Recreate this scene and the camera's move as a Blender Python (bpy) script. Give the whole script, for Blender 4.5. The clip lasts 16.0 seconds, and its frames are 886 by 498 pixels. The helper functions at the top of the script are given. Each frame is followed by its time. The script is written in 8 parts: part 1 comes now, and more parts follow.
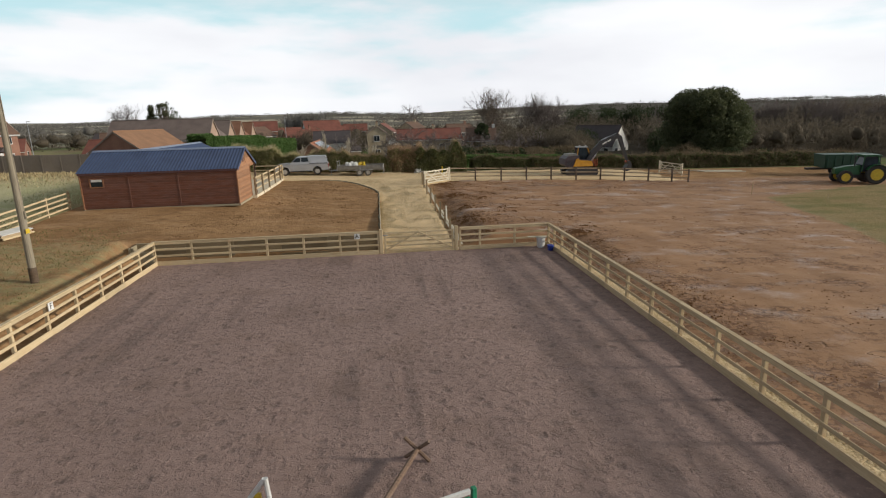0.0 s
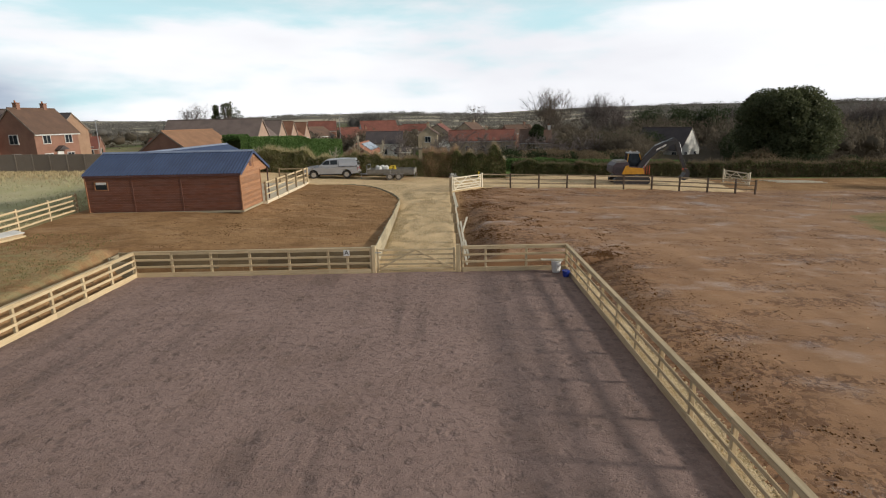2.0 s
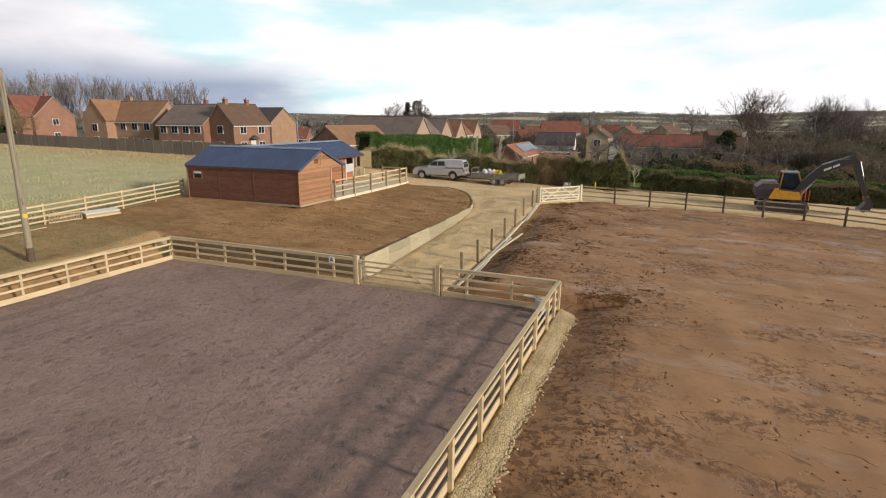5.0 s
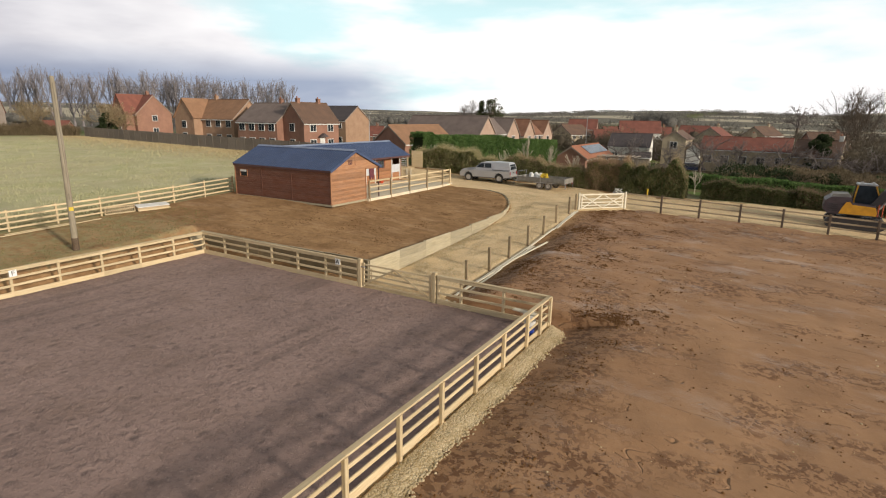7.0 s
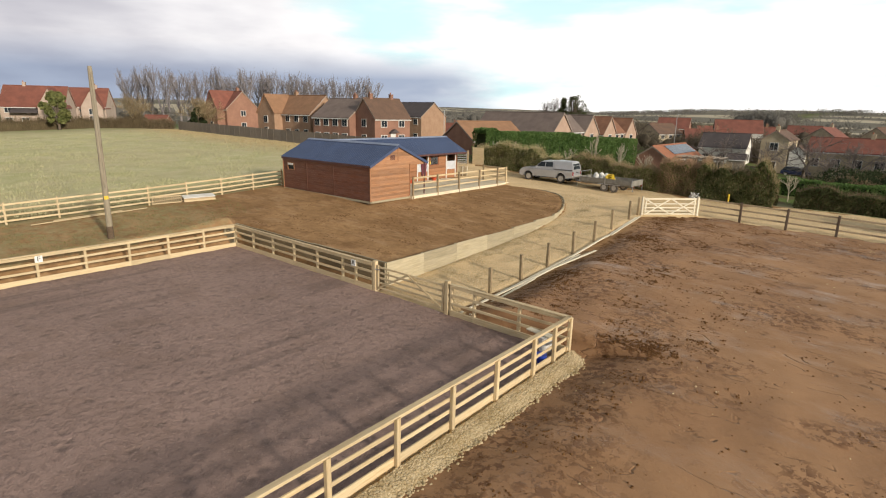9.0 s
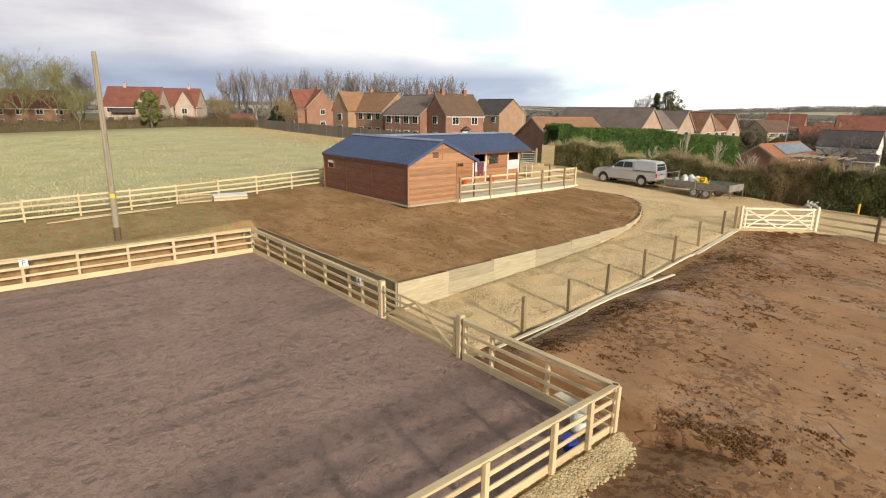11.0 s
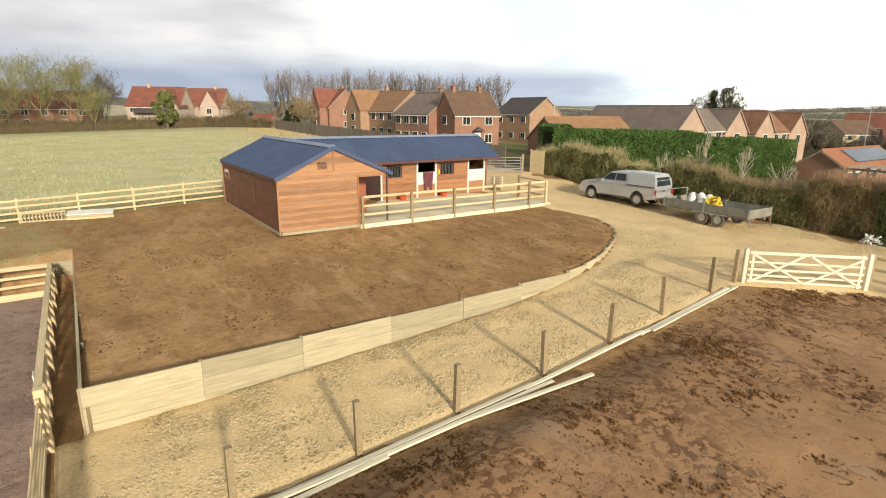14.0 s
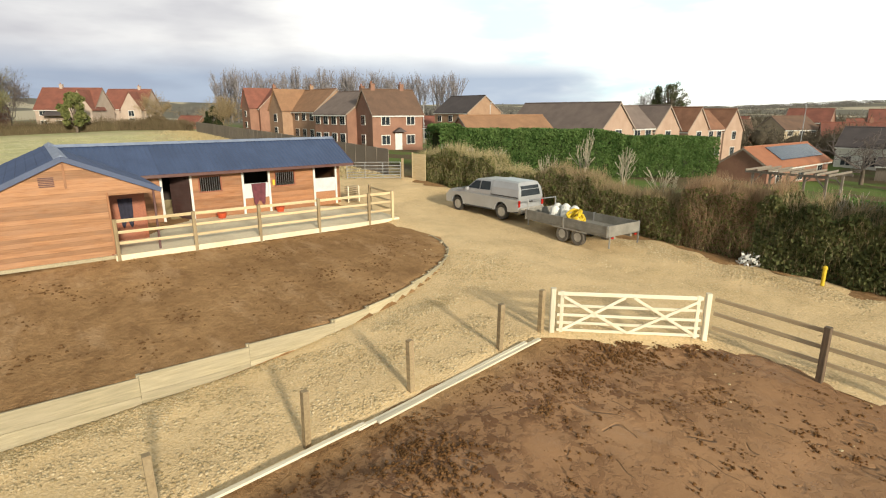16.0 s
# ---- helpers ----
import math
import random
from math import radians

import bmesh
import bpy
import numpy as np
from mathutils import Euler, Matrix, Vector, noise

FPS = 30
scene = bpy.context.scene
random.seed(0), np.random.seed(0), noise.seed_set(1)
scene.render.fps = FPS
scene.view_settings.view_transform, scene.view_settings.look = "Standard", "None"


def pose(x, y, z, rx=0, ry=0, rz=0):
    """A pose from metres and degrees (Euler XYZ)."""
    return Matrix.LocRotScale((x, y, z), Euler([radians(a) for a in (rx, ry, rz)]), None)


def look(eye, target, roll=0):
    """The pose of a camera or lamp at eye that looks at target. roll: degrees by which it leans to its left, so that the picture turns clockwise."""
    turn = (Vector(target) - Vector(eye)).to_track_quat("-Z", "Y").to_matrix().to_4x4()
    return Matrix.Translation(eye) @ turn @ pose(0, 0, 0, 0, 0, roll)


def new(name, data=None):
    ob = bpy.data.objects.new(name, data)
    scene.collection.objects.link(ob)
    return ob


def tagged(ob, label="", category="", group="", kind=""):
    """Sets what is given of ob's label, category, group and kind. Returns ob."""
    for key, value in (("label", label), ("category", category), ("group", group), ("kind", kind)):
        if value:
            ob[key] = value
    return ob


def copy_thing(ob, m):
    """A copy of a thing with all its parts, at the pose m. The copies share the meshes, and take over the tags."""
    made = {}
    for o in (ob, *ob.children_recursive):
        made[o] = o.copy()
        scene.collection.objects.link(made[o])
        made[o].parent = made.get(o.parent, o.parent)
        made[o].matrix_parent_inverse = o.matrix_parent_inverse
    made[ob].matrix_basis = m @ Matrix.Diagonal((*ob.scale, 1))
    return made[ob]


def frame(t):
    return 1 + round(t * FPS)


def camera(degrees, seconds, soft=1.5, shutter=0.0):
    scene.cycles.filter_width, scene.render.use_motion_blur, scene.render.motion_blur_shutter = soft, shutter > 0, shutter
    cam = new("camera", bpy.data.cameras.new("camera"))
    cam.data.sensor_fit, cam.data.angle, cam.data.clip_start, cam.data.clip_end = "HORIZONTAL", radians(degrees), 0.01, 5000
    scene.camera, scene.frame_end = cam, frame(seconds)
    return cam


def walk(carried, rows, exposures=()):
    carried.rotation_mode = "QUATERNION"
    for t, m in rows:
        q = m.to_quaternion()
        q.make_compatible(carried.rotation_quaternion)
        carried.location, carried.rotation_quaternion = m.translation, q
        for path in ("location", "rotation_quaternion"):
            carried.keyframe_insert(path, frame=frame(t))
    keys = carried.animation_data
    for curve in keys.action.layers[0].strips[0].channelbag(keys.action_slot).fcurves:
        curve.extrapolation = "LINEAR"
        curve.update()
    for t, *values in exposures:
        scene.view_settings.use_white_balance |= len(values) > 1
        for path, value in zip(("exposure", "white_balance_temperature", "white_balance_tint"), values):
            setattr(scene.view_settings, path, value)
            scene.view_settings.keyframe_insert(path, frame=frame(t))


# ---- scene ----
cam = camera(78.9, 16.0, soft=1.15)
PATH = [
    (0, (0.255, 0.273, 6.881), (0.473, 2.204, 6.409), -1.5),
    (0.5, (0.699, 1.174, 6.926), (0.885, 3.109, 6.456), -1.4),
    (1, (1.418, 2.052, 6.926), (1.576, 3.99, 6.456), -1.5),
    (1.5, (2.426, 2.866, 6.931), (2.529, 4.808, 6.463), -1.4),
    (2, (3.632, 3.564, 6.986), (3.614, 5.509, 6.519), -1.2),
    (2.5, (5.221, 4.451, 7.051), (5.046, 6.388, 6.586), -0.9),
    (3, (6.836, 5.353, 7.101), (6.59, 7.282, 6.635), -0.8),
    (3.5, (8.496, 6.197, 7.142), (8.127, 8.107, 6.679), -0.5),
    (4, (10.104, 6.926, 7.154), (9.621, 8.811, 6.692), -0.3),
    (4.5, (11.494, 7.48, 7.196), (10.904, 9.334, 6.732), -0.0),
    (5, (12.608, 7.942, 7.256), (11.868, 9.74, 6.789), 0.3),
    (5.2, (12.972, 8.081, 7.27), (12.18, 9.857, 6.803), 0.4),
    (7.5, (15.958, 10.46, 7.693), (14.916, 12.097, 7.212), 0.9),
    (8, (16.22, 11.21, 7.649), (15.119, 12.809, 7.167), 1.2),
    (8.5, (16.345, 12.137, 7.536), (15.163, 13.676, 7.051), 1.4),
    (9, (16.371, 13.217, 7.404), (15.122, 14.7, 6.914), 1.1),
    (9.5, (16.207, 14.216, 7.27), (14.927, 15.672, 6.78), 1.4),
    (10, (15.857, 15.424, 7.126), (14.519, 16.827, 6.63), 1.1),
    (12.3, (13.348, 22.655, 6.847), (11.769, 23.776, 6.349), 0.9),
    (12.5, (13.234, 23.4, 6.843), (11.648, 24.51, 6.342), 0.9),
    (13, (12.992, 25.242, 6.836), (11.395, 26.338, 6.336), 0.9),
    (13.5, (12.884, 27.354, 6.849), (11.284, 28.445, 6.349), 0.8),
    (14, (12.779, 29.271, 6.806), (11.179, 30.364, 6.31), 0.6),
    (14.5, (12.753, 31.507, 6.797), (11.153, 32.598, 6.299), 0.6),
    (15, (12.693, 33.59, 6.755), (11.09, 34.678, 6.258), 0.4),
    (15.5, (12.661, 35.642, 6.76), (11.07, 36.746, 6.263), 0.2),
    (16, (12.671, 37.521, 6.785), (11.129, 38.694, 6.288), 0.0),
]
EXPOSURES = [(0.0, -0.42, 6350, 10), (3.0, -0.33, 6400, 11), (5.0, -0.2, 6600, 12), (7.5, -0.16, 6700, 11), (10.0, 0.02, 6800, 10), (12.5, 0.28, 7000, 7), (13.5, 0.3, 7050, 6), (16.0, 0.22, 7000, 5)]
walk(cam, [(t, look(eye, target, roll)) for t, eye, target, roll in PATH], EXPOSURES)

# ---- world and sun ----
SUN_DIRECTION = Vector((1.0, -0.15, 0.305)).normalized()
world = bpy.data.worlds.new("sky")
scene.world = world
world.use_nodes = True
wn, wl = world.node_tree.nodes, world.node_tree.links
wn.clear()
w_out = wn.new("ShaderNodeOutputWorld")
w_bg = wn.new("ShaderNodeBackground")
w_sky = wn.new("ShaderNodeTexSky")
w_sky.sky_type = "NISHITA"
w_sky.sun_disc = False
w_sky.sun_elevation = math.asin(SUN_DIRECTION.z)
w_sky.sun_rotation = math.atan2(SUN_DIRECTION.x, SUN_DIRECTION.y)
w_sky.dust_density = 2.0
w_tc = wn.new("ShaderNodeTexCoord")
w_map = wn.new("ShaderNodeMapping")
w_map.inputs["Scale"].default_value = (1.3, 1.3, 5.5)
w_map.inputs["Location"].default_value = (1.15, 0.6, 0.45)
w_noise = wn.new("ShaderNodeTexNoise")
w_noise.inputs["Scale"].default_value = 1.9
w_noise.inputs["Detail"].default_value = 7
w_noise.inputs["Roughness"].default_value = 0.52
w_cover = wn.new("ShaderNodeMapRange")
w_cover.interpolation_type = "SMOOTHSTEP"
w_cover.inputs["From Min"].default_value = 0.33
w_cover.inputs["From Max"].default_value = 0.53
w_noise_b = wn.new("ShaderNodeTexNoise")
w_noise_b.inputs["Scale"].default_value = 1.1
w_noise_b.inputs["Detail"].default_value = 5
w_shade = wn.new("ShaderNodeValToRGB")
w_shade.color_ramp.elements[0].position = 0.38
w_shade.color_ramp.elements[0].color = (14.4, 14.4, 14.8, 1)
w_shade.color_ramp.elements[1].position = 0.56
w_shade.color_ramp.elements[1].color = (17.0, 17.0, 17.0, 1)
w_mix = wn.new("ShaderNodeMix")
w_mix.data_type = "RGBA"
wl.new(w_tc.outputs["Generated"], w_map.inputs["Vector"])
wl.new(w_map.outputs["Vector"], w_noise.inputs["Vector"])
wl.new(w_map.outputs["Vector"], w_noise_b.inputs["Vector"])
wl.new(w_noise.outputs["Fac"], w_cover.inputs["Value"])
wl.new(w_noise_b.outputs["Fac"], w_shade.inputs["Fac"])
w_west_cover = wn.new("ShaderNodeMath")
w_west_cover.use_clamp = True
wl.new(w_cover.outputs["Result"], w_west_cover.inputs[0])
wl.new(w_west_cover.outputs[0], w_mix.inputs[0])
w_haze = wn.new("ShaderNodeMix")
w_haze.data_type = "RGBA"
w_haze.inputs[0].default_value = 0.86
w_haze.inputs[7].default_value = (10.6, 15.0, 15.7, 1)
wl.new(w_sky.outputs["Color"], w_haze.inputs[6])
wl.new(w_haze.outputs[2], w_mix.inputs[6])
wl.new(w_shade.outputs["Color"], w_mix.inputs[7])
# cloud away from the low sun is greyer, cloud on the sun's side glares
w_dot = wn.new("ShaderNodeVectorMath")
w_dot.operation = "DOT_PRODUCT"
w_dot.inputs[1].default_value = (0.88, 0.45, 0.12)
w_side = wn.new("ShaderNodeMapRange")
w_side.inputs["From Min"].default_value = -0.95
w_side.inputs["From Max"].default_value = -0.22
w_side.interpolation_type = "SMOOTHSTEP"
w_grad = wn.new("ShaderNodeValToRGB")
w_grad.color_ramp.elements[0].color = (0.49, 0.495, 0.55, 1)
w_grad.color_ramp.elements[1].color = (1.0, 1.0, 1.0, 1)
w_tone = wn.new("ShaderNodeMix")
w_tone.data_type = "RGBA"
w_tone.blend_type = "MULTIPLY"
w_tone.inputs[0].default_value = 1.0
wl.new(w_tc.outputs["Generated"], w_dot.inputs[0])
w_ragged_noise = wn.new("ShaderNodeTexNoise")
w_ragged_noise.inputs["Scale"].default_value = 2.6
w_ragged_noise.inputs["Detail"].default_value = 5
w_ragged_map = wn.new("ShaderNodeMapping")
w_ragged_map.inputs["Scale"].default_value = (1.0, 1.0, 3.4)
w_ragged = wn.new("ShaderNodeMath")
w_ragged.operation = "MULTIPLY_ADD"
w_ragged.inputs[1].default_value = 0.9
w_ragged_sum = wn.new("ShaderNodeMath")
w_ragged_sum.operation = "SUBTRACT"
w_ragged_sum.inputs[1].default_value = 0.45
wl.new(w_tc.outputs["Generated"], w_ragged_map.inputs["Vector"])
wl.new(w_ragged_map.outputs["Vector"], w_ragged_noise.inputs["Vector"])
wl.new(w_ragged_noise.outputs["Fac"], w_ragged.inputs[0])
wl.new(w_dot.outputs["Value"], w_ragged.inputs[2])
wl.new(w_ragged.outputs[0], w_ragged_sum.inputs[0])
wl.new(w_ragged_sum.outputs[0], w_side.inputs["Value"])
wl.new(w_side.outputs["Result"], w_grad.inputs["Fac"])
wl.new(w_mix.outputs[2], w_tone.inputs[6])
wl.new(w_grad.outputs["Color"], w_tone.inputs[7])
w_thick = wn.new("ShaderNodeMapRange")
w_thick.inputs["From Min"].default_value = -0.3
w_thick.inputs["From Max"].default_value = -0.65
w_thick.interpolation_type = "SMOOTHSTEP"
wl.new(w_ragged_sum.outputs[0], w_thick.inputs["Value"])
wl.new(w_thick.outputs["Result"], w_west_cover.inputs[1])
# low slate bank of far cloud on the west
w_sep = wn.new("ShaderNodeSeparateXYZ")
wl.new(w_tc.outputs["Generated"], w_sep.inputs[0])
w_low = wn.new("ShaderNodeMapRange")
w_low.inputs["From Min"].default_value = 0.105
w_low.inputs["From Max"].default_value = 0.055
wl.new(w_sep.outputs["Z"], w_low.inputs["Value"])
w_west = wn.new("ShaderNodeMapRange")
w_west.interpolation_type = "SMOOTHSTEP"
w_west.inputs["From Min"].default_value = 0.02
w_west.inputs["From Max"].default_value = -0.32
wl.new(w_ragged_sum.outputs[0], w_west.inputs["Value"])
w_tear = wn.new("ShaderNodeMapRange")
w_tear.inputs["From Min"].default_value = 0.4
w_tear.inputs["From Max"].default_value = 0.56
wl.new(w_noise_b.outputs["Fac"], w_tear.inputs["Value"])
w_bank = wn.new("ShaderNodeMath")
w_bank.operation = "MULTIPLY"
wl.new(w_low.outputs["Result"], w_bank.inputs[0])
wl.new(w_west.outputs["Result"], w_bank.inputs[1])
w_bank_b = wn.new("ShaderNodeMath")
w_bank_b.operation = "MULTIPLY_ADD"
w_bank_b.inputs[1].default_value = 0.3
w_bank_b.inputs[2].default_value = 0.7
wl.new(w_tear.outputs["Result"], w_bank_b.inputs[0])
w_bank_c = wn.new("ShaderNodeMath")
w_bank_c.operation = "MULTIPLY"
wl.new(w_bank.outputs[0], w_bank_c.inputs[0])
wl.new(w_bank_b.outputs[0], w_bank_c.inputs[1])
w_slate = wn.new("ShaderNodeMix")
w_slate.data_type = "RGBA"
w_slate.inputs[7].default_value = (5.4, 6.4, 8.4, 1)
wl.new(w_bank_c.outputs[0], w_slate.inputs[0])
wl.new(w_tone.outputs[2], w_slate.inputs[6])
# sky overhead, above the view, dimmed to lessen the ambient fill light
w_high = wn.new("ShaderNodeMapRange")
w_high.inputs["From Min"].default_value = 0.17
w_high.inputs["From Max"].default_value = 0.42
w_high.inputs["To Min"].default_value = 1.0
w_high.inputs["To Max"].default_value = 0.36
wl.new(w_sep.outputs["Z"], w_high.inputs["Value"])
w_top_dim = wn.new("ShaderNodeMix")
w_top_dim.data_type = "RGBA"
w_top_dim.blend_type = "MULTIPLY"
w_top_dim.inputs[0].default_value = 1.0
wl.new(w_slate.outputs[2], w_top_dim.inputs[6])
wl.new(w_high.outputs["Result"], w_top_dim.inputs[7])
w_belly_map = wn.new("ShaderNodeMapping")
w_belly_map.inputs["Scale"].default_value = (1.0, 1.0, 4.2)
w_belly_map.inputs["Location"].default_value = (3.1, 0.2, 0.9)
wl.new(w_tc.outputs["Generated"], w_belly_map.inputs["Vector"])
w_belly_noise = wn.new("ShaderNodeTexNoise")
w_belly_noise.inputs["Scale"].default_value = 3.2
w_belly_noise.inputs["Detail"].default_value = 6
wl.new(w_belly_map.outputs["Vector"], w_belly_noise.inputs["Vector"])
w_belly = wn.new("ShaderNodeMapRange")
w_belly.inputs["From Min"].default_value = 0.4
w_belly.inputs["From Max"].default_value = 0.58
wl.new(w_belly_noise.outputs["Fac"], w_belly.inputs["Value"])
w_belly_west = wn.new("ShaderNodeMath")
w_belly_west.operation = "MULTIPLY"
wl.new(w_belly.outputs["Result"], w_belly_west.inputs[0])
wl.new(w_thick.outputs["Result"], w_belly_west.inputs[1])
w_grey = wn.new("ShaderNodeMix")
w_grey.data_type = "RGBA"
w_grey.blend_type = "MULTIPLY"
w_grey.inputs[7].default_value = (0.8, 0.8, 0.83, 1)
wl.new(w_belly_west.outputs[0], w_grey.inputs[0])
wl.new(w_top_dim.outputs[2], w_grey.inputs[6])
wl.new(w_grey.outputs[2], w_bg.inputs["Color"])
w_bg.inputs["Strength"].default_value = 0.08
wl.new(w_bg.outputs["Background"], w_out.inputs["Surface"])

sun = new("sun", bpy.data.lights.new("sun", "SUN"))
sun.data.energy = 4.5
sun.data.angle = radians(5.0)
sun.data.color = (1.0, 0.9, 0.76)
sun.matrix_world = look(SUN_DIRECTION * 60, (0, 0, 0))

# ---- materials ----


def mix_rgb(nt, fac, a, b, blend="MIX"):
    m = nt.nodes.new("ShaderNodeMix")
    m.data_type = "RGBA"
    m.blend_type = blend
    for sock, v in ((m.inputs[0], fac), (m.inputs[6], a), (m.inputs[7], b)):
        if isinstance(v, bpy.types.NodeSocket):
            nt.links.new(v, sock)
        elif isinstance(v, (int, float)):
            sock.default_value = v
        else:
            sock.default_value = (*v, 1)
    return m.outputs[2]


def noise_node(nt, vec, scale, detail=4, rough=0.55, lo=0.35, hi=0.65):
    n = nt.nodes.new("ShaderNodeTexNoise")
    n.inputs["Scale"].default_value = scale
    n.inputs["Detail"].default_value = detail
    n.inputs["Roughness"].default_value = rough
    nt.links.new(vec, n.inputs["Vector"])
    r = nt.nodes.new("ShaderNodeMapRange")
    r.inputs["From Min"].default_value = lo
    r.inputs["From Max"].default_value = hi
    nt.links.new(n.outputs["Fac"], r.inputs["Value"])
    return r.outputs["Result"]


def crease(nt, vec, scale, width, detail=3):
    """1 along thin wandering lines, 0 between them."""
    n = nt.nodes.new("ShaderNodeTexNoise")
    n.inputs["Scale"].default_value = scale
    n.inputs["Detail"].default_value = detail
    nt.links.new(vec, n.inputs["Vector"])
    a = nt.nodes.new("ShaderNodeMath")
    a.operation = "SUBTRACT"
    a.inputs[1].default_value = 0.5
    nt.links.new(n.outputs["Fac"], a.inputs[0])
    b = nt.nodes.new("ShaderNodeMath")
    b.operation = "ABSOLUTE"
    nt.links.new(a.outputs[0], b.inputs[0])
    r = nt.nodes.new("ShaderNodeMapRange")
    r.inputs["From Min"].default_value = 0.0
    r.inputs["From Max"].default_value = width
    r.inputs["To Min"].default_value = 1.0
    r.inputs["To Max"].default_value = 0.0
    nt.links.new(b.outputs[0], r.inputs["Value"])
    return r.outputs["Result"]


def times(nt, a, b):
    m = nt.nodes.new("ShaderNodeMath")
    m.operation = "MULTIPLY"
    for sock, v in zip(m.inputs, (a, b)):
        if isinstance(v, bpy.types.NodeSocket):
            nt.links.new(v, sock)
        else:
            sock.default_value = v
    return m.outputs[0]


def plus(nt, a, b):
    out = times(nt, a, b)
    out.node.operation = "ADD"
    return out


def start_material(name):
    m = bpy.data.materials.new(name)
    m.use_nodes = True
    nt = m.node_tree
    return m, nt, nt.nodes["Principled BSDF"]


def position(nt, stretch=(1, 1, 1), local=True, shuffle=True):
    if local:
        src = nt.nodes.new("ShaderNodeTexCoord").outputs["Object"]
    else:
        src = nt.nodes.new("ShaderNodeNewGeometry").outputs["Position"]
    mp = nt.nodes.new("ShaderNodeMapping")
    mp.inputs["Scale"].default_value = stretch
    nt.links.new(src, mp.inputs["Vector"])
    if local and shuffle:
        info = nt.nodes.new("ShaderNodeObjectInfo")
        mul = nt.nodes.new("ShaderNodeMath")
        mul.operation = "MULTIPLY"
        mul.inputs[1].default_value = 37.0
        nt.links.new(info.outputs["Random"], mul.inputs[0])
        cmb = nt.nodes.new("ShaderNodeCombineXYZ")
        for k in range(3):
            nt.links.new(mul.outputs[0], cmb.inputs[k])
        nt.links.new(cmb.outputs[0], mp.inputs["Location"])
    return mp.outputs["Vector"]


def add_bump(nt, bsdf, height, strength, distance=0.02):
    b = nt.nodes.new("ShaderNodeBump")
    b.inputs["Strength"].default_value = strength
    b.inputs["Distance"].default_value = distance
    nt.links.new(height, b.inputs["Height"])
    nt.links.new(b.outputs["Normal"], bsdf.inputs["Normal"])


def vary_by_object(nt, color, amount):
    info = nt.nodes.new("ShaderNodeObjectInfo")
    r = nt.nodes.new("ShaderNodeMapRange")
    r.inputs["To Min"].default_value = 1 - amount
    r.inputs["To Max"].default_value = 1 + amount
    nt.links.new(info.outputs["Random"], r.inputs["Value"])
    h = nt.nodes.new("ShaderNodeHueSaturation")
    nt.links.new(r.outputs["Result"], h.inputs["Value"])
    nt.links.new(color, h.inputs["Color"])
    return h.outputs["Color"]


def wood(name, light, dark, rough=0.75, along=(0.7, 9, 9), vary=0.12, bump=0.3):
    m, nt, b = start_material(name)
    v = position(nt, along)
    grain = noise_node(nt, v, 2.2, 6, 0.65)
    v2 = position(nt, (1, 1, 1))
    stain = noise_node(nt, v2, 1.3, 3, 0.6)
    col = mix_rgb(nt, grain, light, dark)
    worn = tuple(c * 0.72 + 0.05 for c in light)
    f = nt.nodes.new("ShaderNodeMath")
    f.operation = "MULTIPLY"
    f.inputs[1].default_value = 0.5
    nt.links.new(stain, f.inputs[0])
    col = mix_rgb(nt, f.outputs[0], col, worn)
    nt.links.new(vary_by_object(nt, col, vary), b.inputs["Base Color"])
    b.inputs["Roughness"].default_value = rough
    add_bump(nt, b, grain, bump, 0.006)
    return m


def mottled(name, a, b_col, scale=3.0, fine=40.0, rough=0.8, metal=0.0, bump=0.2, depth=0.01, vary=0.0, local=True, rough_to=None):
    m, nt, b = start_material(name)
    v = position(nt, local=local)
    big = noise_node(nt, v, scale, 4, 0.6)
    small = noise_node(nt, v, fine, 3, 0.6, 0.3, 0.7)
    col = mix_rgb(nt, big, a, b_col)
    col = mix_rgb(nt, small, col, tuple(c * 0.78 for c in b_col))
    m2 = nt.nodes.new("ShaderNodeMath")
    m2.operation = "MULTIPLY"
    m2.inputs[1].default_value = 0.35
    nt.links.new(small, m2.inputs[0])
    nt.links.new(m2.outputs[0], col.node.inputs[0])
    if vary:
        col = vary_by_object(nt, col, vary)
    nt.links.new(col, b.inputs["Base Color"])
    if rough_to is None:
        b.inputs["Roughness"].default_value = rough
    else:
        r = nt.nodes.new("ShaderNodeMapRange")
        r.inputs["To Min"].default_value = rough
        r.inputs["To Max"].default_value = rough_to
        nt.links.new(big, r.inputs["Value"])
        nt.links.new(r.outputs["Result"], b.inputs["Roughness"])
    b.inputs["Metallic"].default_value = metal
    if bump:
        add_bump(nt, b, small, bump, depth)
    return m


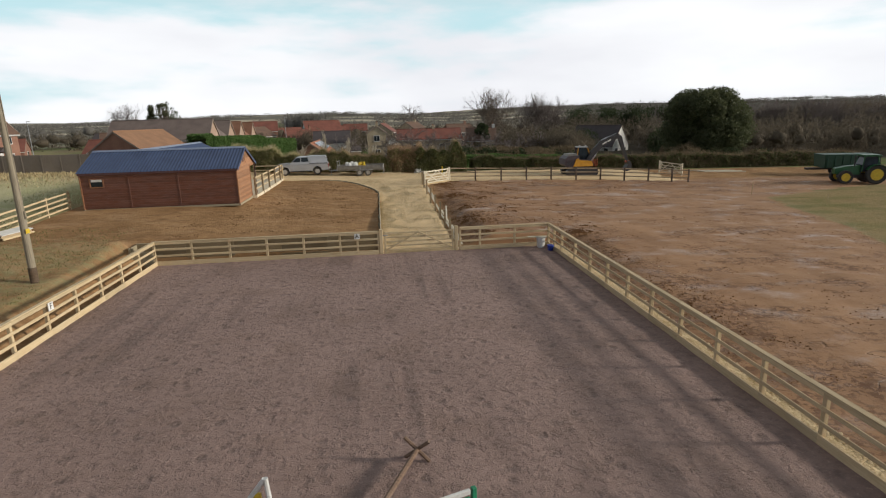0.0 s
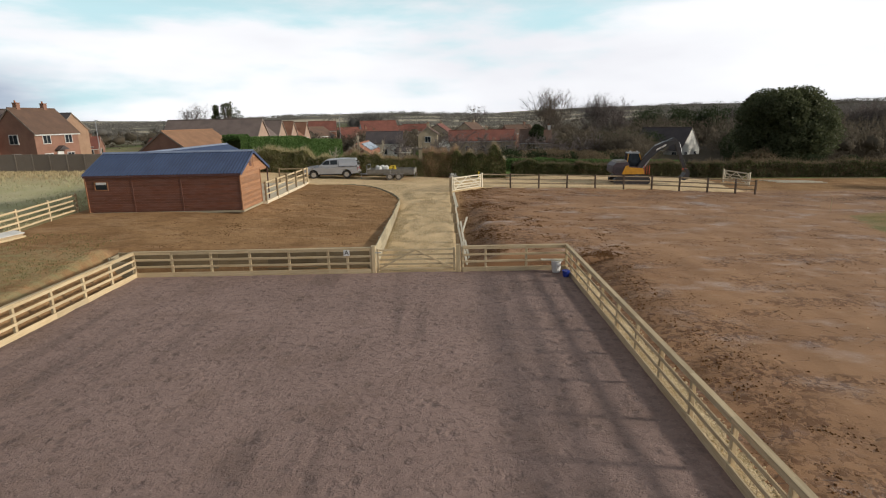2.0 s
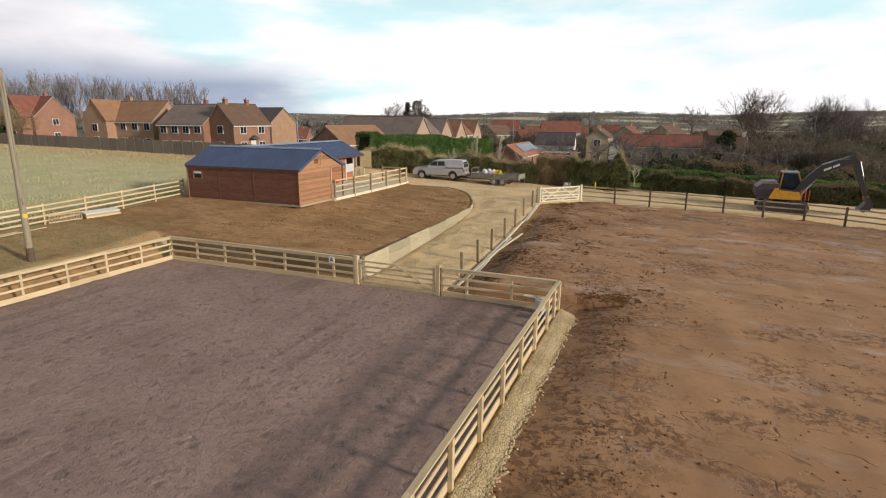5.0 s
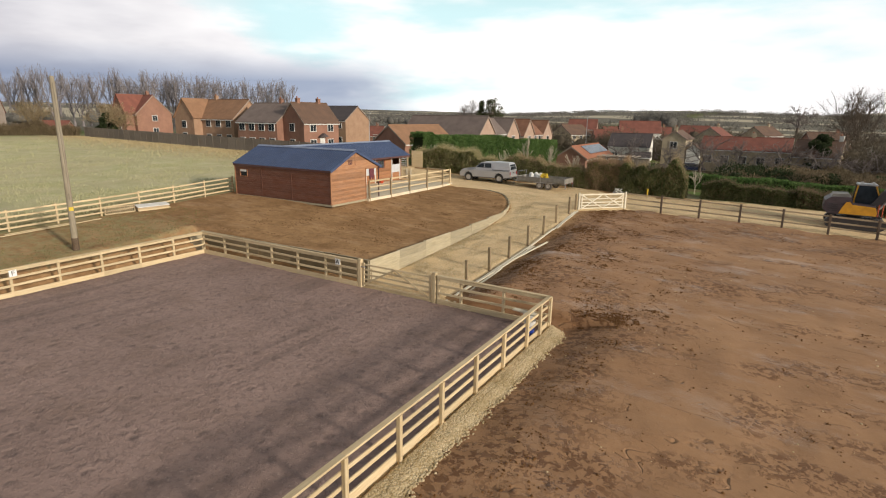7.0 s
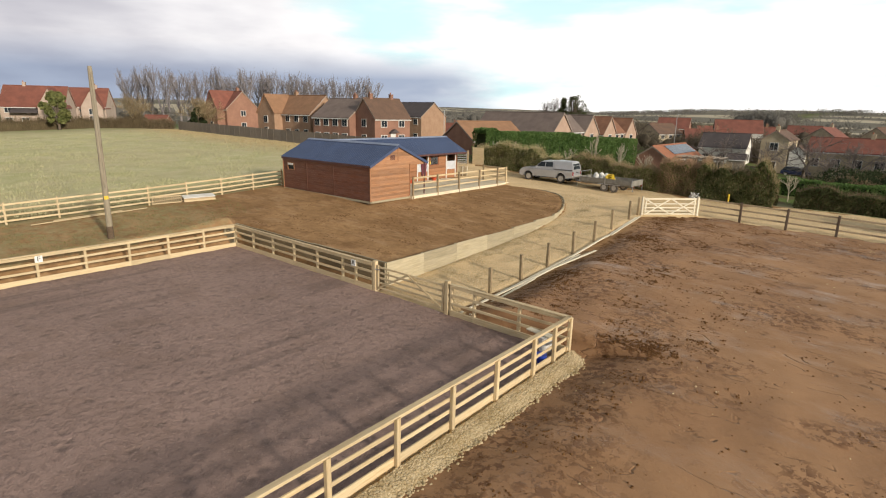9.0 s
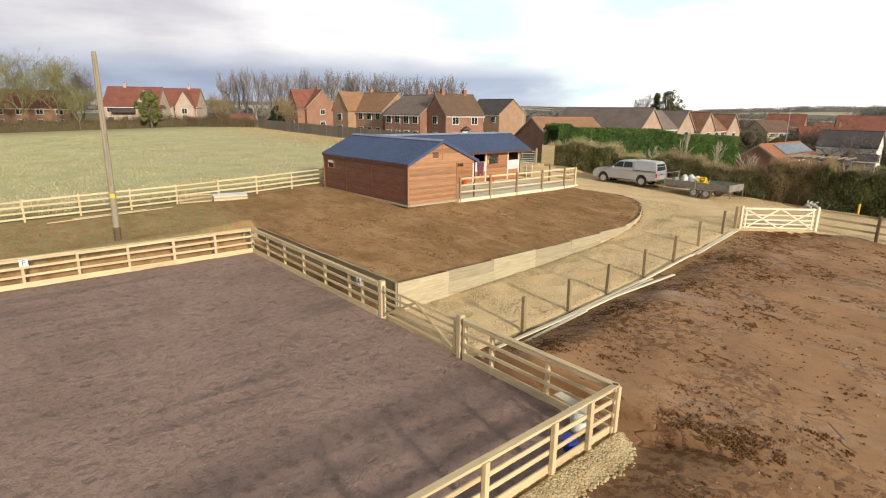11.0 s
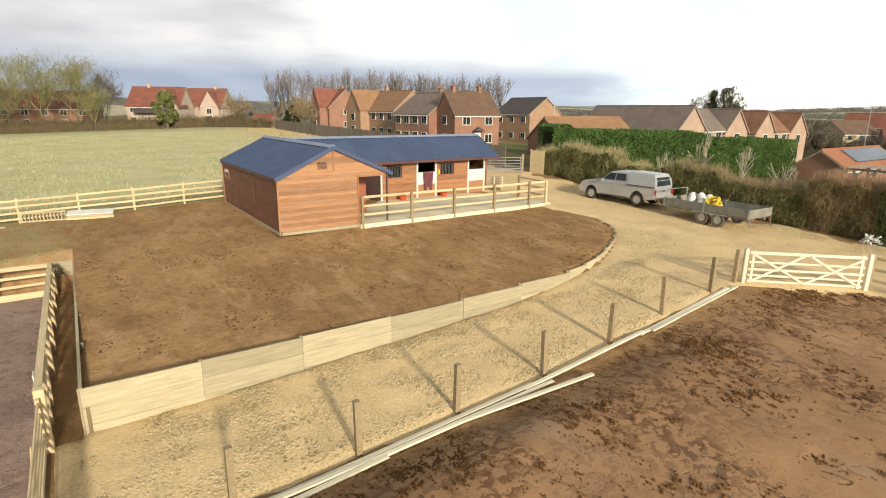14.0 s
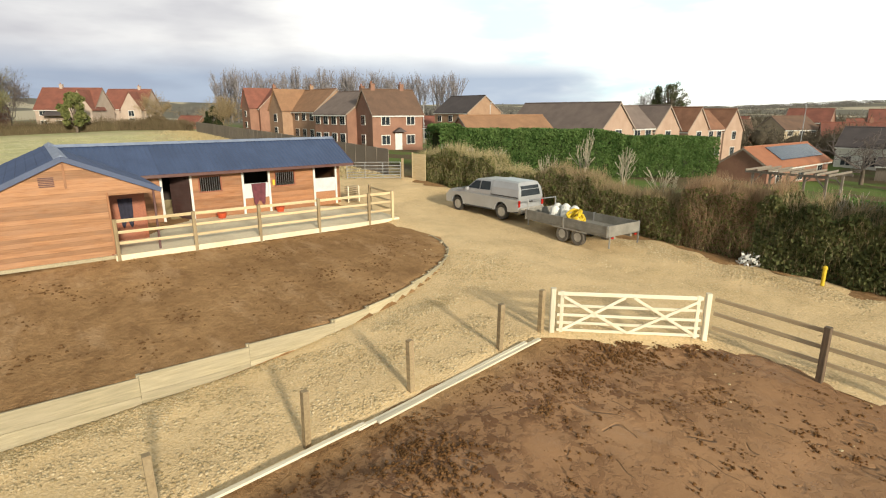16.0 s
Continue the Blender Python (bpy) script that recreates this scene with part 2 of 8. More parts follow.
def leafy(name, a, b_col, rough=0.6):
    m, nt, b = start_material(name)
    geo = nt.nodes.new("ShaderNodeNewGeometry")
    v = position(nt, local=False)
    big = noise_node(nt, v, 0.9, 3, 0.6)
    f = nt.nodes.new("ShaderNodeMath")
    f.operation = "MULTIPLY_ADD"
    f.inputs[1].default_value = 0.6
    nt.links.new(geo.outputs["Random Per Island"], f.inputs[0])
    half = nt.nodes.new("ShaderNodeMath")
    half.operation = "MULTIPLY"
    half.inputs[1].default_value = 0.4
    nt.links.new(big, half.inputs[0])
    nt.links.new(half.outputs[0], f.inputs[2])
    nt.links.new(mix_rgb(nt, f.outputs[0], a, b_col), b.inputs["Base Color"])
    b.inputs["Roughness"].default_value = rough
    b.inputs["Specular IOR Level"].default_value = 0.12
    through_light = nt.nodes.new("ShaderNodeBsdfTranslucent")
    nt.links.new(b.inputs["Base Color"].links[0].from_socket, through_light.inputs["Color"])
    blend = nt.nodes.new("ShaderNodeMixShader")
    blend.inputs[0].default_value = 0.38
    nt.links.new(b.outputs[0], blend.inputs[1])
    nt.links.new(through_light.outputs[0], blend.inputs[2])
    nt.links.new(blend.outputs[0], nt.nodes["Material Output"].inputs["Surface"])
    return m


def glass_dark(name, tint=(0.02, 0.025, 0.03)):
    m, nt, b = start_material(name)
    v = position(nt)
    n = noise_node(nt, v, 1.5, 2)
    nt.links.new(mix_rgb(nt, n, tint, tuple(c * 1.8 for c in tint)), b.inputs["Base Color"])
    b.inputs["Roughness"].default_value = 0.068
    b.inputs["Specular IOR Level"].default_value = 0.14
    return m


M = {}
M["fence"] = wood("pale_treated_timber", (0.62, 0.50, 0.31), (0.46, 0.34, 0.19))
M["old_rail"] = wood("weathered_rail_timber", (0.45, 0.35, 0.22), (0.3, 0.22, 0.13))
M["dark_post"] = wood("dark_creosoted_timber", (0.13, 0.085, 0.05), (0.06, 0.038, 0.022))
M["post"] = wood("brown_treated_post", (0.33, 0.25, 0.14), (0.2, 0.14, 0.075))
M["sleeper"] = wood("new_sleeper_timber", (0.45, 0.385, 0.26), (0.3, 0.262, 0.17), vary=0.22, bump=0.5)
M["white_gate"] = wood("cream_white_timber", (0.72, 0.665, 0.53), (0.6, 0.53, 0.39))
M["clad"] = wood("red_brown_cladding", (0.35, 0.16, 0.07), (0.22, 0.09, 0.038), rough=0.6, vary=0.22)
# light put into the cladding colour: gable paler as sunlit, south wall darker as shaded
M["clad_gable"] = wood("sunlit_gable_cladding", (0.36, 0.185, 0.092), (0.235, 0.11, 0.052), rough=0.7, vary=0.26)
M["clad_south"] = wood("shaded_south_cladding", (0.165, 0.058, 0.03), (0.1, 0.034, 0.018), rough=0.6, vary=0.16)
M["sleeper_dark"] = wood("dark_brown_sleeper", (0.24, 0.178, 0.094), (0.14, 0.104, 0.055), vary=0.25, bump=0.5)
M["clad_red"] = wood("red_stained_cladding", (0.3, 0.09, 0.04), (0.2, 0.055, 0.025), rough=0.5)
M["clad_edge"] = wood("dark_red_trim", (0.1, 0.034, 0.03), (0.065, 0.022, 0.02), rough=0.5)
M["pole"] = wood("grey_weathered_pole", (0.29, 0.25, 0.18), (0.18, 0.15, 0.105), along=(9, 9, 0.7))
M["grey_fence"] = wood("silvered_fence_board", (0.24, 0.2, 0.16), (0.15, 0.125, 0.1), along=(9, 9, 0.7))
M["roof_blue"] = mottled("slate_blue_sheet", (0.055, 0.084, 0.17), (0.042, 0.064, 0.132), 0.8, 30, 0.5, bump=0.08, vary=0.025)
M["roof_cap"] = mottled("pale_blue_ridge", (0.26, 0.31, 0.42), (0.18, 0.22, 0.32), 1.5, 30, 0.45)
M["white_paint"] = mottled("white_paint", (0.72, 0.72, 0.7), (0.58, 0.58, 0.56), 2, 30, 0.5, bump=0.05)
M["pale_panel"] = mottled("pale_grey_kick_panel", (0.6, 0.62, 0.66), (0.48, 0.5, 0.53), 2, 30, 0.5, bump=0.05)
M["concrete"] = mottled("pale_concrete", (0.78, 0.69, 0.52), (0.62, 0.53, 0.38), 0.6, 9, 0.85, bump=0.25, local=False)
M["galv"] = mottled("galvanised_steel", (0.5, 0.51, 0.52), (0.36, 0.37, 0.39), 3, 30, 0.42, metal=0.8, bump=0.05)
M["galv_dull"] = mottled("dull_grey_steel", (0.3, 0.29, 0.26), (0.2, 0.19, 0.17), 2.5, 25, 0.65, metal=0.2)
M["dark_inside"] = mottled("dark_stable_lining", (0.05, 0.035, 0.028), (0.03, 0.022, 0.018), 2, 20, 0.9)
M["dusty_tyre"] = mottled("dusty_tyre_rubber", (0.16, 0.14, 0.115), (0.09, 0.08, 0.068), 6, 50, 0.9)
M["black_rubber"] = mottled("black_rubber", (0.025, 0.024, 0.023), (0.05, 0.045, 0.04), 6, 50, 0.8)
M["glass"] = glass_dark("dark_window_glass")
M["silver"] = mottled("silver_car_paint", (0.47, 0.485, 0.51), (0.4, 0.41, 0.43), 1.2, 60, 0.3, metal=0.35, bump=0.0)
M["black_trim"] = mottled("black_plastic", (0.03, 0.03, 0.032), (0.05, 0.05, 0.05), 4, 60, 0.6)
M["rim"] = mottled("dusty_alloy_grey", (0.5, 0.48, 0.45), (0.36, 0.34, 0.31), 6, 40, 0.5, metal=0.35)
M["lamp_red"] = mottled("red_lens", (0.45, 0.02, 0.015), (0.3, 0.015, 0.012), 8, 40, 0.25)
M["lamp_clear"] = mottled("clear_lens", (0.7, 0.7, 0.68), (0.55, 0.55, 0.55), 8, 40, 0.2)
M["rug"] = mottled("maroon_cloth", (0.16, 0.045, 0.06), (0.1, 0.03, 0.04), 5, 60, 0.95)
M["navy"] = mottled("navy_cloth", (0.03, 0.03, 0.055), (0.02, 0.02, 0.035), 5, 60, 0.95)
M["yellow"] = mottled("yellow_plastic", (0.72, 0.52, 0.03), (0.58, 0.4, 0.03), 5, 40, 0.5)
M["white_bag"] = mottled("white_woven_bag", (0.75, 0.75, 0.72), (0.6, 0.6, 0.57), 5, 40, 0.8)
M["orange"] = mottled("red_orange_plastic", (0.55, 0.09, 0.03), (0.42, 0.06, 0.025), 5, 40, 0.5)
M["blue"] = mottled("blue_plastic", (0.02, 0.06, 0.4), (0.02, 0.04, 0.28), 5, 40, 0.4)
M["digger_yellow"] = mottled("digger_yellow_paint", (0.72, 0.36, 0.02), (0.55, 0.26, 0.02), 3, 40, 0.4)
M["digger_maroon"] = mottled("digger_maroon_grey", (0.075, 0.052, 0.062), (0.05, 0.036, 0.044), 3, 40, 0.5)
M["digger_dark"] = mottled("digger_dark_grey", (0.035, 0.032, 0.036), (0.025, 0.022, 0.025), 3, 40, 0.5)
M["tractor_green"] = mottled("tractor_green_paint", (0.02, 0.13, 0.035), (0.015, 0.09, 0.03), 3, 40, 0.35)
M["green_steel"] = mottled("dark_green_steel", (0.02, 0.08, 0.05), (0.015, 0.055, 0.035), 3, 40, 0.5)
M["brick"] = mottled("pink_red_brick", (0.31, 0.165, 0.115), (0.24, 0.125, 0.088), 0.8, 9, 0.85, bump=0.2)
M["brick_tan"] = mottled("buff_brick", (0.38, 0.245, 0.16), (0.3, 0.185, 0.12), 0.8, 9, 0.85, bump=0.2)
M["brick_pink"] = mottled("pale_pink_brick", (0.49, 0.395, 0.335), (0.41, 0.32, 0.265), 0.8, 9, 0.85, bump=0.2)
M["brick_salmon"] = mottled("salmon_brick", (0.44, 0.315, 0.245), (0.36, 0.245, 0.185), 0.8, 9, 0.85, bump=0.2)
M["tile_rust"] = mottled("rust_concrete_tile", (0.26, 0.125, 0.075), (0.18, 0.085, 0.05), 0.7, 6, 0.8, bump=0.3)
M["stone"] = mottled("honey_limestone", (0.5, 0.42, 0.3), (0.38, 0.31, 0.21), 1.2, 6, 0.9, bump=0.3)
M["render_white"] = mottled("white_render", (0.78, 0.77, 0.73), (0.66, 0.65, 0.6), 1, 8, 0.85)
M["tile_red"] = mottled("red_clay_tile", (0.245, 0.087, 0.06), (0.165, 0.06, 0.043), 0.7, 6, 0.8, bump=0.3)
M["tile_orange"] = mottled("orange_pantile", (0.36, 0.145, 0.075), (0.27, 0.105, 0.055), 0.7, 6, 0.75, bump=0.3)
M["tile_brown"] = mottled("brown_tile", (0.155, 0.09, 0.06), (0.11, 0.066, 0.046), 0.7, 6, 0.8, bump=0.3)
M["tile_tan"] = mottled("tan_brown_tile", (0.31, 0.17, 0.095), (0.23, 0.125, 0.07), 0.7, 6, 0.8, bump=0.3)
M["tile_grey"] = mottled("grey_brown_tile", (0.2, 0.155, 0.135), (0.145, 0.112, 0.1), 0.7, 6, 0.8, bump=0.3)
M["tile_dark"] = mottled("dark_grey_tile", (0.085, 0.07, 0.07), (0.06, 0.05, 0.052), 0.7, 6, 0.75, bump=0.3)
M["bark"] = mottled("grey_brown_bark", (0.17, 0.13, 0.1), (0.1, 0.08, 0.06), 2, 12, 0.9, local=False)
M["birch"] = leafy("whitish_sapling_bark", (0.5, 0.45, 0.36), (0.68, 0.62, 0.5), 0.8)
M["door_maroon"] = wood("dark_maroon_door", (0.065, 0.024, 0.02), (0.04, 0.016, 0.014), rough=0.7)
M["bark_pale"] = mottled("pale_grey_bark", (0.3, 0.26, 0.21), (0.2, 0.17, 0.14), 2, 12, 0.9, local=False)
M["leaf_dark"] = leafy("dark_evergreen_leaf", (0.028, 0.042, 0.018), (0.058, 0.074, 0.034))
M["leaf_green"] = leafy("bright_conifer_leaf", (0.05, 0.115, 0.032), (0.175, 0.26, 0.085))
M["leaf_oak"] = leafy("evergreen_oak_leaf", (0.06, 0.076, 0.038), (0.145, 0.155, 0.08))
M["leaf_mid"] = leafy("olive_leaf", (0.1, 0.13, 0.042), (0.27, 0.27, 0.11))
M["twig"] = leafy("brown_twig", (0.26, 0.19, 0.11), (0.5, 0.4, 0.25), 0.85)
M["twig_dark"] = leafy("dark_brown_twig", (0.13, 0.1, 0.062), (0.27, 0.21, 0.135), 0.85)
M["leaf_laurel"] = leafy("glossy_hedge_leaf", (0.05, 0.07, 0.025), (0.2, 0.21, 0.09), 0.5)
M["leaf_hedge"] = leafy("dull_hedge_leaf", (0.05, 0.066, 0.026), (0.13, 0.14, 0.06))
M["twig_moss"] = leafy("mossy_yellow_twig", (0.27, 0.26, 0.13), (0.4, 0.37, 0.2), 0.85)
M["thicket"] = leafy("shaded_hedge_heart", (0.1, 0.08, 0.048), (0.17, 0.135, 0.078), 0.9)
# aerial haze put into the colour: far woods paler and greyer than near ones
M["wood_far"] = leafy("hazed_winter_wood", (0.18, 0.172, 0.155), (0.21, 0.2, 0.18), 0.9)
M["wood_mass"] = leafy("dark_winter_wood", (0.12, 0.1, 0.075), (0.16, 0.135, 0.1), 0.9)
M["twig_red"] = leafy("reddish_twig", (0.3, 0.2, 0.125), (0.48, 0.34, 0.22), 0.85)
M["twig_grey"] = leafy("grey_purple_twig", (0.21, 0.18, 0.17), (0.27, 0.235, 0.22), 0.9)
M["grass_blade"] = leafy("dry_grass_blade", (0.42, 0.41, 0.23), (0.56, 0.53, 0.34), 0.9)
M["bank_blade"] = leafy("dull_olive_grass_blade", (0.17, 0.165, 0.06), (0.3, 0.26, 0.12), 0.9)
M["straw_blade"] = leafy("straw_grass_blade", (0.42, 0.34, 0.19), (0.6, 0.5, 0.31), 0.9)
# far poplars, paled towards lavender in colour for the haze
M["twig_haze"] = leafy("hazed_lavender_twig", (0.3, 0.275, 0.28), (0.37, 0.34, 0.345), 0.9)
M["twig_pale"] = leafy("pale_straw_twig", (0.36, 0.3, 0.16), (0.58, 0.5, 0.3), 0.85)
M["pebble"] = leafy("limestone_chip", (0.46, 0.34, 0.17), (0.86, 0.73, 0.5), 0.85)
M["bed_clod"] = leafy("brown_bed_clod", (0.15, 0.08, 0.036), (0.22, 0.12, 0.055), 0.85)
M["clod"] = leafy("dark_soil_clod", (0.13, 0.06, 0.024), (0.27, 0.145, 0.063), 0.8)
M["solar"] = mottled("solar_glass", (0.03, 0.04, 0.07), (0.05, 0.06, 0.1), 1, 20, 0.15)
M["sign_white"] = mottled("white_sign_board", (0.8, 0.8, 0.78), (0.7, 0.7, 0.68), 4, 40, 0.5)
M["sign_black"] = mottled("black_sign_paint", (0.02, 0.02, 0.02), (0.03, 0.03, 0.03), 4, 40, 0.5)

# ---- building helpers ----


def link_mesh(name, bm, material):
    me = bpy.data.meshes.new(name)
    bm.to_mesh(me)
    bm.free()
    me.materials.append(material)
    return new(name, me)


def thing(name, label, category, at=(0, 0, 0), group="", kind="", turn=0):
    ob = new(name)
    ob.empty_display_size = 0.2
    ob.matrix_basis = pose(*at, 0, 0, turn)
    return tagged(ob, label, category, group, kind)


def part(name, bm, material, parent, label=""):
    """One mesh under a thing or a part, in the thing's own coordinates."""
    ob = link_mesh(name, bm, material)
    ob.parent = parent
    return tagged(ob, label)


def world_part(name, bm, material, parent, label=""):
    """The same for a mesh that was built in the world's coordinates."""
    ob = part(name, bm, material, parent, label)
    ob.matrix_basis = parent.matrix_basis.inverted()
    return ob


def single(name, bm, material, label, category, group="", kind=""):
    return tagged(link_mesh(name, bm, material), label, category, group, kind)


def piece(name, mesh, parent, m):
    ob = new(name, mesh)
    ob.parent = parent
    ob.matrix_basis = parent.matrix_basis.inverted() @ m
    return ob


def box(bm, c, s, m=None):
    x, y, z = c
    a, b, d = s[0] / 2, s[1] / 2, s[2] / 2
    vs = [Vector((x + i * a, y + j * b, z + k * d)) for k in (-1, 1) for j in (-1, 1) for i in (-1, 1)]
    if m is not None:
        vs = [m @ v for v in vs]
    v = [bm.verts.new(p) for p in vs]
    for f in ((0, 2, 3, 1), (4, 5, 7, 6), (0, 1, 5, 4), (2, 6, 7, 3), (0, 4, 6, 2), (1, 3, 7, 5)):
        bm.faces.new([v[i] for i in f])
    return v


def prism(bm, outline, axis, lo, hi):
    """A closed outline of 2D points carried along an axis."""
    def spot(p, d):
        if axis == "x":
            return (d, p[0], p[1])
        if axis == "y":
            return (p[0], d, p[1])
        return (p[0], p[1], d)
    a = [bm.verts.new(spot(p, lo)) for p in outline]
    b = [bm.verts.new(spot(p, hi)) for p in outline]
    n = len(outline)
    bm.faces.new(a[::-1])
    bm.faces.new(b)
    for i in range(n):
        bm.faces.new((a[i], a[(i + 1) % n], b[(i + 1) % n], b[i]))
    bmesh.ops.recalc_face_normals(bm, faces=bm.faces)


def tube(bm, p, q, r0, r1=None, n=8, cap=True):
    p, q = Vector(p), Vector(q)
    r1 = r0 if r1 is None else r1
    d = (q - p).normalized()
    u = d.orthogonal().normalized()
    w = d.cross(u)
    a = [bm.verts.new(p + (u * math.cos(k * math.tau / n) + w * math.sin(k * math.tau / n)) * r0) for k in range(n)]
    b = [bm.verts.new(q + (u * math.cos(k * math.tau / n) + w * math.sin(k * math.tau / n)) * r1) for k in range(n)]
    for k in range(n):
        bm.faces.new((a[k], a[(k + 1) % n], b[(k + 1) % n], b[k]))
    if cap:
        bm.faces.new(a[::-1])
        bm.faces.new(b)


def path_tube(bm, pts, r, n=8):
    for p, q in zip(pts, pts[1:]):
        tube(bm, p, q, r, r, n)


def lathe(bm, profile, centre, axis="y", n=24):
    """Rings of (radius, offset) round an axis through centre."""
    cx, cy, cz = centre
    rings = []
    for r, o in profile:
        ring = []
        for k in range(n):
            c, s = r * math.cos(k * math.tau / n), r * math.sin(k * math.tau / n)
            p = (cx + c, cy + o, cz + s) if axis == "y" else ((cx + o, cy + c, cz + s) if axis == "x" else (cx + c, cy + s, cz + o))
            ring.append(bm.verts.new(p))
        rings.append(ring)
    for a, b in zip(rings, rings[1:]):
        for k in range(n):
            bm.faces.new((a[k], a[(k + 1) % n], b[(k + 1) % n], b[k]))
    bm.faces.new(rings[0][::-1])
    bm.faces.new(rings[-1])
    bmesh.ops.recalc_face_normals(bm, faces=bm.faces)


BOARDS = {}


def board_mesh(length, width, thick, material, edge=0.006):
    """A sawn board along x with eased long edges."""
    key = (round(length, 2), round(width, 3), round(thick, 3), material.name)
    if key not in BOARDS:
        bm = bmesh.new()
        w, t, e = width / 2, thick / 2, min(edge, thick / 3, width / 3)
        sec = [(-w + e, -t), (w - e, -t), (w, -t + e), (w, t - e), (w - e, t), (-w + e, t), (-w, t - e), (-w, -t + e)]
        prism(bm, sec, "x", -length / 2, length / 2)
        me = bpy.data.meshes.new("board")
        bm.to_mesh(me)
        bm.free()
        me.materials.append(material)
        BOARDS[key] = me
    return BOARDS[key]


def span(a, b, face=(0, 0, 1)):
    """Pose whose x runs from a to b, at their middle, with z near to face."""
    a, b = Vector(a), Vector(b)
    x = (b - a).normalized()
    y = Vector(face).cross(x).normalized()
    z = x.cross(y)
    m = Matrix((x, y, z)).transposed().to_4x4()
    m.translation = (a + b) / 2
    return m


def from_arrays(name, verts, faces, material, smooth=False):
    me = bpy.data.meshes.new(name)
    verts, faces = np.asarray(verts, dtype=np.float32), np.asarray(faces, dtype=np.int32)
    k = faces.shape[1]
    me.vertices.add(len(verts))
    me.vertices.foreach_set("co", verts.ravel())
    me.loops.add(faces.size)
    me.loops.foreach_set("vertex_index", faces.ravel())
    me.polygons.add(len(faces))
    me.polygons.foreach_set("loop_start", np.arange(0, faces.size, k, dtype=np.int32))
    me.polygons.foreach_set("loop_total", np.full(len(faces), k, dtype=np.int32))
    me.update(calc_edges=True)
    if smooth:
        me.polygons.foreach_set("use_smooth", np.ones(len(faces), dtype=bool))
    me.materials.append(material)
    return new(name, me)


def step(a, b, x):
    t = np.clip((np.asarray(x, dtype=float) - a) / (b - a), 0, 1)
    return t * t * (3 - 2 * t)


# ---- lie of the land ----


def natural(x, y):
    """The sloping field before anything was dug into it."""
    x, y = np.asarray(x, dtype=float), np.asarray(y, dtype=float)
    gx = np.where(x < -20, -34 - 0.0, np.minimum(x, 30) - 14)
    z = 0.62 - 0.037 * gx - 0.012 * np.minimum(0, np.maximum(x, -200) + 20) - 0.018 * np.clip(x - 30, 0, 90)
    z += 0.03 * (np.clip(y, -30, 58) - 40)
    z -= 0.05 * np.clip(y - 58, 0, 55)
    z -= 0.21 * np.exp(-(((x + 13.7) / 2.6) ** 2)) * (1 - step(25, 31, y))
    z += 0.42 * np.exp(-(((x + 12) / 7) ** 2 + ((y - 38) / 6) ** 2))
    z -= 0.22 * step(50.2, 54, y) * (1 - step(59.5, 62, y)) * (1 - step(8, 15, x)) * step(-15, -11.5, x)
    r = np.hypot(x, y)
    far = step(350, 1500, r)
    z += far * (20 + 6 * np.sin(x / 310 + 0.7) + 5 * np.sin(x / 140 + y / 400))
    z += 7.5 * step(110, 320, x) * step(60, 240, y)
    return z


def lawn_edge(y):
    """East edge of the raised bed along the drive."""
    y = np.asarray(y, dtype=float)
    return np.interp(y, [28, 38, 42, 43.7, 45.4, 47.1, 48.4, 49.3, 50.0, 50.5, 50.7], [0.1, 0.1, 0.12, 0.05, -0.4, -1.2, -1.9, -2.6, -3.4, -4.6, -6.2])


def drive_floor(y):
    return np.interp(y, [28, 31, 38.3, 40.9, 43.3, 45.9, 47.6, 49.5], [0.02, 0.06, 0.42, 0.6, 0.93, 1.15, 1.22, 1.3])


def ground(x, y):
    x, y = np.asarray(x, dtype=float), np.asarray(y, dtype=float)
    z = natural(x, y)
    east = step(9.45, 12.0, x)
    west = step(11.5, 13.3, -x)
    north = step(28.72, 28.78, y)
    # drive cutting, with a shallow bank on its east side
    inside = step(-0.08, 0.0, x - lawn_edge(y)) * (1 - step(4.4, 6.6, x)) * (1 - step(46.5, 50.5, y))
    cut = z + (drive_floor(y) - z) * inside
    # riding surface bed
    bed = -0.12 + 0.0 * z
    inner = np.maximum(np.maximum(east, west), north)
    return bed + (cut - bed) * inner


def ground_z(x, y):
    return float(ground(x, y))


# ---- ground ----


def ruler(lo, hi, fine, out_lo, out_hi, grow=1.22, extra=()):
    a = list(np.arange(lo, hi + fine / 2, fine)) + list(extra)
    s, v = fine, hi
    while v < out_hi:
        s *= grow
        v += s
        a.append(v)
    s, v = fine, lo
    while v > out_lo:
        s *= grow
        v -= s
        a.append(v)
    return np.array(sorted(set(round(float(q), 3) for q in a)))


GX = ruler(-21, 25, 0.25, -2600, 2600, extra=(0.02, 0.1, -11.5, 9.45))
GY = ruler(6, 60, 0.25, -900, 3600, extra=(28.72, 28.78))


def lumps(x, y, amp, size, seed=0.0):
    out = np.empty(x.shape)
    flat, fx, fy = out.ravel(), x.ravel(), y.ravel()
    for i in range(flat.size):
        flat[i] = noise.noise((fx[i] / size, fy[i] / size, seed))
    return amp * out


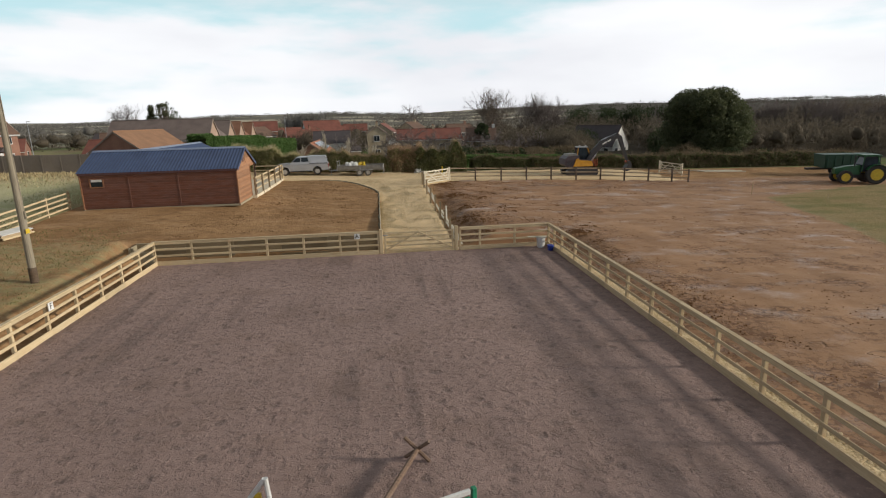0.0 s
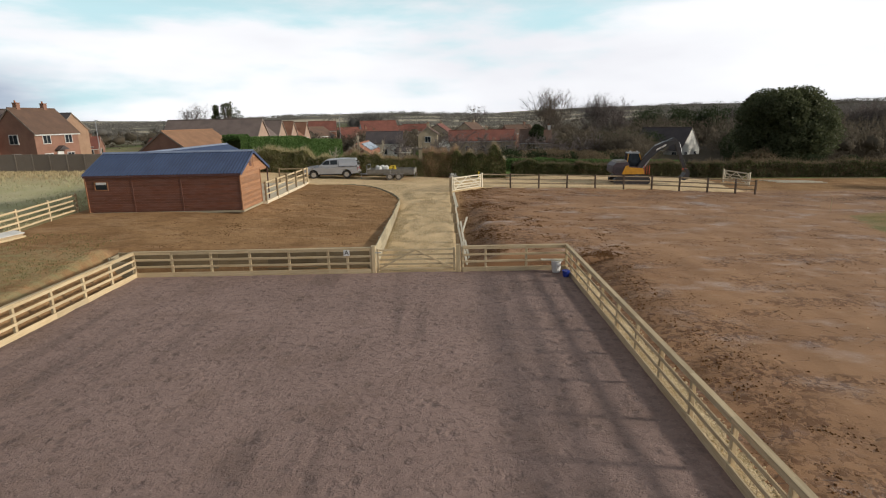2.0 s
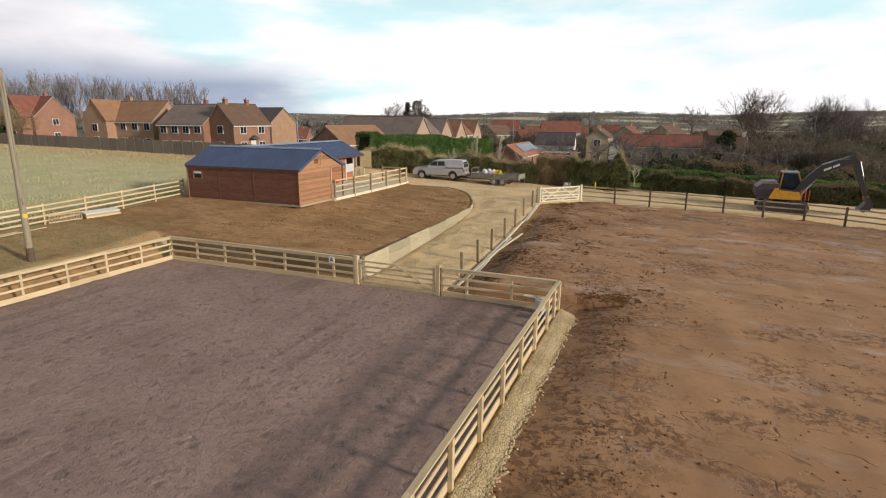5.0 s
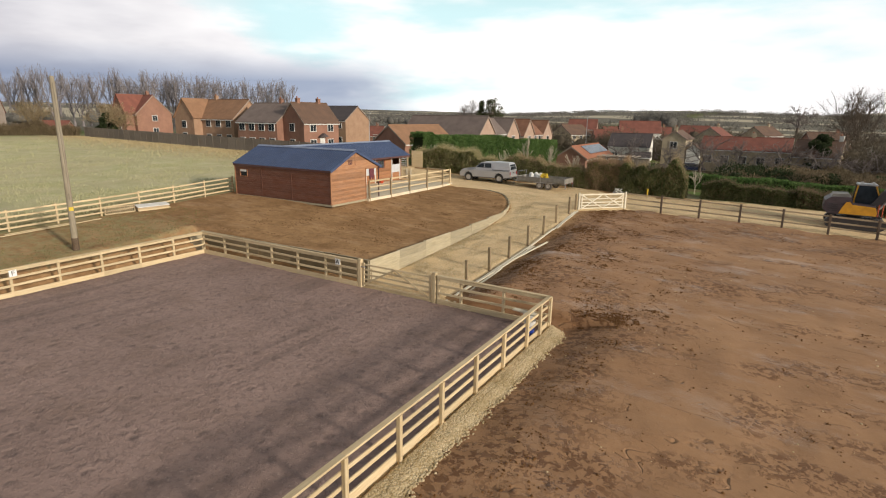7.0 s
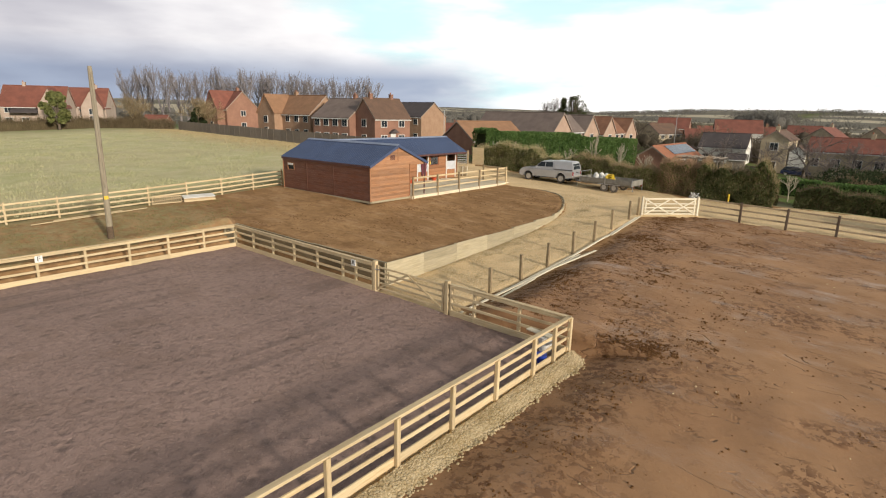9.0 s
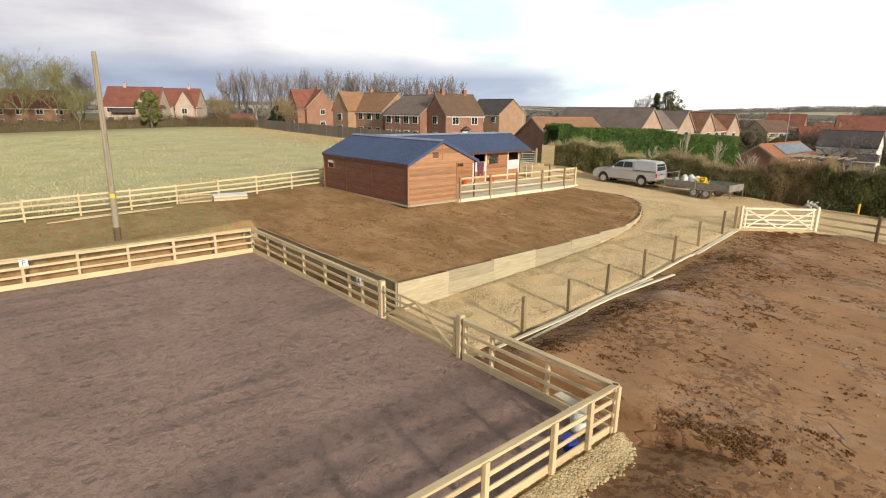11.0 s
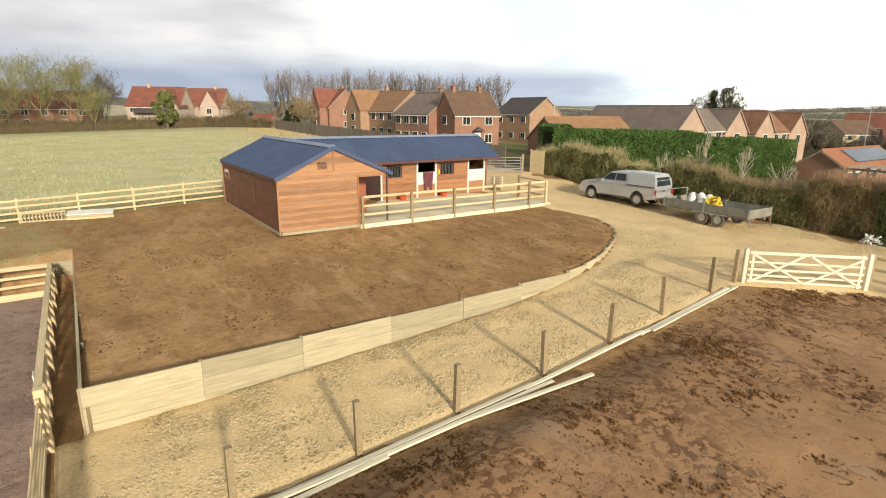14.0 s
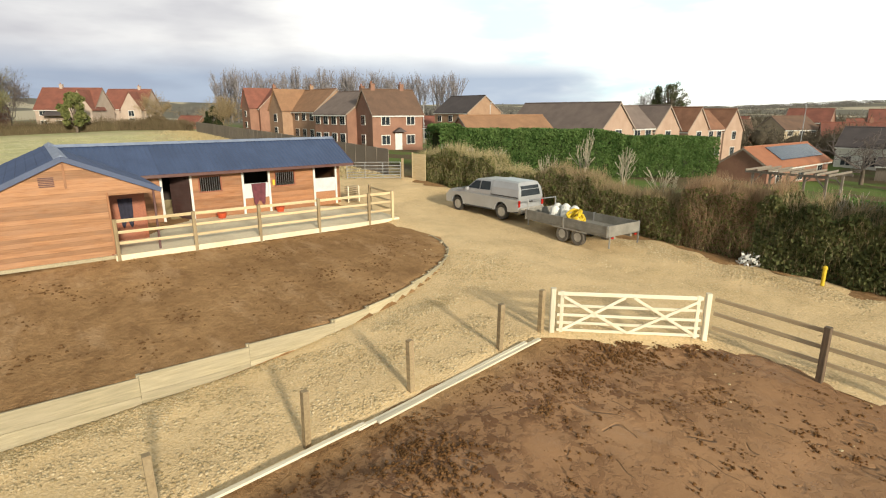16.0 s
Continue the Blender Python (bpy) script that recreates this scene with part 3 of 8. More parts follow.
def sheet(name, xs, ys, lift, material, keep=None):
    gx, gy = np.meshgrid(xs, ys)
    z = lift(gx, gy)
    verts = np.stack([gx.ravel(), gy.ravel(), z.ravel()], 1)
    n = len(xs)
    i, j = np.meshgrid(np.arange(n - 1), np.arange(len(ys) - 1))
    k = (j * n + i).ravel()
    faces = np.stack([k, k + 1, k + n + 1, k + n], 1)
    if keep is not None:
        ok = keep(gx, gy).ravel()
        faces = faces[ok[faces].any(axis=1)]
        used = np.unique(faces)
        remap = np.full(len(verts), -1)
        remap[used] = np.arange(len(used))
        verts, faces = verts[used], remap[faces]
    return from_arrays(name, verts, faces, material, smooth=True), verts


def bare_soil(x, y):
    """Where the ground is stripped to mud: 1, with grass at 0."""
    west = step(-19.5, -18.9, x)
    pole_side = 1 - 0.5 * (1 - step(-13.2, -11.3, x)) * (1 - step(27, 34, y))
    east_edge = np.interp(y, [-20, 10, 21.4, 25.6, 29.9, 34.2, 40, 43.5, 47], [18, 21, 25.2, 27.1, 28.8, 29.6, 31.0, 40.0, 52.0])
    east = 1 - step(-0.8, 0.8, x - east_edge)
    north = 1 - step(59, 61, y)
    return west * east * north * pole_side


def ground_lift(x, y):
    z = ground(x, y)
    near = (x > -22) & (x < 34) & (y > 4) & (y < 60)
    rough = np.zeros(x.shape)
    rough[near] = lumps(x[near], y[near], 0.06, 1.6) + lumps(x[near], y[near], 0.035, 0.55, 5.0)
    rough *= step(9.5, 10.5, np.maximum(x, 0) + 20 * (y > 28.9) + 20 * (x < -12.2))
    return z + rough * (0.35 + 0.65 * step(4.5, 7, x))


def soil_material():
    m, nt, b = start_material("stripped_soil_and_grass")
    v = position(nt, local=False)
    attr = nt.nodes.new("ShaderNodeAttribute")
    attr.attribute_name = "bare"
    damp = nt.nodes.new("ShaderNodeAttribute")
    damp.attribute_name = "damp"
    patch = noise_node(nt, v, 0.28, 5, 0.62, 0.4, 0.6)
    fine = noise_node(nt, v, 2.6, 5, 0.65, 0.38, 0.66)
    crumb = noise_node(nt, v, 7.5, 4, 0.7, 0.42, 0.62)
    grit = noise_node(nt, v, 30, 3, 0.6, 0.3, 0.7)
    wet_field = damp.outputs["Fac"]
    dry_field = plus(nt, times(nt, wet_field, -1.0), 1.0)
    # turned soil of the bed: dark clods between paler drag marks
    soil = mix_rgb(nt, patch, (0.45, 0.275, 0.135), (0.315, 0.185, 0.088))
    soil = mix_rgb(nt, times(nt, fine, 0.4), soil, (0.2, 0.112, 0.053))
    soil = mix_rgb(nt, times(nt, noise_node(nt, position(nt, (0.6, 1.1, 1), local=False), 1.5, 5, 0.66, 0.5, 0.62), 0.42), soil, (0.15, 0.08, 0.038))
    soil = mix_rgb(nt, times(nt, crumb, 0.2), soil, (0.14, 0.075, 0.036))
    soil = mix_rgb(nt, times(nt, grit, 0.25), soil, (0.3, 0.185, 0.105))
    drag = noise_node(nt, position(nt, (0.45, 1.3, 1), local=False), 0.9, 6, 0.68, 0.52, 0.64)
    soil = mix_rgb(nt, times(nt, drag, 0.5), soil, (0.47, 0.31, 0.18))
    # smeared wet mud of the field: broad soft tones, hardly any grain
    smear = noise_node(nt, position(nt, (0.7, 1.0, 1), local=False), 1.1, 4, 0.55, 0.35, 0.68)
    mud = mix_rgb(nt, patch, (0.38, 0.21, 0.104), (0.292, 0.153, 0.072))
    mud = mix_rgb(nt, times(nt, smear, 0.45), mud, (0.27, 0.143, 0.065))
    mud = mix_rgb(nt, times(nt, fine, 0.12), mud, (0.2, 0.115, 0.06))
    mud = mix_rgb(nt, times(nt, grit, 0.12), mud, (0.4, 0.27, 0.17))
    soil = mix_rgb(nt, wet_field, soil, mud)
    # churned drifts, ragged clods in rows and thin cracks
    worked = nt.nodes.new("ShaderNodeAttribute")
    worked.attribute_name = "churned"
    bend = nt.nodes.new("ShaderNodeTexNoise")
    bend.inputs["Scale"].default_value = 0.9
    nt.links.new(v, bend.inputs["Vector"])
    bent = nt.nodes.new("ShaderNodeMix")
    bent.data_type = "VECTOR"
    bent.inputs[0].default_value = 0.3
    nt.links.new(position(nt, (0.42, 1.0, 1), local=False), bent.inputs[4])
    nt.links.new(bend.outputs["Color"], bent.inputs[5])
    v_rut = bent.outputs[1]
    heaps = times(nt, worked.outputs["Fac"], noise_node(nt, v, 0.75, 4, 0.6, 0.38, 0.54))
    drift = plus(nt, times(nt, noise_node(nt, v_rut, 0.9, 4, 0.6, 0.5, 0.62), 0.85), heaps)
    drift.node.use_clamp = True
    kink = nt.nodes.new("ShaderNodeTexNoise")
    kink.inputs["Scale"].default_value = 5.0
    nt.links.new(v, kink.inputs["Vector"])
    crook = nt.nodes.new("ShaderNodeMix")
    crook.data_type = "VECTOR"
    crook.inputs[0].default_value = 0.25
    nt.links.new(v, crook.inputs[4])
    nt.links.new(kink.outputs["Color"], crook.inputs[5])
    shreds = noise_node(nt, crook.outputs[1], 6.0, 4, 0.66, 0.485, 0.54)
    churn = times(nt, times(nt, drift, shreds), plus(nt, times(nt, wet_field, 0.8), 0.2))
    soil = mix_rgb(nt, times(nt, churn, 0.88), soil, (0.115, 0.047, 0.017))
    stir = times(nt, times(nt, heaps, wet_field), noise_node(nt, v, 1.1, 5, 0.65, 0.4, 0.62))
    stir.node.use_clamp = True
    soil = mix_rgb(nt, times(nt, stir, 0.6), soil, (0.18, 0.092, 0.038))
    track = times(nt, crease(nt, v_rut, 1.1, 0.01, 2), times(nt, wet_field, noise_node(nt, v, 1.3, 3, 0.6, 0.5, 0.56)))
    soil = mix_rgb(nt, times(nt, track, 0.45), soil, (0.11, 0.056, 0.024))
    grass_n = noise_node(nt, v, 0.35, 6, 0.7, 0.36, 0.62)
    tuft = noise_node(nt, v, 4, 5, 0.75, 0.35, 0.65)
    grass = mix_rgb(nt, grass_n, (0.46, 0.45, 0.24), (0.62, 0.57, 0.37))
    grass = mix_rgb(nt, times(nt, tuft, 0.35), grass, (0.36, 0.37, 0.18))
    grass = mix_rgb(nt, times(nt, noise_node(nt, v, 0.09, 4, 0.6, 0.45, 0.6), 0.5), grass, (0.5, 0.44, 0.28))
    # distant fields: dull winter green, plough and pale stubble
    away = nt.nodes.new("ShaderNodeAttribute")
    away.attribute_name = "away"
    plot = noise_node(nt, position(nt, (0.5, 2.2, 1), local=False), 0.004, 2, 0.4, 0.53, 0.56)
    fields = mix_rgb(nt, plot, (0.17, 0.16, 0.13), (0.46, 0.41, 0.31))
    garden = mix_rgb(nt, noise_node(nt, v, 0.12, 4, 0.6, 0.45, 0.55), (0.12, 0.17, 0.05), (0.13, 0.1, 0.06))
    straw = nt.nodes.new("ShaderNodeAttribute")
    straw.attribute_name = "straw"
    grass = mix_rgb(nt, times(nt, straw.outputs["Fac"], 0.8), grass, mix_rgb(nt, tuft, (0.58, 0.46, 0.28), (0.4, 0.31, 0.17)))
    worn = nt.nodes.new("ShaderNodeAttribute")
    worn.attribute_name = "worn"
    tired = mix_rgb(nt, noise_node(nt, position(nt, (0.35, 1, 1), local=False), 0.45, 5, 0.65, 0.38, 0.52), (0.165, 0.15, 0.05), (0.29, 0.205, 0.1))
    tired = mix_rgb(nt, times(nt, tuft, 0.5), tired, (0.14, 0.125, 0.05))
    grass = mix_rgb(nt, times(nt, worn.outputs["Fac"], 0.9), grass, tired)
    near_far = times(nt, away.outputs["Fac"], 1.0)
    near_far.node.use_clamp = True
    grass = mix_rgb(nt, near_far, grass, garden)
    beyond = nt.nodes.new("ShaderNodeMapRange")
    beyond.inputs["From Min"].default_value = 1.0
    beyond.inputs["From Max"].default_value = 2.0
    nt.links.new(away.outputs["Fac"], beyond.inputs["Value"])
    grass = mix_rgb(nt, beyond.outputs["Result"], grass, fields)
    litter = nt.nodes.new("ShaderNodeAttribute")
    litter.attribute_name = "wooded"
    grass = mix_rgb(nt, litter.outputs["Fac"], grass, mix_rgb(nt, noise_node(nt, v, 0.2, 4, 0.6), (0.075, 0.063, 0.046), (0.055, 0.048, 0.036)))
    edge = plus(nt, times(nt, noise_node(nt, v, 1.7, 5, 0.7, 0.2, 0.8), 0.5), -0.25)
    lim = nt.nodes.new("ShaderNodeMapRange")
    lim.inputs["From Min"].default_value = 0.38
    lim.inputs["From Max"].default_value = 0.62
    nt.links.new(plus(nt, attr.outputs["Fac"], edge), lim.inputs["Value"])
    nt.links.new(mix_rgb(nt, lim.outputs["Result"], grass, soil), b.inputs["Base Color"])
    wet = nt.nodes.new("ShaderNodeMapRange")
    wet.inputs["To Min"].default_value = 0.95
    wet.inputs["To Max"].default_value = 0.3
    pools = noise_node(nt, position(nt, (0.5, 1.0, 1), local=False), 0.75, 4, 0.6, 0.5, 0.66)
    nt.links.new(times(nt, wet_field, plus(nt, times(nt, pools, 0.75), 0.25)), wet.inputs["Value"])
    nt.links.new(wet.outputs["Result"], b.inputs["Roughness"])
    nt.links.new(plus(nt, times(nt, wet_field, 0.38), 0.06), b.inputs["Specular IOR Level"])
    height = times(nt, plus(nt, plus(nt, fine, times(nt, grit, 0.2)), times(nt, crumb, 0.5)), plus(nt, times(nt, dry_field, 0.85), 0.15))
    height = plus(nt, height, times(nt, smear, 0.3))
    height = plus(nt, height, times(nt, churn, 0.9))
    height = plus(nt, height, times(nt, track, -1.2))
    add_bump(nt, b, height, 0.6, 0.04)
    return m


land, land_verts = sheet("ground", GX, GY, ground_lift, soil_material())
tagged(land, "brown stripped muddy soil beside rough pale grass field", "ground", kind="structure")
layer = land.data.attributes.new("bare", "FLOAT", "POINT")
damp_layer = land.data.attributes.new("damp", "FLOAT", "POINT")
damp_layer.data.foreach_set("value", (step(4.3, 5.6, land_verts[:, 0]) * (1 - step(50, 52, land_verts[:, 1])) * bare_soil(land_verts[:, 0], land_verts[:, 1])).astype(np.float32))
churn_layer = land.data.attributes.new("churned", "FLOAT", "POINT")
lx, ly = land_verts[:, 0], land_verts[:, 1]
churned = 1.0 * np.exp(-((lx - 5.3) / 3.2) ** 2) * step(29, 31, ly) + 1.1 * np.exp(-((lx - 11.0) / 1.9) ** 2) * (1 - step(29, 33, ly)) * step(9.6, 10.2, lx)
churned += 0.5 * np.exp(-((ly - 47.5) / 2.5) ** 2) * step(9, 12, lx)
churn_layer.data.foreach_set("value", (churned * step(4.4, 5.0, lx)).astype(np.float32))
wood_layer = land.data.attributes.new("wooded", "FLOAT", "POINT")
wood_layer.data.foreach_set("value", (step(0.33, 0.42, lx / np.maximum(ly, 1)) * step(30, 50, lx) * step(74, 96, ly)).astype(np.float32))
straw_layer = land.data.attributes.new("straw", "FLOAT", "POINT")
fence_line = 62.5 - 4.9 * (lx + 94) / 74
straw_layer.data.foreach_set("value", np.maximum(step(13, 3, fence_line - ly) * step(-97, -92, lx) * (1 - step(-19, -17, lx)), 0.85 * np.exp(-((ly - 41.5 + 0.5 * (lx - 30)) / 2.4) ** 2) * step(28, 31, lx) * (1 - step(44, 50, lx))).astype(np.float32))
worn_layer = land.data.attributes.new("worn", "FLOAT", "POINT")
worn_layer.data.foreach_set("value", np.maximum(step(14, 18, lx) * (1 - step(60, 64, ly)), 0.8 * step(-26, -20, lx) * (1 - step(-12, -8, lx))).astype(np.float32))
away_layer = land.data.attributes.new("away", "FLOAT", "POINT")
away = np.maximum(step(59.5, 62, ly) * step(-92, -60, lx), step(107, 112, -lx)) + step(140, 240, np.hypot(lx, ly))
away_layer.data.foreach_set("value", away.astype(np.float32))
layer = land.data.attributes["bare"]
layer.data.foreach_set("value", bare_soil(land_verts[:, 0], land_verts[:, 1]).astype(np.float32))


def riding_material():
    m, nt, b = start_material("dark_riding_surface")
    v = position(nt, local=False)
    patch = noise_node(nt, v, 0.2, 5, 0.6, 0.36, 0.64)
    dent = nt.nodes.new("ShaderNodeTexVoronoi")
    dent.inputs["Scale"].default_value = 2.5
    warp = nt.nodes.new("ShaderNodeTexNoise")
    warp.inputs["Scale"].default_value = 3.0
    nt.links.new(v, warp.inputs["Vector"])
    mv = nt.nodes.new("ShaderNodeMix")
    mv.data_type = "VECTOR"
    mv.inputs[0].default_value = 0.12
    nt.links.new(v, mv.inputs[4])
    nt.links.new(warp.outputs["Color"], mv.inputs[5])
    nt.links.new(mv.outputs[1], dent.inputs["Vector"])
    hoof = nt.nodes.new("ShaderNodeMapRange")
    hoof.inputs["From Min"].default_value = 0.2
    hoof.inputs["From Max"].default_value = 0.4
    hoof.inputs["To Min"].default_value = 1.0
    hoof.inputs["To Max"].default_value = 0.0
    nt.links.new(dent.outputs["Distance"], hoof.inputs["Value"])
    print_mask = times(nt, hoof.outputs["Result"], noise_node(nt, v, 1.4, 5, 0.75, 0.42, 0.58))
    clump = noise_node(nt, v, 4.6, 4, 0.7, 0.5, 0.6)
    grit = noise_node(nt, v, 34, 4, 0.7, 0.3, 0.7)
    col = mix_rgb(nt, patch, (0.345, 0.236, 0.2), (0.268, 0.182, 0.154))
    col = mix_rgb(nt, times(nt, noise_node(nt, v, 0.5, 4, 0.6, 0.5, 0.66), 0.5), col, (0.21, 0.135, 0.1))
    col = mix_rgb(nt, times(nt, print_mask, 0.45), col, (0.07, 0.048, 0.043))
    col = mix_rgb(nt, times(nt, clump, 0.3), col, (0.12, 0.08, 0.07))
    fleck = noise_node(nt, v, 8.5, 4, 0.75, 0.58, 0.66)
    col = mix_rgb(nt, times(nt, fleck, 0.5), col, (0.5, 0.37, 0.32))
    col = mix_rgb(nt, times(nt, grit, 0.3), col, (0.28, 0.2, 0.18))
    col = mix_rgb(nt, times(nt, noise_node(nt, position(nt, (1, 0.8, 1), local=False), 2.6, 6, 0.8, 0.5, 0.64), 0.28), col, (0.11, 0.076, 0.066))
    # long dark streaks along y: fence rail shadows painted into the surface colour
    rail_shadow = times(nt, noise_node(nt, position(nt, (1, 0.045, 1), local=False), 1.3, 2, 0.5, 0.5, 0.6), noise_node(nt, v, 0.13, 2, 0.5, 0.45, 0.6))
    col = mix_rgb(nt, times(nt, rail_shadow, 0.4), col, (0.1, 0.07, 0.064))
    nt.links.new(col, b.inputs["Base Color"])
    b.inputs["Roughness"].default_value = 0.93
    height = plus(nt, times(nt, print_mask, -1.0), times(nt, clump, 0.5))
    height = plus(nt, height, times(nt, grit, 0.25))
    add_bump(nt, b, height, 0.8, 0.05)
    return m


AX = np.arange(-11.15, 9.16, 0.29)
AY = np.concatenate([np.arange(-14, 6, 2.0), np.arange(6, 28.06, 0.245)])
arena, _ = sheet("riding_surface", AX, AY, lambda x, y: lumps(x, y, 0.022, 0.9) + lumps(x, y, 0.014, 0.33, 3.0) + 0.01, riding_material())
tagged(arena, "dark purplish-brown rubber and sand riding surface with hoof marks", "arena floor", kind="structure")


def stone_material(name, a, b_col, c):
    m, nt, b = start_material(name)
    v = position(nt, local=False)
    big = noise_node(nt, v, 0.5, 5, 0.6, 0.36, 0.64)
    cell = nt.nodes.new("ShaderNodeTexVoronoi")
    cell.inputs["Scale"].default_value = 21
    nt.links.new(v, cell.inputs["Vector"])
    chip = nt.nodes.new("ShaderNodeSeparateColor")
    nt.links.new(cell.outputs["Color"], chip.inputs["Color"])
    fine = noise_node(nt, v, 14, 5, 0.7, 0.3, 0.7)
    col = mix_rgb(nt, big, a, b_col)
    k = nt.nodes.new("ShaderNodeMath")
    k.operation = "MULTIPLY"
    k.inputs[1].default_value = 0.5
    nt.links.new(chip.outputs["Red"], k.inputs[0])
    col = mix_rgb(nt, k.outputs[0], col, c)
    k2 = nt.nodes.new("ShaderNodeMath")
    k2.operation = "MULTIPLY"
    k2.inputs[1].default_value = 0.35
    nt.links.new(fine, k2.inputs[0])
    col = mix_rgb(nt, k2.outputs[0], col, tuple(q * 0.6 for q in b_col))
    # crevice shade between the chips, darkened in the colour
    gap = nt.nodes.new("ShaderNodeMapRange")
    gap.inputs["From Min"].default_value = 0.42
    gap.inputs["From Max"].default_value = 0.75
    nt.links.new(cell.outputs["Distance"], gap.inputs["Value"])
    rocky = noise_node(nt, v, 0.8, 4, 0.65, 0.42, 0.6)
    col = mix_rgb(nt, times(nt, gap.outputs["Result"], times(nt, rocky, 0.5)), col, tuple(q * 0.45 for q in b_col))
    nt.links.new(col, b.inputs["Base Color"])
    b.inputs["Roughness"].default_value = 0.9
    add_bump(nt, b, plus(nt, cell.outputs["Distance"], times(nt, fine, 0.8)), 0.5, 0.022)
    return m


M["gravel"] = stone_material("crushed_limestone", (0.76, 0.555, 0.305), (0.63, 0.445, 0.228), (0.84, 0.67, 0.43))


def drive_cover(x, y):
    """1 on the crushed-stone drive and track, 0 off it."""
    lane = step(-0.25, 0.25, x - lawn_edge(y) - 0.02) * (1 - step(-0.3, 0.3, x - np.interp(y, [28, 40, 47.2, 48.8, 50.3], [4.15, 4.05, 4.0, 5.6, 6.9]))) * (1 - step(50, 50.6, y))
    lane *= step(28.15, 28.3, y)
    south = np.interp(x, [-30, -8.6, -6.4, -5, -4, 0, 6.7, 9.2, 21.6, 30, 40], [50.4, 50.4, 50.75, 50.8, 50.4, 48, 50.5, 50.75, 51.0, 50.2, 49.5])
    north = np.interp(x, [-30, -19, -8, 0, 8, 12, 20, 40], [58, 57.6, 57.4, 57.6, 57.7, 59.2, 60.0, 60.4]) + 0.4 * np.sin(x * 1.3) + 0.25 * np.sin(x * 3.1)
    track = step(-0.35, 0.35, y - south) * (1 - step(-0.6, 0.6, y - north)) * (1 - step(27, 31, x)) * step(-24, -22, x)
    return np.maximum(lane, track)


DX, DY = np.arange(-25, 33, 0.13), np.arange(28.0, 61.6, 0.13)


def drive_lift(x, y):
    c = drive_cover(x, y)
    z = ground(np.where(y < 47, np.maximum(x, lawn_edge(y) + 0.12), x), y)
    return z + 0.09 * (c - 0.5) + 0.02 + lumps(x, y, 0.03, 1.8) + lumps(x, y, 0.02, 0.5, 2.0)


drive, _ = sheet("driveway", DX, DY, drive_lift, M["gravel"], lambda x, y: drive_cover(x, y) > 0.02)
tagged(drive, "tan crushed limestone driveway curving up to the stable yard", "driveway", kind="structure")


def margin_cover(x, y):
    wob = lumps(x * 0 + 1.0, y, 0.07, 0.9, 6.0) + lumps(x * 0 + 1.0, y, 0.06, 0.31, 7.0)
    a = step(9.1, 9.3, x) * (1 - step(9.55, 9.88, x + wob + 0.9 * step(27.6, 29.0, y))) * (1 - step(28.5, 29.0, y))
    return a


def heap(x, y):
    """Stones banked against the fence foot, falling away outwards."""
    return ground(10.1 + 0.0 * x, y) - 0.03 + 0.13 * np.clip(1.05 - (x - 9.2) / 0.95, 0, 1) * margin_cover(x, y)


MX, MY = np.arange(9.0, 10.8, 0.06), np.arange(-2, 29.8, 0.07)
margin, _ = sheet("gravel_margin", MX, MY, lambda x, y: np.maximum(ground(x, y) - 0.04, heap(x, y)) + lumps(x, y, 0.035, 0.22) + lumps(x, y, 0.02, 0.11, 2.0), M["gravel"], lambda x, y: margin_cover(x, y) > 0.3)
tagged(margin, "strip of tan crushed stone along the arena fence", "gravel strip", kind="structure")


def scatter(name, spots, size, material, label, category, flat=0.6):
    """Small uneven lumps, each an open-bottomed pyramid with a cut top."""
    rng = np.random.default_rng(len(spots))
    n = len(spots)
    ang = rng.uniform(0, math.tau, n)
    s = size * rng.uniform(0.5, 1.5, n)
    ring = np.array([(1, 0.1), (0.2, 1), (-1, 0.3), (-0.3, -1)])
    verts = np.empty((n, 8, 3))
    for k in range(4):
        jx = ring[k, 0] * rng.uniform(0.7, 1.2, n)
        jy = ring[k, 1] * rng.uniform(0.7, 1.2, n)
        rx, ry = jx * np.cos(ang) - jy * np.sin(ang), jx * np.sin(ang) + jy * np.cos(ang)
        verts[:, k, 0], verts[:, k, 1], verts[:, k, 2] = spots[:, 0] + rx * s, spots[:, 1] + ry * s, spots[:, 2] - s * 0.3
        verts[:, k + 4, 0], verts[:, k + 4, 1] = spots[:, 0] + rx * s * 0.55, spots[:, 1] + ry * s * 0.55
        verts[:, k + 4, 2] = spots[:, 2] + s * flat * rng.uniform(0.6, 1.2, n)
    quads = np.array([(0, 1, 5, 4), (1, 2, 6, 5), (2, 3, 7, 6), (3, 0, 4, 7), (4, 5, 6, 7)])
    faces = (np.arange(n)[:, None, None] * 8 + quads[None]).reshape(-1, 4)
    return tagged(from_arrays(name, verts.reshape(-1, 3), faces, material), label, category, kind="stuff")


rng = np.random.default_rng(4)
px, py = rng.uniform(0.2, 4.0, 60000), rng.uniform(28.6, 47, 60000)
clump_ = np.array([noise.noise((a / 0.9, b / 1.3, 1.0)) for a, b in zip(px, py)])
near_wall = rng.uniform(0, 1, 60000) < (0.45 + 1.6 * clump_) * np.clip(1.2 - (px - 0.2) / 1.4, 0.25, 1)
px, py = px[near_wall], py[near_wall]
qx, qy = rng.uniform(-4, 16, 9000), rng.uniform(48, 57.6, 9000)
clump_ = np.array([noise.noise((a / 1.2, b / 1.0, 3.0)) for a, b in zip(qx, qy)])
okq = rng.uniform(0, 1, 9000) < (0.4 + 1.8 * clump_) * (1.0) * 0.25 + 0.75 * (np.abs(qy - 57) < 0.9) + 0.5 * (np.hypot(qx + 2.0, qy - 48.5) < 2.5)
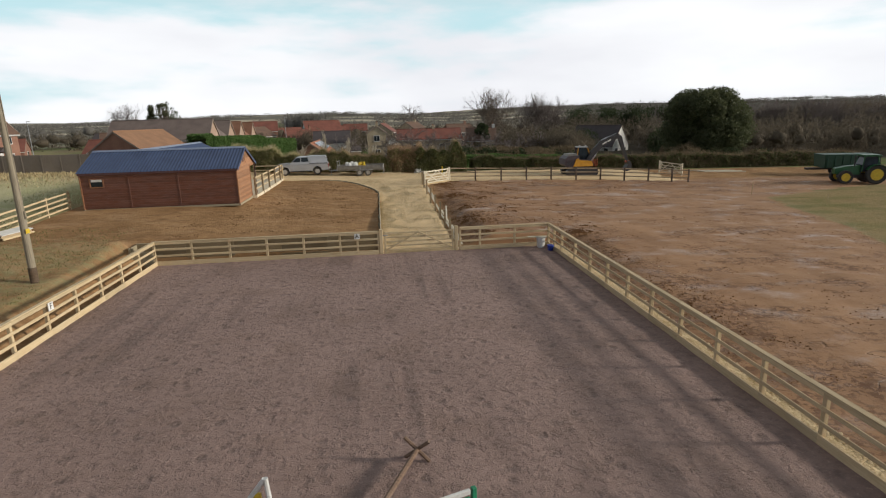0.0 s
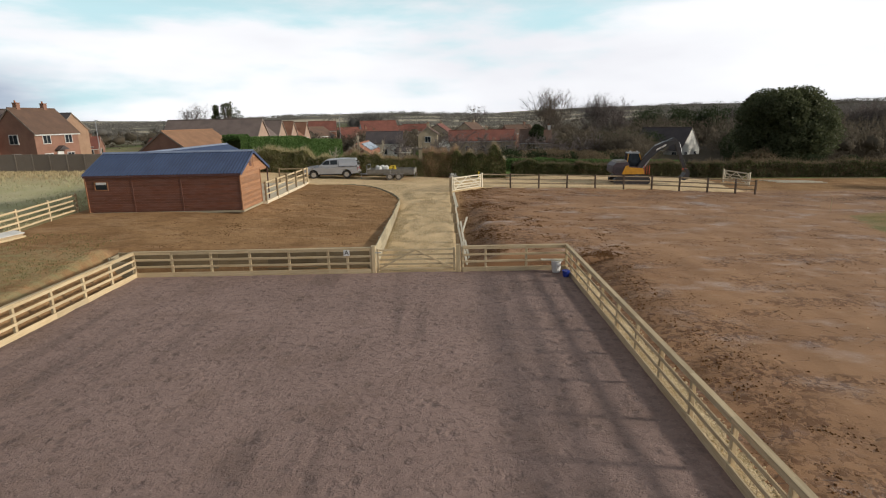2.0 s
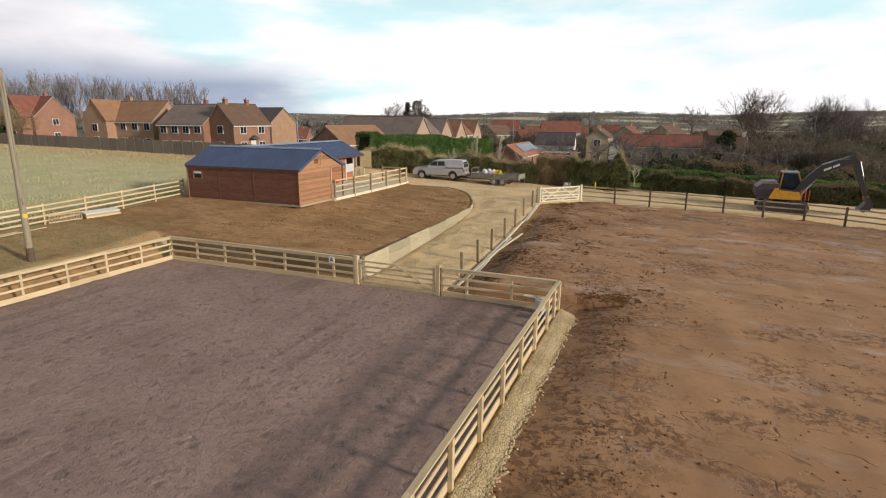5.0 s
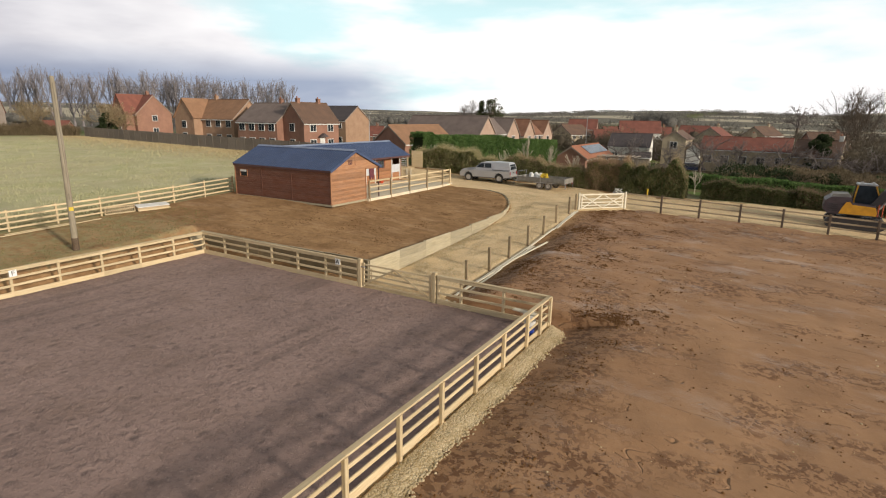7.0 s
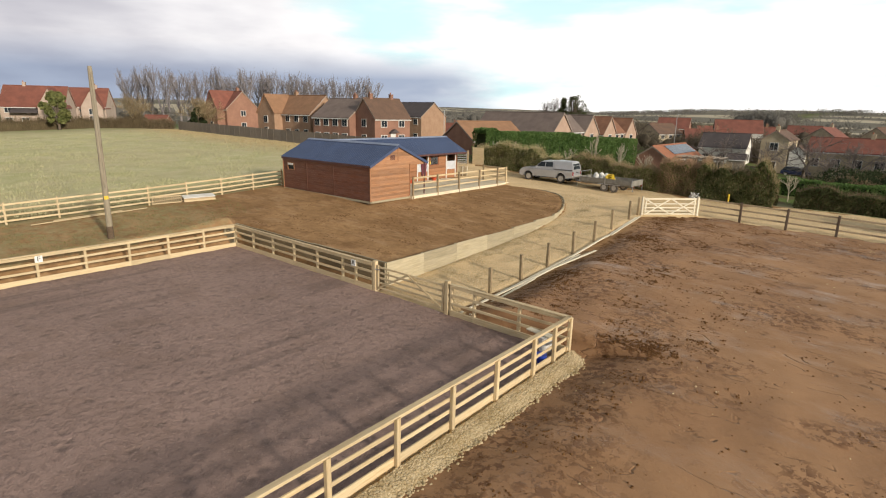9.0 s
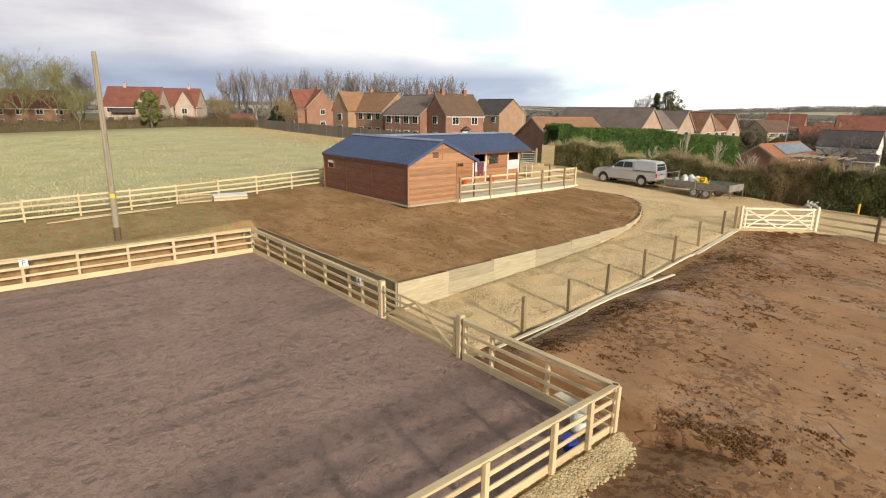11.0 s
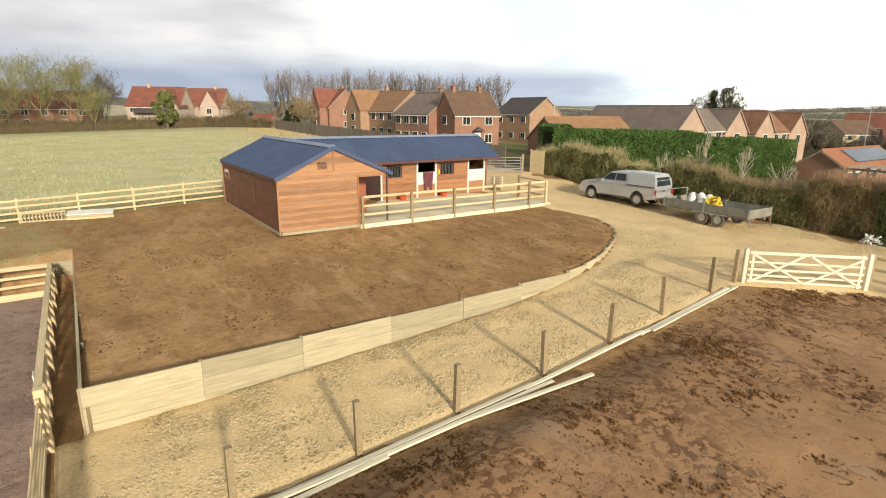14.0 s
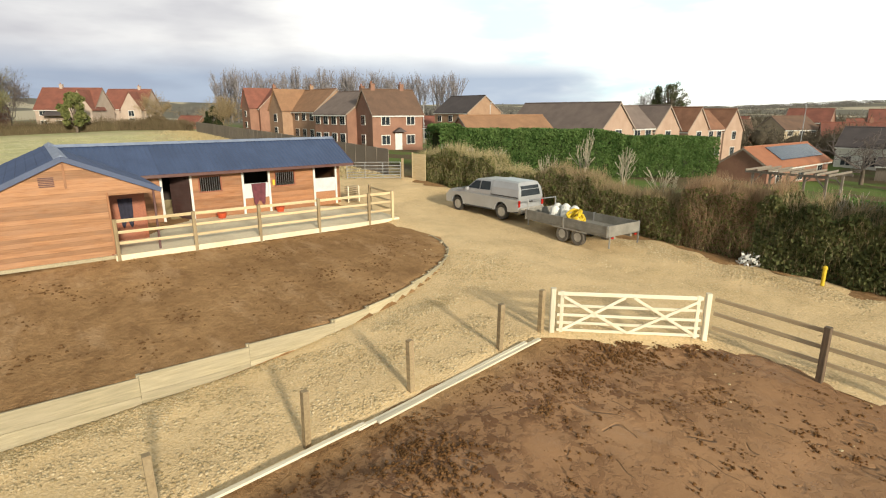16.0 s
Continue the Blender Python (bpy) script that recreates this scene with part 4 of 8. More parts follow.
gx_, gy_ = np.concatenate([px, qx[okq]]), np.concatenate([py, qy[okq]])
bx_ = np.concatenate([rng.uniform(-0.6, 8.5, 2600), rng.normal(-0.9, 0.7, 1100), rng.normal(0.4, 0.35, 500)])
by_ = np.concatenate([np.interp(bx_[:2600], [-0.6, 2, 5, 8.5], [57.3, 57.0, 56.6, 57.2]) + rng.normal(0, 0.45, 2600), rng.normal(49.6, 0.8, 1100), rng.normal(46.6, 0.9, 500)])
keep_ = (by_ < 58.2) & (drive_cover(bx_, by_) > 0.5)
gx_, gy_ = np.concatenate([gx_, bx_[keep_]]), np.concatenate([gy_, by_[keep_]])
scatter("loose_stones", np.stack([gx_, gy_, drive_lift(gx_, gy_)], 1), 0.038, M["pebble"], "loose pale limestone chips on the drive", "stones", 0.35)
mx_, my_ = rng.uniform(9.26, 10.3, 60000), rng.uniform(2, 28.9, 60000)
okm = margin_cover(mx_ - np.abs(rng.normal(0, 0.09, 60000)), my_) > rng.uniform(0.02, 0.7, 60000)
mx_, my_ = mx_[okm], my_[okm]
scatter("margin_stones", np.stack([mx_, my_, np.maximum(heap(mx_, my_), ground(mx_, my_)) + 0.012], 1), 0.04, M["pebble"], "tan crushed stones heaped along the fence foot", "stones", 0.5)
cx_, cy_ = rng.uniform(9.9, 27, 150000), rng.uniform(12, 50.5, 150000)
cx_ = np.concatenate([cx_, rng.uniform(4.6, 13, 130000)])
cy_ = np.concatenate([cy_, rng.uniform(28.5, 50, 130000)])
dens = np.array([noise.noise((a / 1.7, b / 1.1, 9.0)) * 0.55 + 0.8 * noise.noise((a / 0.34 + b / 1.4, b / 0.17, 2.0)) for a, b in zip(cx_, cy_)])
band = np.exp(-((cx_ - 11.2) / 1.2) ** 2) * (cy_ < 31) * 0.27 + np.exp(-((cx_ - 6.0) / 2.8) ** 2) * (cy_ > 29) * 0.26 + np.exp(-((cy_ - 48.6) / 1.2) ** 2) * 0.1
okc = dens + 1.7 * band + rng.normal(0, 0.3, len(dens)) > 0.83
cx_, cy_ = cx_[okc], cy_[okc]
scatter("soil_clods", np.stack([cx_, cy_, ground(cx_, cy_) + 0.0], 1), 0.03, M["clod"], "dark churned clods of wet soil across the field", "soil clods", 0.55)
wx_, wy_ = rng.uniform(10.5, 26, 260), rng.uniform(12, 50, 260)
scatter("field_chips", np.stack([wx_, wy_, ground(wx_, wy_) + 0.015], 1), 0.024, M["pebble"], "scattered pale stone chips on the bare field", "stones", 0.4)
lx_, ly_ = rng.uniform(-12, -0.2, 9000), rng.uniform(29, 50, 9000)
okl = np.array([noise.noise((a / 1.5, b / 1.1, 4.0)) for a, b in zip(lx_, ly_)]) + 0.3 * step(-7, -1, lx_) * step(40, 48, ly_) + rng.normal(0, 0.2, 9000) > 0.3
okl &= lx_ < lawn_edge(ly_) - 0.2
okl &= ~((lx_ < -8.6) & (ly_ > 35.6))
lx_, ly_ = lx_[okl], ly_[okl]
scatter("bed_clods", np.stack([lx_, ly_, ground(lx_, ly_)], 1), 0.042, M["bed_clod"], "brown clods of turned soil on the raised bed", "soil clods", 0.4)

# ---- stable yard slab ----
bm = bmesh.new()
box(bm, (-11.3, 45.2, 1.83), (5.7, 11.6, 0.2))
single("yard_slab", bm, M["concrete"], "pale swept concrete stable yard", "yard", kind="structure")


# ---- fences ----


def rail_run(parent, pts, heights, size, material, name="rail", side=(0, 0)):
    """Rails from post to post; side sets them off the post line."""
    w, t = size
    for h in heights:
        for (ax, ay, az), (bx, by, bz) in zip(pts, pts[1:]):
            a, b = Vector((ax + side[0], ay + side[1], az + h)), Vector((bx + side[0], by + side[1], bz + h))
            jig = random.uniform(-0.012, 0.012)
            a.z += jig
            b.z += random.uniform(-0.012, 0.012)
            d = (b - a).normalized()
            m = span(a, b, d.cross(Vector((0, 0, 1))))
            piece(name, board_mesh((b - a).length, w, t, material), parent, m)


def post_row(parent, pts, height, size, material, sink=0.3, name="post"):
    for x, y, z in pts:
        m = pose(x, y, z + (height - sink) / 2, 0, -90 + random.uniform(-0.7, 0.7), random.uniform(-3, 3))
        piece(name, board_mesh(height + sink, size, size, material, 0.012), parent, m)


def spread(a, b, n, zfun):
    return [(a[0] + (b[0] - a[0]) * k / n, a[1] + (b[1] - a[1]) * k / n, zfun(a[0] + (b[0] - a[0]) * k / n, a[1] + (b[1] - a[1]) * k / n)) for k in range(n + 1)]


def level(x, y):
    return 0.0


def arena_fence(label, posts, inward):
    f = thing("arena_fence", label, "fence", posts[0], group="arena fence runs")
    post_row(f, posts, 1.2, 0.11, M["fence"])
    off = (inward[0] * 0.075, inward[1] * 0.075)
    rail_run(f, posts, (0.5, 0.83), (0.1, 0.038), M["fence"], side=off)
    rail_run(f, posts, (1.14,), (0.11, 0.045), M["fence"], side=off)
    for (ax, ay, az), (bx, by, bz) in zip(posts, posts[1:]):
        # capping board on top and kick board at the foot
        a, b = Vector((ax + off[0] * 0.4, ay + off[1] * 0.4, 1.225)), Vector((bx + off[0] * 0.4, by + off[1] * 0.4, 1.225))
        piece("capping", board_mesh((b - a).length, 0.15, 0.04, M["fence"]), f, span(a, b))
        a, b = Vector((ax + off[0], ay + off[1], 0.06)), Vector((bx + off[0], by + off[1], 0.06))
        d = (b - a).normalized()
        piece("kick_board", board_mesh((b - a).length, 0.34, 0.045, M["fence"]), f, span(a, b, d.cross(Vector((0, 0, 1)))))
    return f


west_posts = [(-11.2, y, 0.0) for y in np.arange(28.08, -10, -1.83)]
north_posts = [(x, 28.08, 0.0) for x in (-11.2, -9.4, -7.55, -5.7, -3.85, -2.0, -1.1, 0.0)]
north_east = [(x, 28.08, 0.0) for x in (4.32, 5.4, 7.3, 9.2)]
east_posts = [(9.2, y, 0.0) for y in (28.08, 27.1, 25.9, 24.03, 22.2, 20.35, 18.52, 16.7, 14.87, 13.03, 11.2, 9.37, 7.54, 5.7, 3.87, 2.04, 0.2, -1.6, -3.4, -5.2, -7.0)]
arena_fence("pale new timber arena fence with capping on the pole side", west_posts, (1, 0))
arena_fence("pale new timber arena fence in front of the soil bed", north_posts, (0, -1))
arena_fence("pale new timber arena fence beside the field gate", north_east, (0, -1))
arena_fence("pale new timber arena fence along the muddy field", east_posts, (-1, 0))


def arena_gate():
    g = thing("arena_gate", "closed pale timber field gate with crossed braces into the arena", "gate", (0.2, 28.08, 0))
    for x in (0.14, 4.12):
        piece("gate_post", board_mesh(1.62, 0.19, 0.19, M["fence"], 0.02), g, pose(x, 28.08, 0.51, 0, -90, 0))
    y = 28.05
    for z in (0.2, 0.42, 0.64, 0.87, 1.1):
        piece("bar", board_mesh(3.62, 0.085, 0.03, M["fence"]), g, span((0.32, y, z), (3.94, y, z), (0, -1, 0)))
    for x in (0.34, 3.92):
        piece("stile", board_mesh(1.1, 0.1, 0.06, M["fence"]), g, span((x, y, 0.08), (x, y, 1.18), (0, -1, 0)))
    for a, b in (((0.4, 0.2), (2.1, 1.1)), ((2.1, 1.1), (3.85, 0.2))):
        piece("brace", board_mesh(math.dist(a, b), 0.08, 0.025, M["fence"]), g, span((a[0], y - 0.035, a[1]), (b[0], y - 0.035, b[1]), (0, -1, 0)))
    bm = bmesh.new()
    box(bm, (0.36, y - 0.05, 1.0), (0.28, 0.012, 0.05))
    world_part("hinge", bm, M["galv"], g, "galvanised strap hinge")


arena_gate()

# ---- retaining walls of the raised bed ----


def plank_wall(label, runs, height_under=0.25, timber=None):
    timber = timber or M["sleeper"]
    w = thing("retaining_wall", label, "retaining wall", (*runs[0][0], 0))
    for (ax, ay), (bx, by), top in runs:
        ga = min(ground_z(ax + 0.35, ay - 0.3), ground_z(bx + 0.35, by - 0.3))
        d = Vector((bx - ax, by - ay, 0)).normalized()
        nrm = d.cross(Vector((0, 0, 1)))
        z = top
        k = 0
        while z > ga - height_under:
            jig = random.uniform(-0.006, 0.006)
            a, b = Vector((ax, ay, z - 0.22)) + nrm * jig, Vector((bx, by, z - 0.22)) + nrm * jig
            piece("plank", board_mesh((b - a).length - 0.006, 0.436, 0.05, timber), w, span(a, b, nrm))
            z -= 0.44
            k += 1
        if timber is M["sleeper_dark"]:
            piece("capping", board_mesh((bx - ax) - 0.01, 0.07, 0.025, M["sleeper"]), w, span((ax, ay, top + 0.016), (bx, by, top + 0.016)))
        for e in (Vector((ax, ay, 0)), Vector((bx, by, 0))):
            piece("stake", board_mesh(top - ga + 0.5, 0.09, 0.09, timber, 0.01), w, pose(e.x - nrm.x * 0.075, e.y - nrm.y * 0.075, (top + ga) / 2 - 0.27, 0, -90, 0))
    return w


east_runs = []
joint_y = [28.74, 31.12, 33.55, 36.15, 38.7, 41.1, 43.4]
tops = [1.1, 1.12, 1.15, 1.13, 1.2, 1.27]
for y0, y1, tp in zip(joint_y, joint_y[1:], tops):
    east_runs.append(((0.12, y0), (0.12, y1), tp))
plank_wall("stepped pale new sleeper boards holding up the soil bed by the drive", east_runs)
curve_y = [43.4, 44.6, 45.7, 46.8, 47.8, 48.7, 49.4, 49.95, 50.35, 50.6]
curve_runs = []
for y0, y1 in zip(curve_y, curve_y[1:]):
    xa, xb = float(lawn_edge(y0)) + 0.03, float(lawn_edge(y1)) + 0.03
    tp = ground_z(xa - 0.5, (y0 + y1) / 2) + 0.06
    curve_runs.append(((xa, y0), (xb, y1), tp))
plank_wall("low pale timber edging round the curved end of the soil bed", curve_runs, 0.05)
north_runs = [((x0, 28.76), (x1, 28.76), tp) for x0, x1, tp in ((-12.3, -9.9, 1.02), (-9.9, -7.5, 1.04), (-7.5, -5.1, 1.03), (-5.1, -2.7, 1.06), (-2.7, 0.1, 1.08))]
plank_wall("darker brown sleeper boards holding the soil back behind the arena fence", north_runs, timber=M["sleeper_dark"])
plank_wall("short pale board return at the arena corner", [((-12.3, 28.1), (-12.3, 28.76), 0.98), ((-11.3, 28.1), (-12.3, 28.1), 0.75)])

# ---- timber stable block ----


def clad_wall(parent, a, b, base, top, out, material, gable=None, holes=(), name="cladding_board"):
    """Horizontal boards from a to b (xy), each its own piece; gable gives (peak position 0..1, rise); holes are (s0, s1, z0, z1)."""
    a, b = Vector((*a, 0)), Vector((*b, 0))
    length = (b - a).length
    d = (b - a).normalized()
    o = Vector((*out, 0))
    pitch = 0.148
    z = base
    peak = top + (gable[1] if gable else 0)
    while z < peak - 0.05:
        zc = z + pitch / 2
        lo, hi = 0.0, length
        if gable and zc > top:
            f = (zc - top) / gable[1]
            lo, hi = gable[0] * length * f, length - (1 - gable[0]) * length * f
        cuts = [(lo, hi)]
        for s0, s1, z0, z1 in holes:
            if z0 < zc < z1:
                nxt = []
                for p, q in cuts:
                    if s0 > p:
                        nxt.append((p, min(q, s0)))
                    if s1 < q:
                        nxt.append((max(p, s1), q))
                cuts = [(p, q) for p, q in nxt if q - p > 0.02]
        for p, q in cuts:
            pa, pb = a + d * p + o * 0.012, a + d * q + o * 0.012
            pa.z = pb.z = zc
            m = span(pa, pb, o) @ pose(0, 0, 0, 3.0, 0, 0)
            piece(name, board_mesh(round(q - p, 2), pitch + 0.004, 0.022, material), parent, m)
        z += pitch


def wall_core(bm, a, b, base, top, out, thick=0.1, gable=None, holes=()):
    """A solid backing with its openings cut through, built from blocks."""
    a, b = Vector((*a, 0)), Vector((*b, 0))
    d, o = (b - a).normalized(), Vector((*out, 0))
    length = (b - a).length
    rot = Matrix((d, -o, Vector((0, 0, 1)))).transposed().to_4x4()
    rot.translation = a
    xs = sorted({0.0, length, *[h[0] for h in holes], *[h[1] for h in holes]})
    for s0, s1 in zip(xs, xs[1:]):
        spans = [(base, top)]
        for h in holes:
            if h[0] <= s0 + 1e-4 and h[1] >= s1 - 1e-4:
                nxt = []
                for p, q in spans:
                    if h[2] > p:
                        nxt.append((p, min(q, h[2])))
                    if h[3] < q:
                        nxt.append((max(p, h[3]), q))
                spans = nxt
        for p, q in spans:
            if q - p > 0.01:
                box(bm, ((s0 + s1) / 2, thick / 2 + 0.004, (p + q) / 2), (s1 - s0, thick, q - p), rot)
    if gable:
        apex = gable[0] * length
        v0 = [bm.verts.new(rot @ Vector(p)) for p in ((0, 0.004, top), (length, 0.004, top), (apex, 0.004, top + gable[1]))]
        v1 = [bm.verts.new(rot @ Vector(p)) for p in ((0, thick, top), (length, thick, top), (apex, thick, top + gable[1]))]
        bm.faces.new(v0)
        bm.faces.new(v1[::-1])
        for i in range(3):
            bm.faces.new((v0[i], v1[i], v1[(i + 1) % 3], v0[(i + 1) % 3]))


SHEETS = {}


def sheet_mesh(width, slope, material):
    """Tile-effect roofing sheet: ripples across, small steps down the slope (local y)."""
    key = (round(width, 3), round(slope, 3))
    if key not in SHEETS:
        nx, rows = 24, max(1, round(slope / 0.35))
        verts, faces = [], []
        ys = []
        for r in range(rows):
            ys += [(r / rows * slope, 0.0), ((r + 1) / rows * slope - 0.004, 0.018)]
        for yy, drop in ys:
            for i in range(nx + 1):
                x = width * i / nx
                verts.append((x, yy, 0.014 * math.cos(x / (width / 6) * math.tau) - drop + 0.03))
        n = nx + 1
        for r in range(len(ys) - 1):
            for i in range(nx):
                k = r * n + i
                faces.append((k, k + 1, k + n + 1, k + n))
        me = bpy.data.meshes.new("roof_sheet")
        me.from_pydata(verts, [], faces)
        me.materials.append(material)
        SHEETS[key] = me
    return SHEETS[key]


def roof_slope(parent, ridge_a, ridge_b, down, material, panel=1.14):
    """Sheets laid side by side from a ridge line; down is the vector from ridge to eave."""
    ra, rb, dn = Vector(ridge_a), Vector(ridge_b), Vector(down)
    x = (rb - ra).normalized()
    y = dn.normalized()
    z = x.cross(y)
    flip = z.z < 0
    if flip:
        ra, rb, x = rb, ra, -x
        z = x.cross(y)
    n = max(1, round((rb - ra).length / panel))
    w = (rb - ra).length / n
    for k in range(n):
        m = Matrix((x, y, z)).transposed().to_4x4()
        m.translation = ra + x * (w * k)
        piece("roof_sheet", sheet_mesh(w, dn.length, material), parent, m)
    bm = bmesh.new()
    mid = Matrix((x, y, z)).transposed().to_4x4()
    mid.translation = ra
    box(bm, ((rb - ra).length / 2, dn.length / 2 - 0.01, -0.025), ((rb - ra).length - 0.04, dn.length - 0.06, 0.045), mid)
    return world_part("roof_deck", bm, M["clad_edge"], parent, "dark red stained roof underside")


BASE = 1.88
stable = thing("stable_block", "red-brown timber stable block with slate-blue tile-effect roof", "stable", (-8.8, 35.9, BASE))
HX0, HX1, HY0, HY1, HYB = -18.1, -8.78, 35.92, 39.42, 40.85
EAVE, RIDGE, RY = 4.1, 5.32, 38.33
FRONT_X, BACK_X, END_Y = -13.75, -17.4, 50.55
front_holes = ((0.55, 1.3, 3.25, 3.75),)
yard_holes_hut = ()
stall_doors = ((42.0, 43.15), (45.55, 46.75), (49.2, 50.35))
windows = ((43.55, 44.5), (47.1, 48.1))
row_holes = tuple((a - 40.85, b - 40.85, 1.9, 4.0) for a, b in stall_doors) + tuple((a - 40.85, b - 40.85, 3.15, 3.85) for a, b in windows)
rise = RIDGE - 0.1 - EAVE
bm = bmesh.new()
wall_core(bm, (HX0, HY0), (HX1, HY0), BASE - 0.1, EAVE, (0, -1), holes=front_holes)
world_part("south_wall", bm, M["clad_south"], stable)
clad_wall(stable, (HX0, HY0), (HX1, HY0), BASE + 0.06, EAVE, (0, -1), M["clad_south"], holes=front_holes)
bm = bmesh.new()
g_width = HYB - HY0
# gable wall: board wall up to the porch corner, closed gable over the porch
wall_core(bm, (HX1, HY0), (HX1, HYB), BASE - 0.1, EAVE, (1, 0), gable=((RY - HY0) / g_width, rise), holes=((HY1 - HY0, g_width + 0.1, BASE - 0.2, EAVE - 0.12),))
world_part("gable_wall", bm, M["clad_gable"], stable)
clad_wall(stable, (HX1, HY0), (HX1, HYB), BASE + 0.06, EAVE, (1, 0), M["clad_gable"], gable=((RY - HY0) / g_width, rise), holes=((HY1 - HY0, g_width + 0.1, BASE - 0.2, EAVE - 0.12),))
bm = bmesh.new()
wall_core(bm, (HX1, HY1), (FRONT_X, HY1), BASE - 0.1, EAVE, (0, 1), holes=yard_holes_hut)
world_part("porch_wall", bm, M["clad_red"], stable)
clad_wall(stable, (HX1 - 0.1, HY1), (FRONT_X, HY1), BASE + 0.06, EAVE, (0, 1), M["clad_red"], holes=yard_holes_hut)
bm = bmesh.new()
wall_core(bm, (HX0, HYB), (HX0, HY0), BASE - 0.1, EAVE, (-1, 0), gable=(1 - (RY - HY0) / g_width, rise))
world_part("west_wall", bm, M["clad"], stable)
clad_wall(stable, (HX0, HYB), (HX0, HY0), BASE + 0.06, EAVE, (-1, 0), M["clad"], gable=(1 - (RY - HY0) / g_width, rise))
bm = bmesh.new()
wall_core(bm, (FRONT_X, 40.85), (FRONT_X, END_Y), BASE - 0.1, EAVE, (1, 0), holes=row_holes)
world_part("yard_wall", bm, M["clad"], stable)
clad_wall(stable, (FRONT_X, 40.85), (FRONT_X, END_Y), BASE + 0.06, EAVE, (1, 0), M["clad"], holes=row_holes)
bm = bmesh.new()
RX = (FRONT_X + BACK_X) / 2 + 0.15
wall_core(bm, (FRONT_X, END_Y), (BACK_X, END_Y), BASE - 0.1, EAVE, (0, 1), gable=(0.47, rise))
world_part("north_wall", bm, M["clad"], stable)
clad_wall(stable, (FRONT_X, END_Y), (BACK_X, END_Y), BASE + 0.06, EAVE, (0, 1), M["clad"], gable=(0.47, rise))
bm = bmesh.new()
wall_core(bm, (BACK_X, END_Y), (BACK_X, HYB), BASE - 0.1, EAVE, (-1, 0))
world_part("back_wall", bm, M["clad"], stable)
bm = bmesh.new()
for y in (HYB, 44.9, 48.7):
    box(bm, ((FRONT_X + BACK_X) / 2, y, 3.0), (FRONT_X - BACK_X - 0.25, 0.08, 2.2))
box(bm, ((FRONT_X + BACK_X) / 2, 45.7, BASE + 0.01), (FRONT_X - BACK_X - 0.2, 9.5, 0.06))
box(bm, (BACK_X + 0.2, 45.7, 3.0), (0.05, 9.5, 2.2))
world_part("lining", bm, M["dark_inside"], stable, "dark inside of the stalls")
# roofs
lip = 0.12
roof_slope(stable, (HX0 - 0.15, RY, RIDGE), (HX1 + 0.12, RY, RIDGE), (0, HY0 - lip - RY, -(RIDGE - EAVE - 0.02)), M["roof_blue"])
roof_slope(stable, (HX0 - 0.15, RY, RIDGE), (HX1 + 0.12, RY, RIDGE), (0, HYB + 0.25 - RY, -(RIDGE - EAVE - 0.02)), M["roof_blue"])
roof_slope(stable, (RX, HY0 + 2.45, RIDGE + 0.01), (RX, END_Y + 0.55, RIDGE + 0.01), (FRONT_X + 0.72 - RX, 0, -(RIDGE - EAVE - 0.02)), M["roof_blue"])
roof_slope(stable, (RX, HY0 + 2.45, RIDGE + 0.01), (RX, END_Y + 0.55, RIDGE + 0.01), (BACK_X - 0.2 - RX, 0, -(RIDGE - EAVE - 0.02)), M["roof_blue"])
bm = bmesh.new()
prism(bm, [(RY - 0.2, RIDGE - 0.03), (RY, RIDGE + 0.085), (RY + 0.2, RIDGE - 0.03), (RY, RIDGE + 0.045)], "x", HX0 - 0.16, HX1 + 0.13)
world_part("ridge_cap", bm, M["roof_cap"], stable, "pale blue-grey ridge capping")
bm = bmesh.new()
prism(bm, [(RX - 0.2, RIDGE - 0.02), (RX, RIDGE + 0.095), (RX + 0.2, RIDGE - 0.02), (RX, RIDGE + 0.05)], "y", RY - 0.1, END_Y + 0.57)
world_part("ridge_cap", bm, M["roof_cap"], stable, "pale blue-grey ridge capping")
# barge boards and fascia
for ye, sgn in ((HY0 - lip, -1), (HYB + 0.25, 1)):
    piece("barge_board", board_mesh(math.hypot(ye - RY, RIDGE - EAVE) + 0.02, 0.17, 0.03, M["roof_blue"]), stable,
          span((HX1 + 0.14, RY, RIDGE - 0.03), (HX1 + 0.14, ye, EAVE - 0.03), (1, 0, 0)))
for xe in (FRONT_X + 0.72, BACK_X - 0.2):
    piece("barge_board", board_mesh(math.hypot(xe - RX, RIDGE - EAVE) + 0.02, 0.17, 0.03, M["clad_edge"]), stable,
          span((RX, END_Y + 0.57, RIDGE - 0.03), (xe, END_Y + 0.57, EAVE - 0.03), (0, 1, 0)))
piece("fascia", board_mesh(10.0, 0.14, 0.03, M["clad_edge"]), stable, span((FRONT_X + 0.7, 41.1, EAVE - 0.03), (FRONT_X + 0.7, END_Y + 0.55, EAVE - 0.03), (1, 0, 0)))
piece("fascia", board_mesh(9.5, 0.13, 0.03, M["clad_edge"]), stable, span((HX0 - 0.1, HY0 - lip + 0.02, EAVE - 0.04), (HX1 + 0.1, HY0 - lip + 0.02, EAVE - 0.04), (0, -1, 0)))
w = bmesh.new()
box(w, (-10.9, (HY1 + HYB) / 2, (BASE + EAVE) / 2), (0.08, HYB - HY1, EAVE - BASE))
world_part("porch_end", w, M["clad_red"], stable, "red-brown boarded end of the porch")
porch_post = board_mesh(2.2, 0.07, 0.07, M["clad_edge"])
piece("corner_trim", porch_post, stable, pose(HX1 + 0.06, HYB, BASE + 1.1, 0, -90, 0))
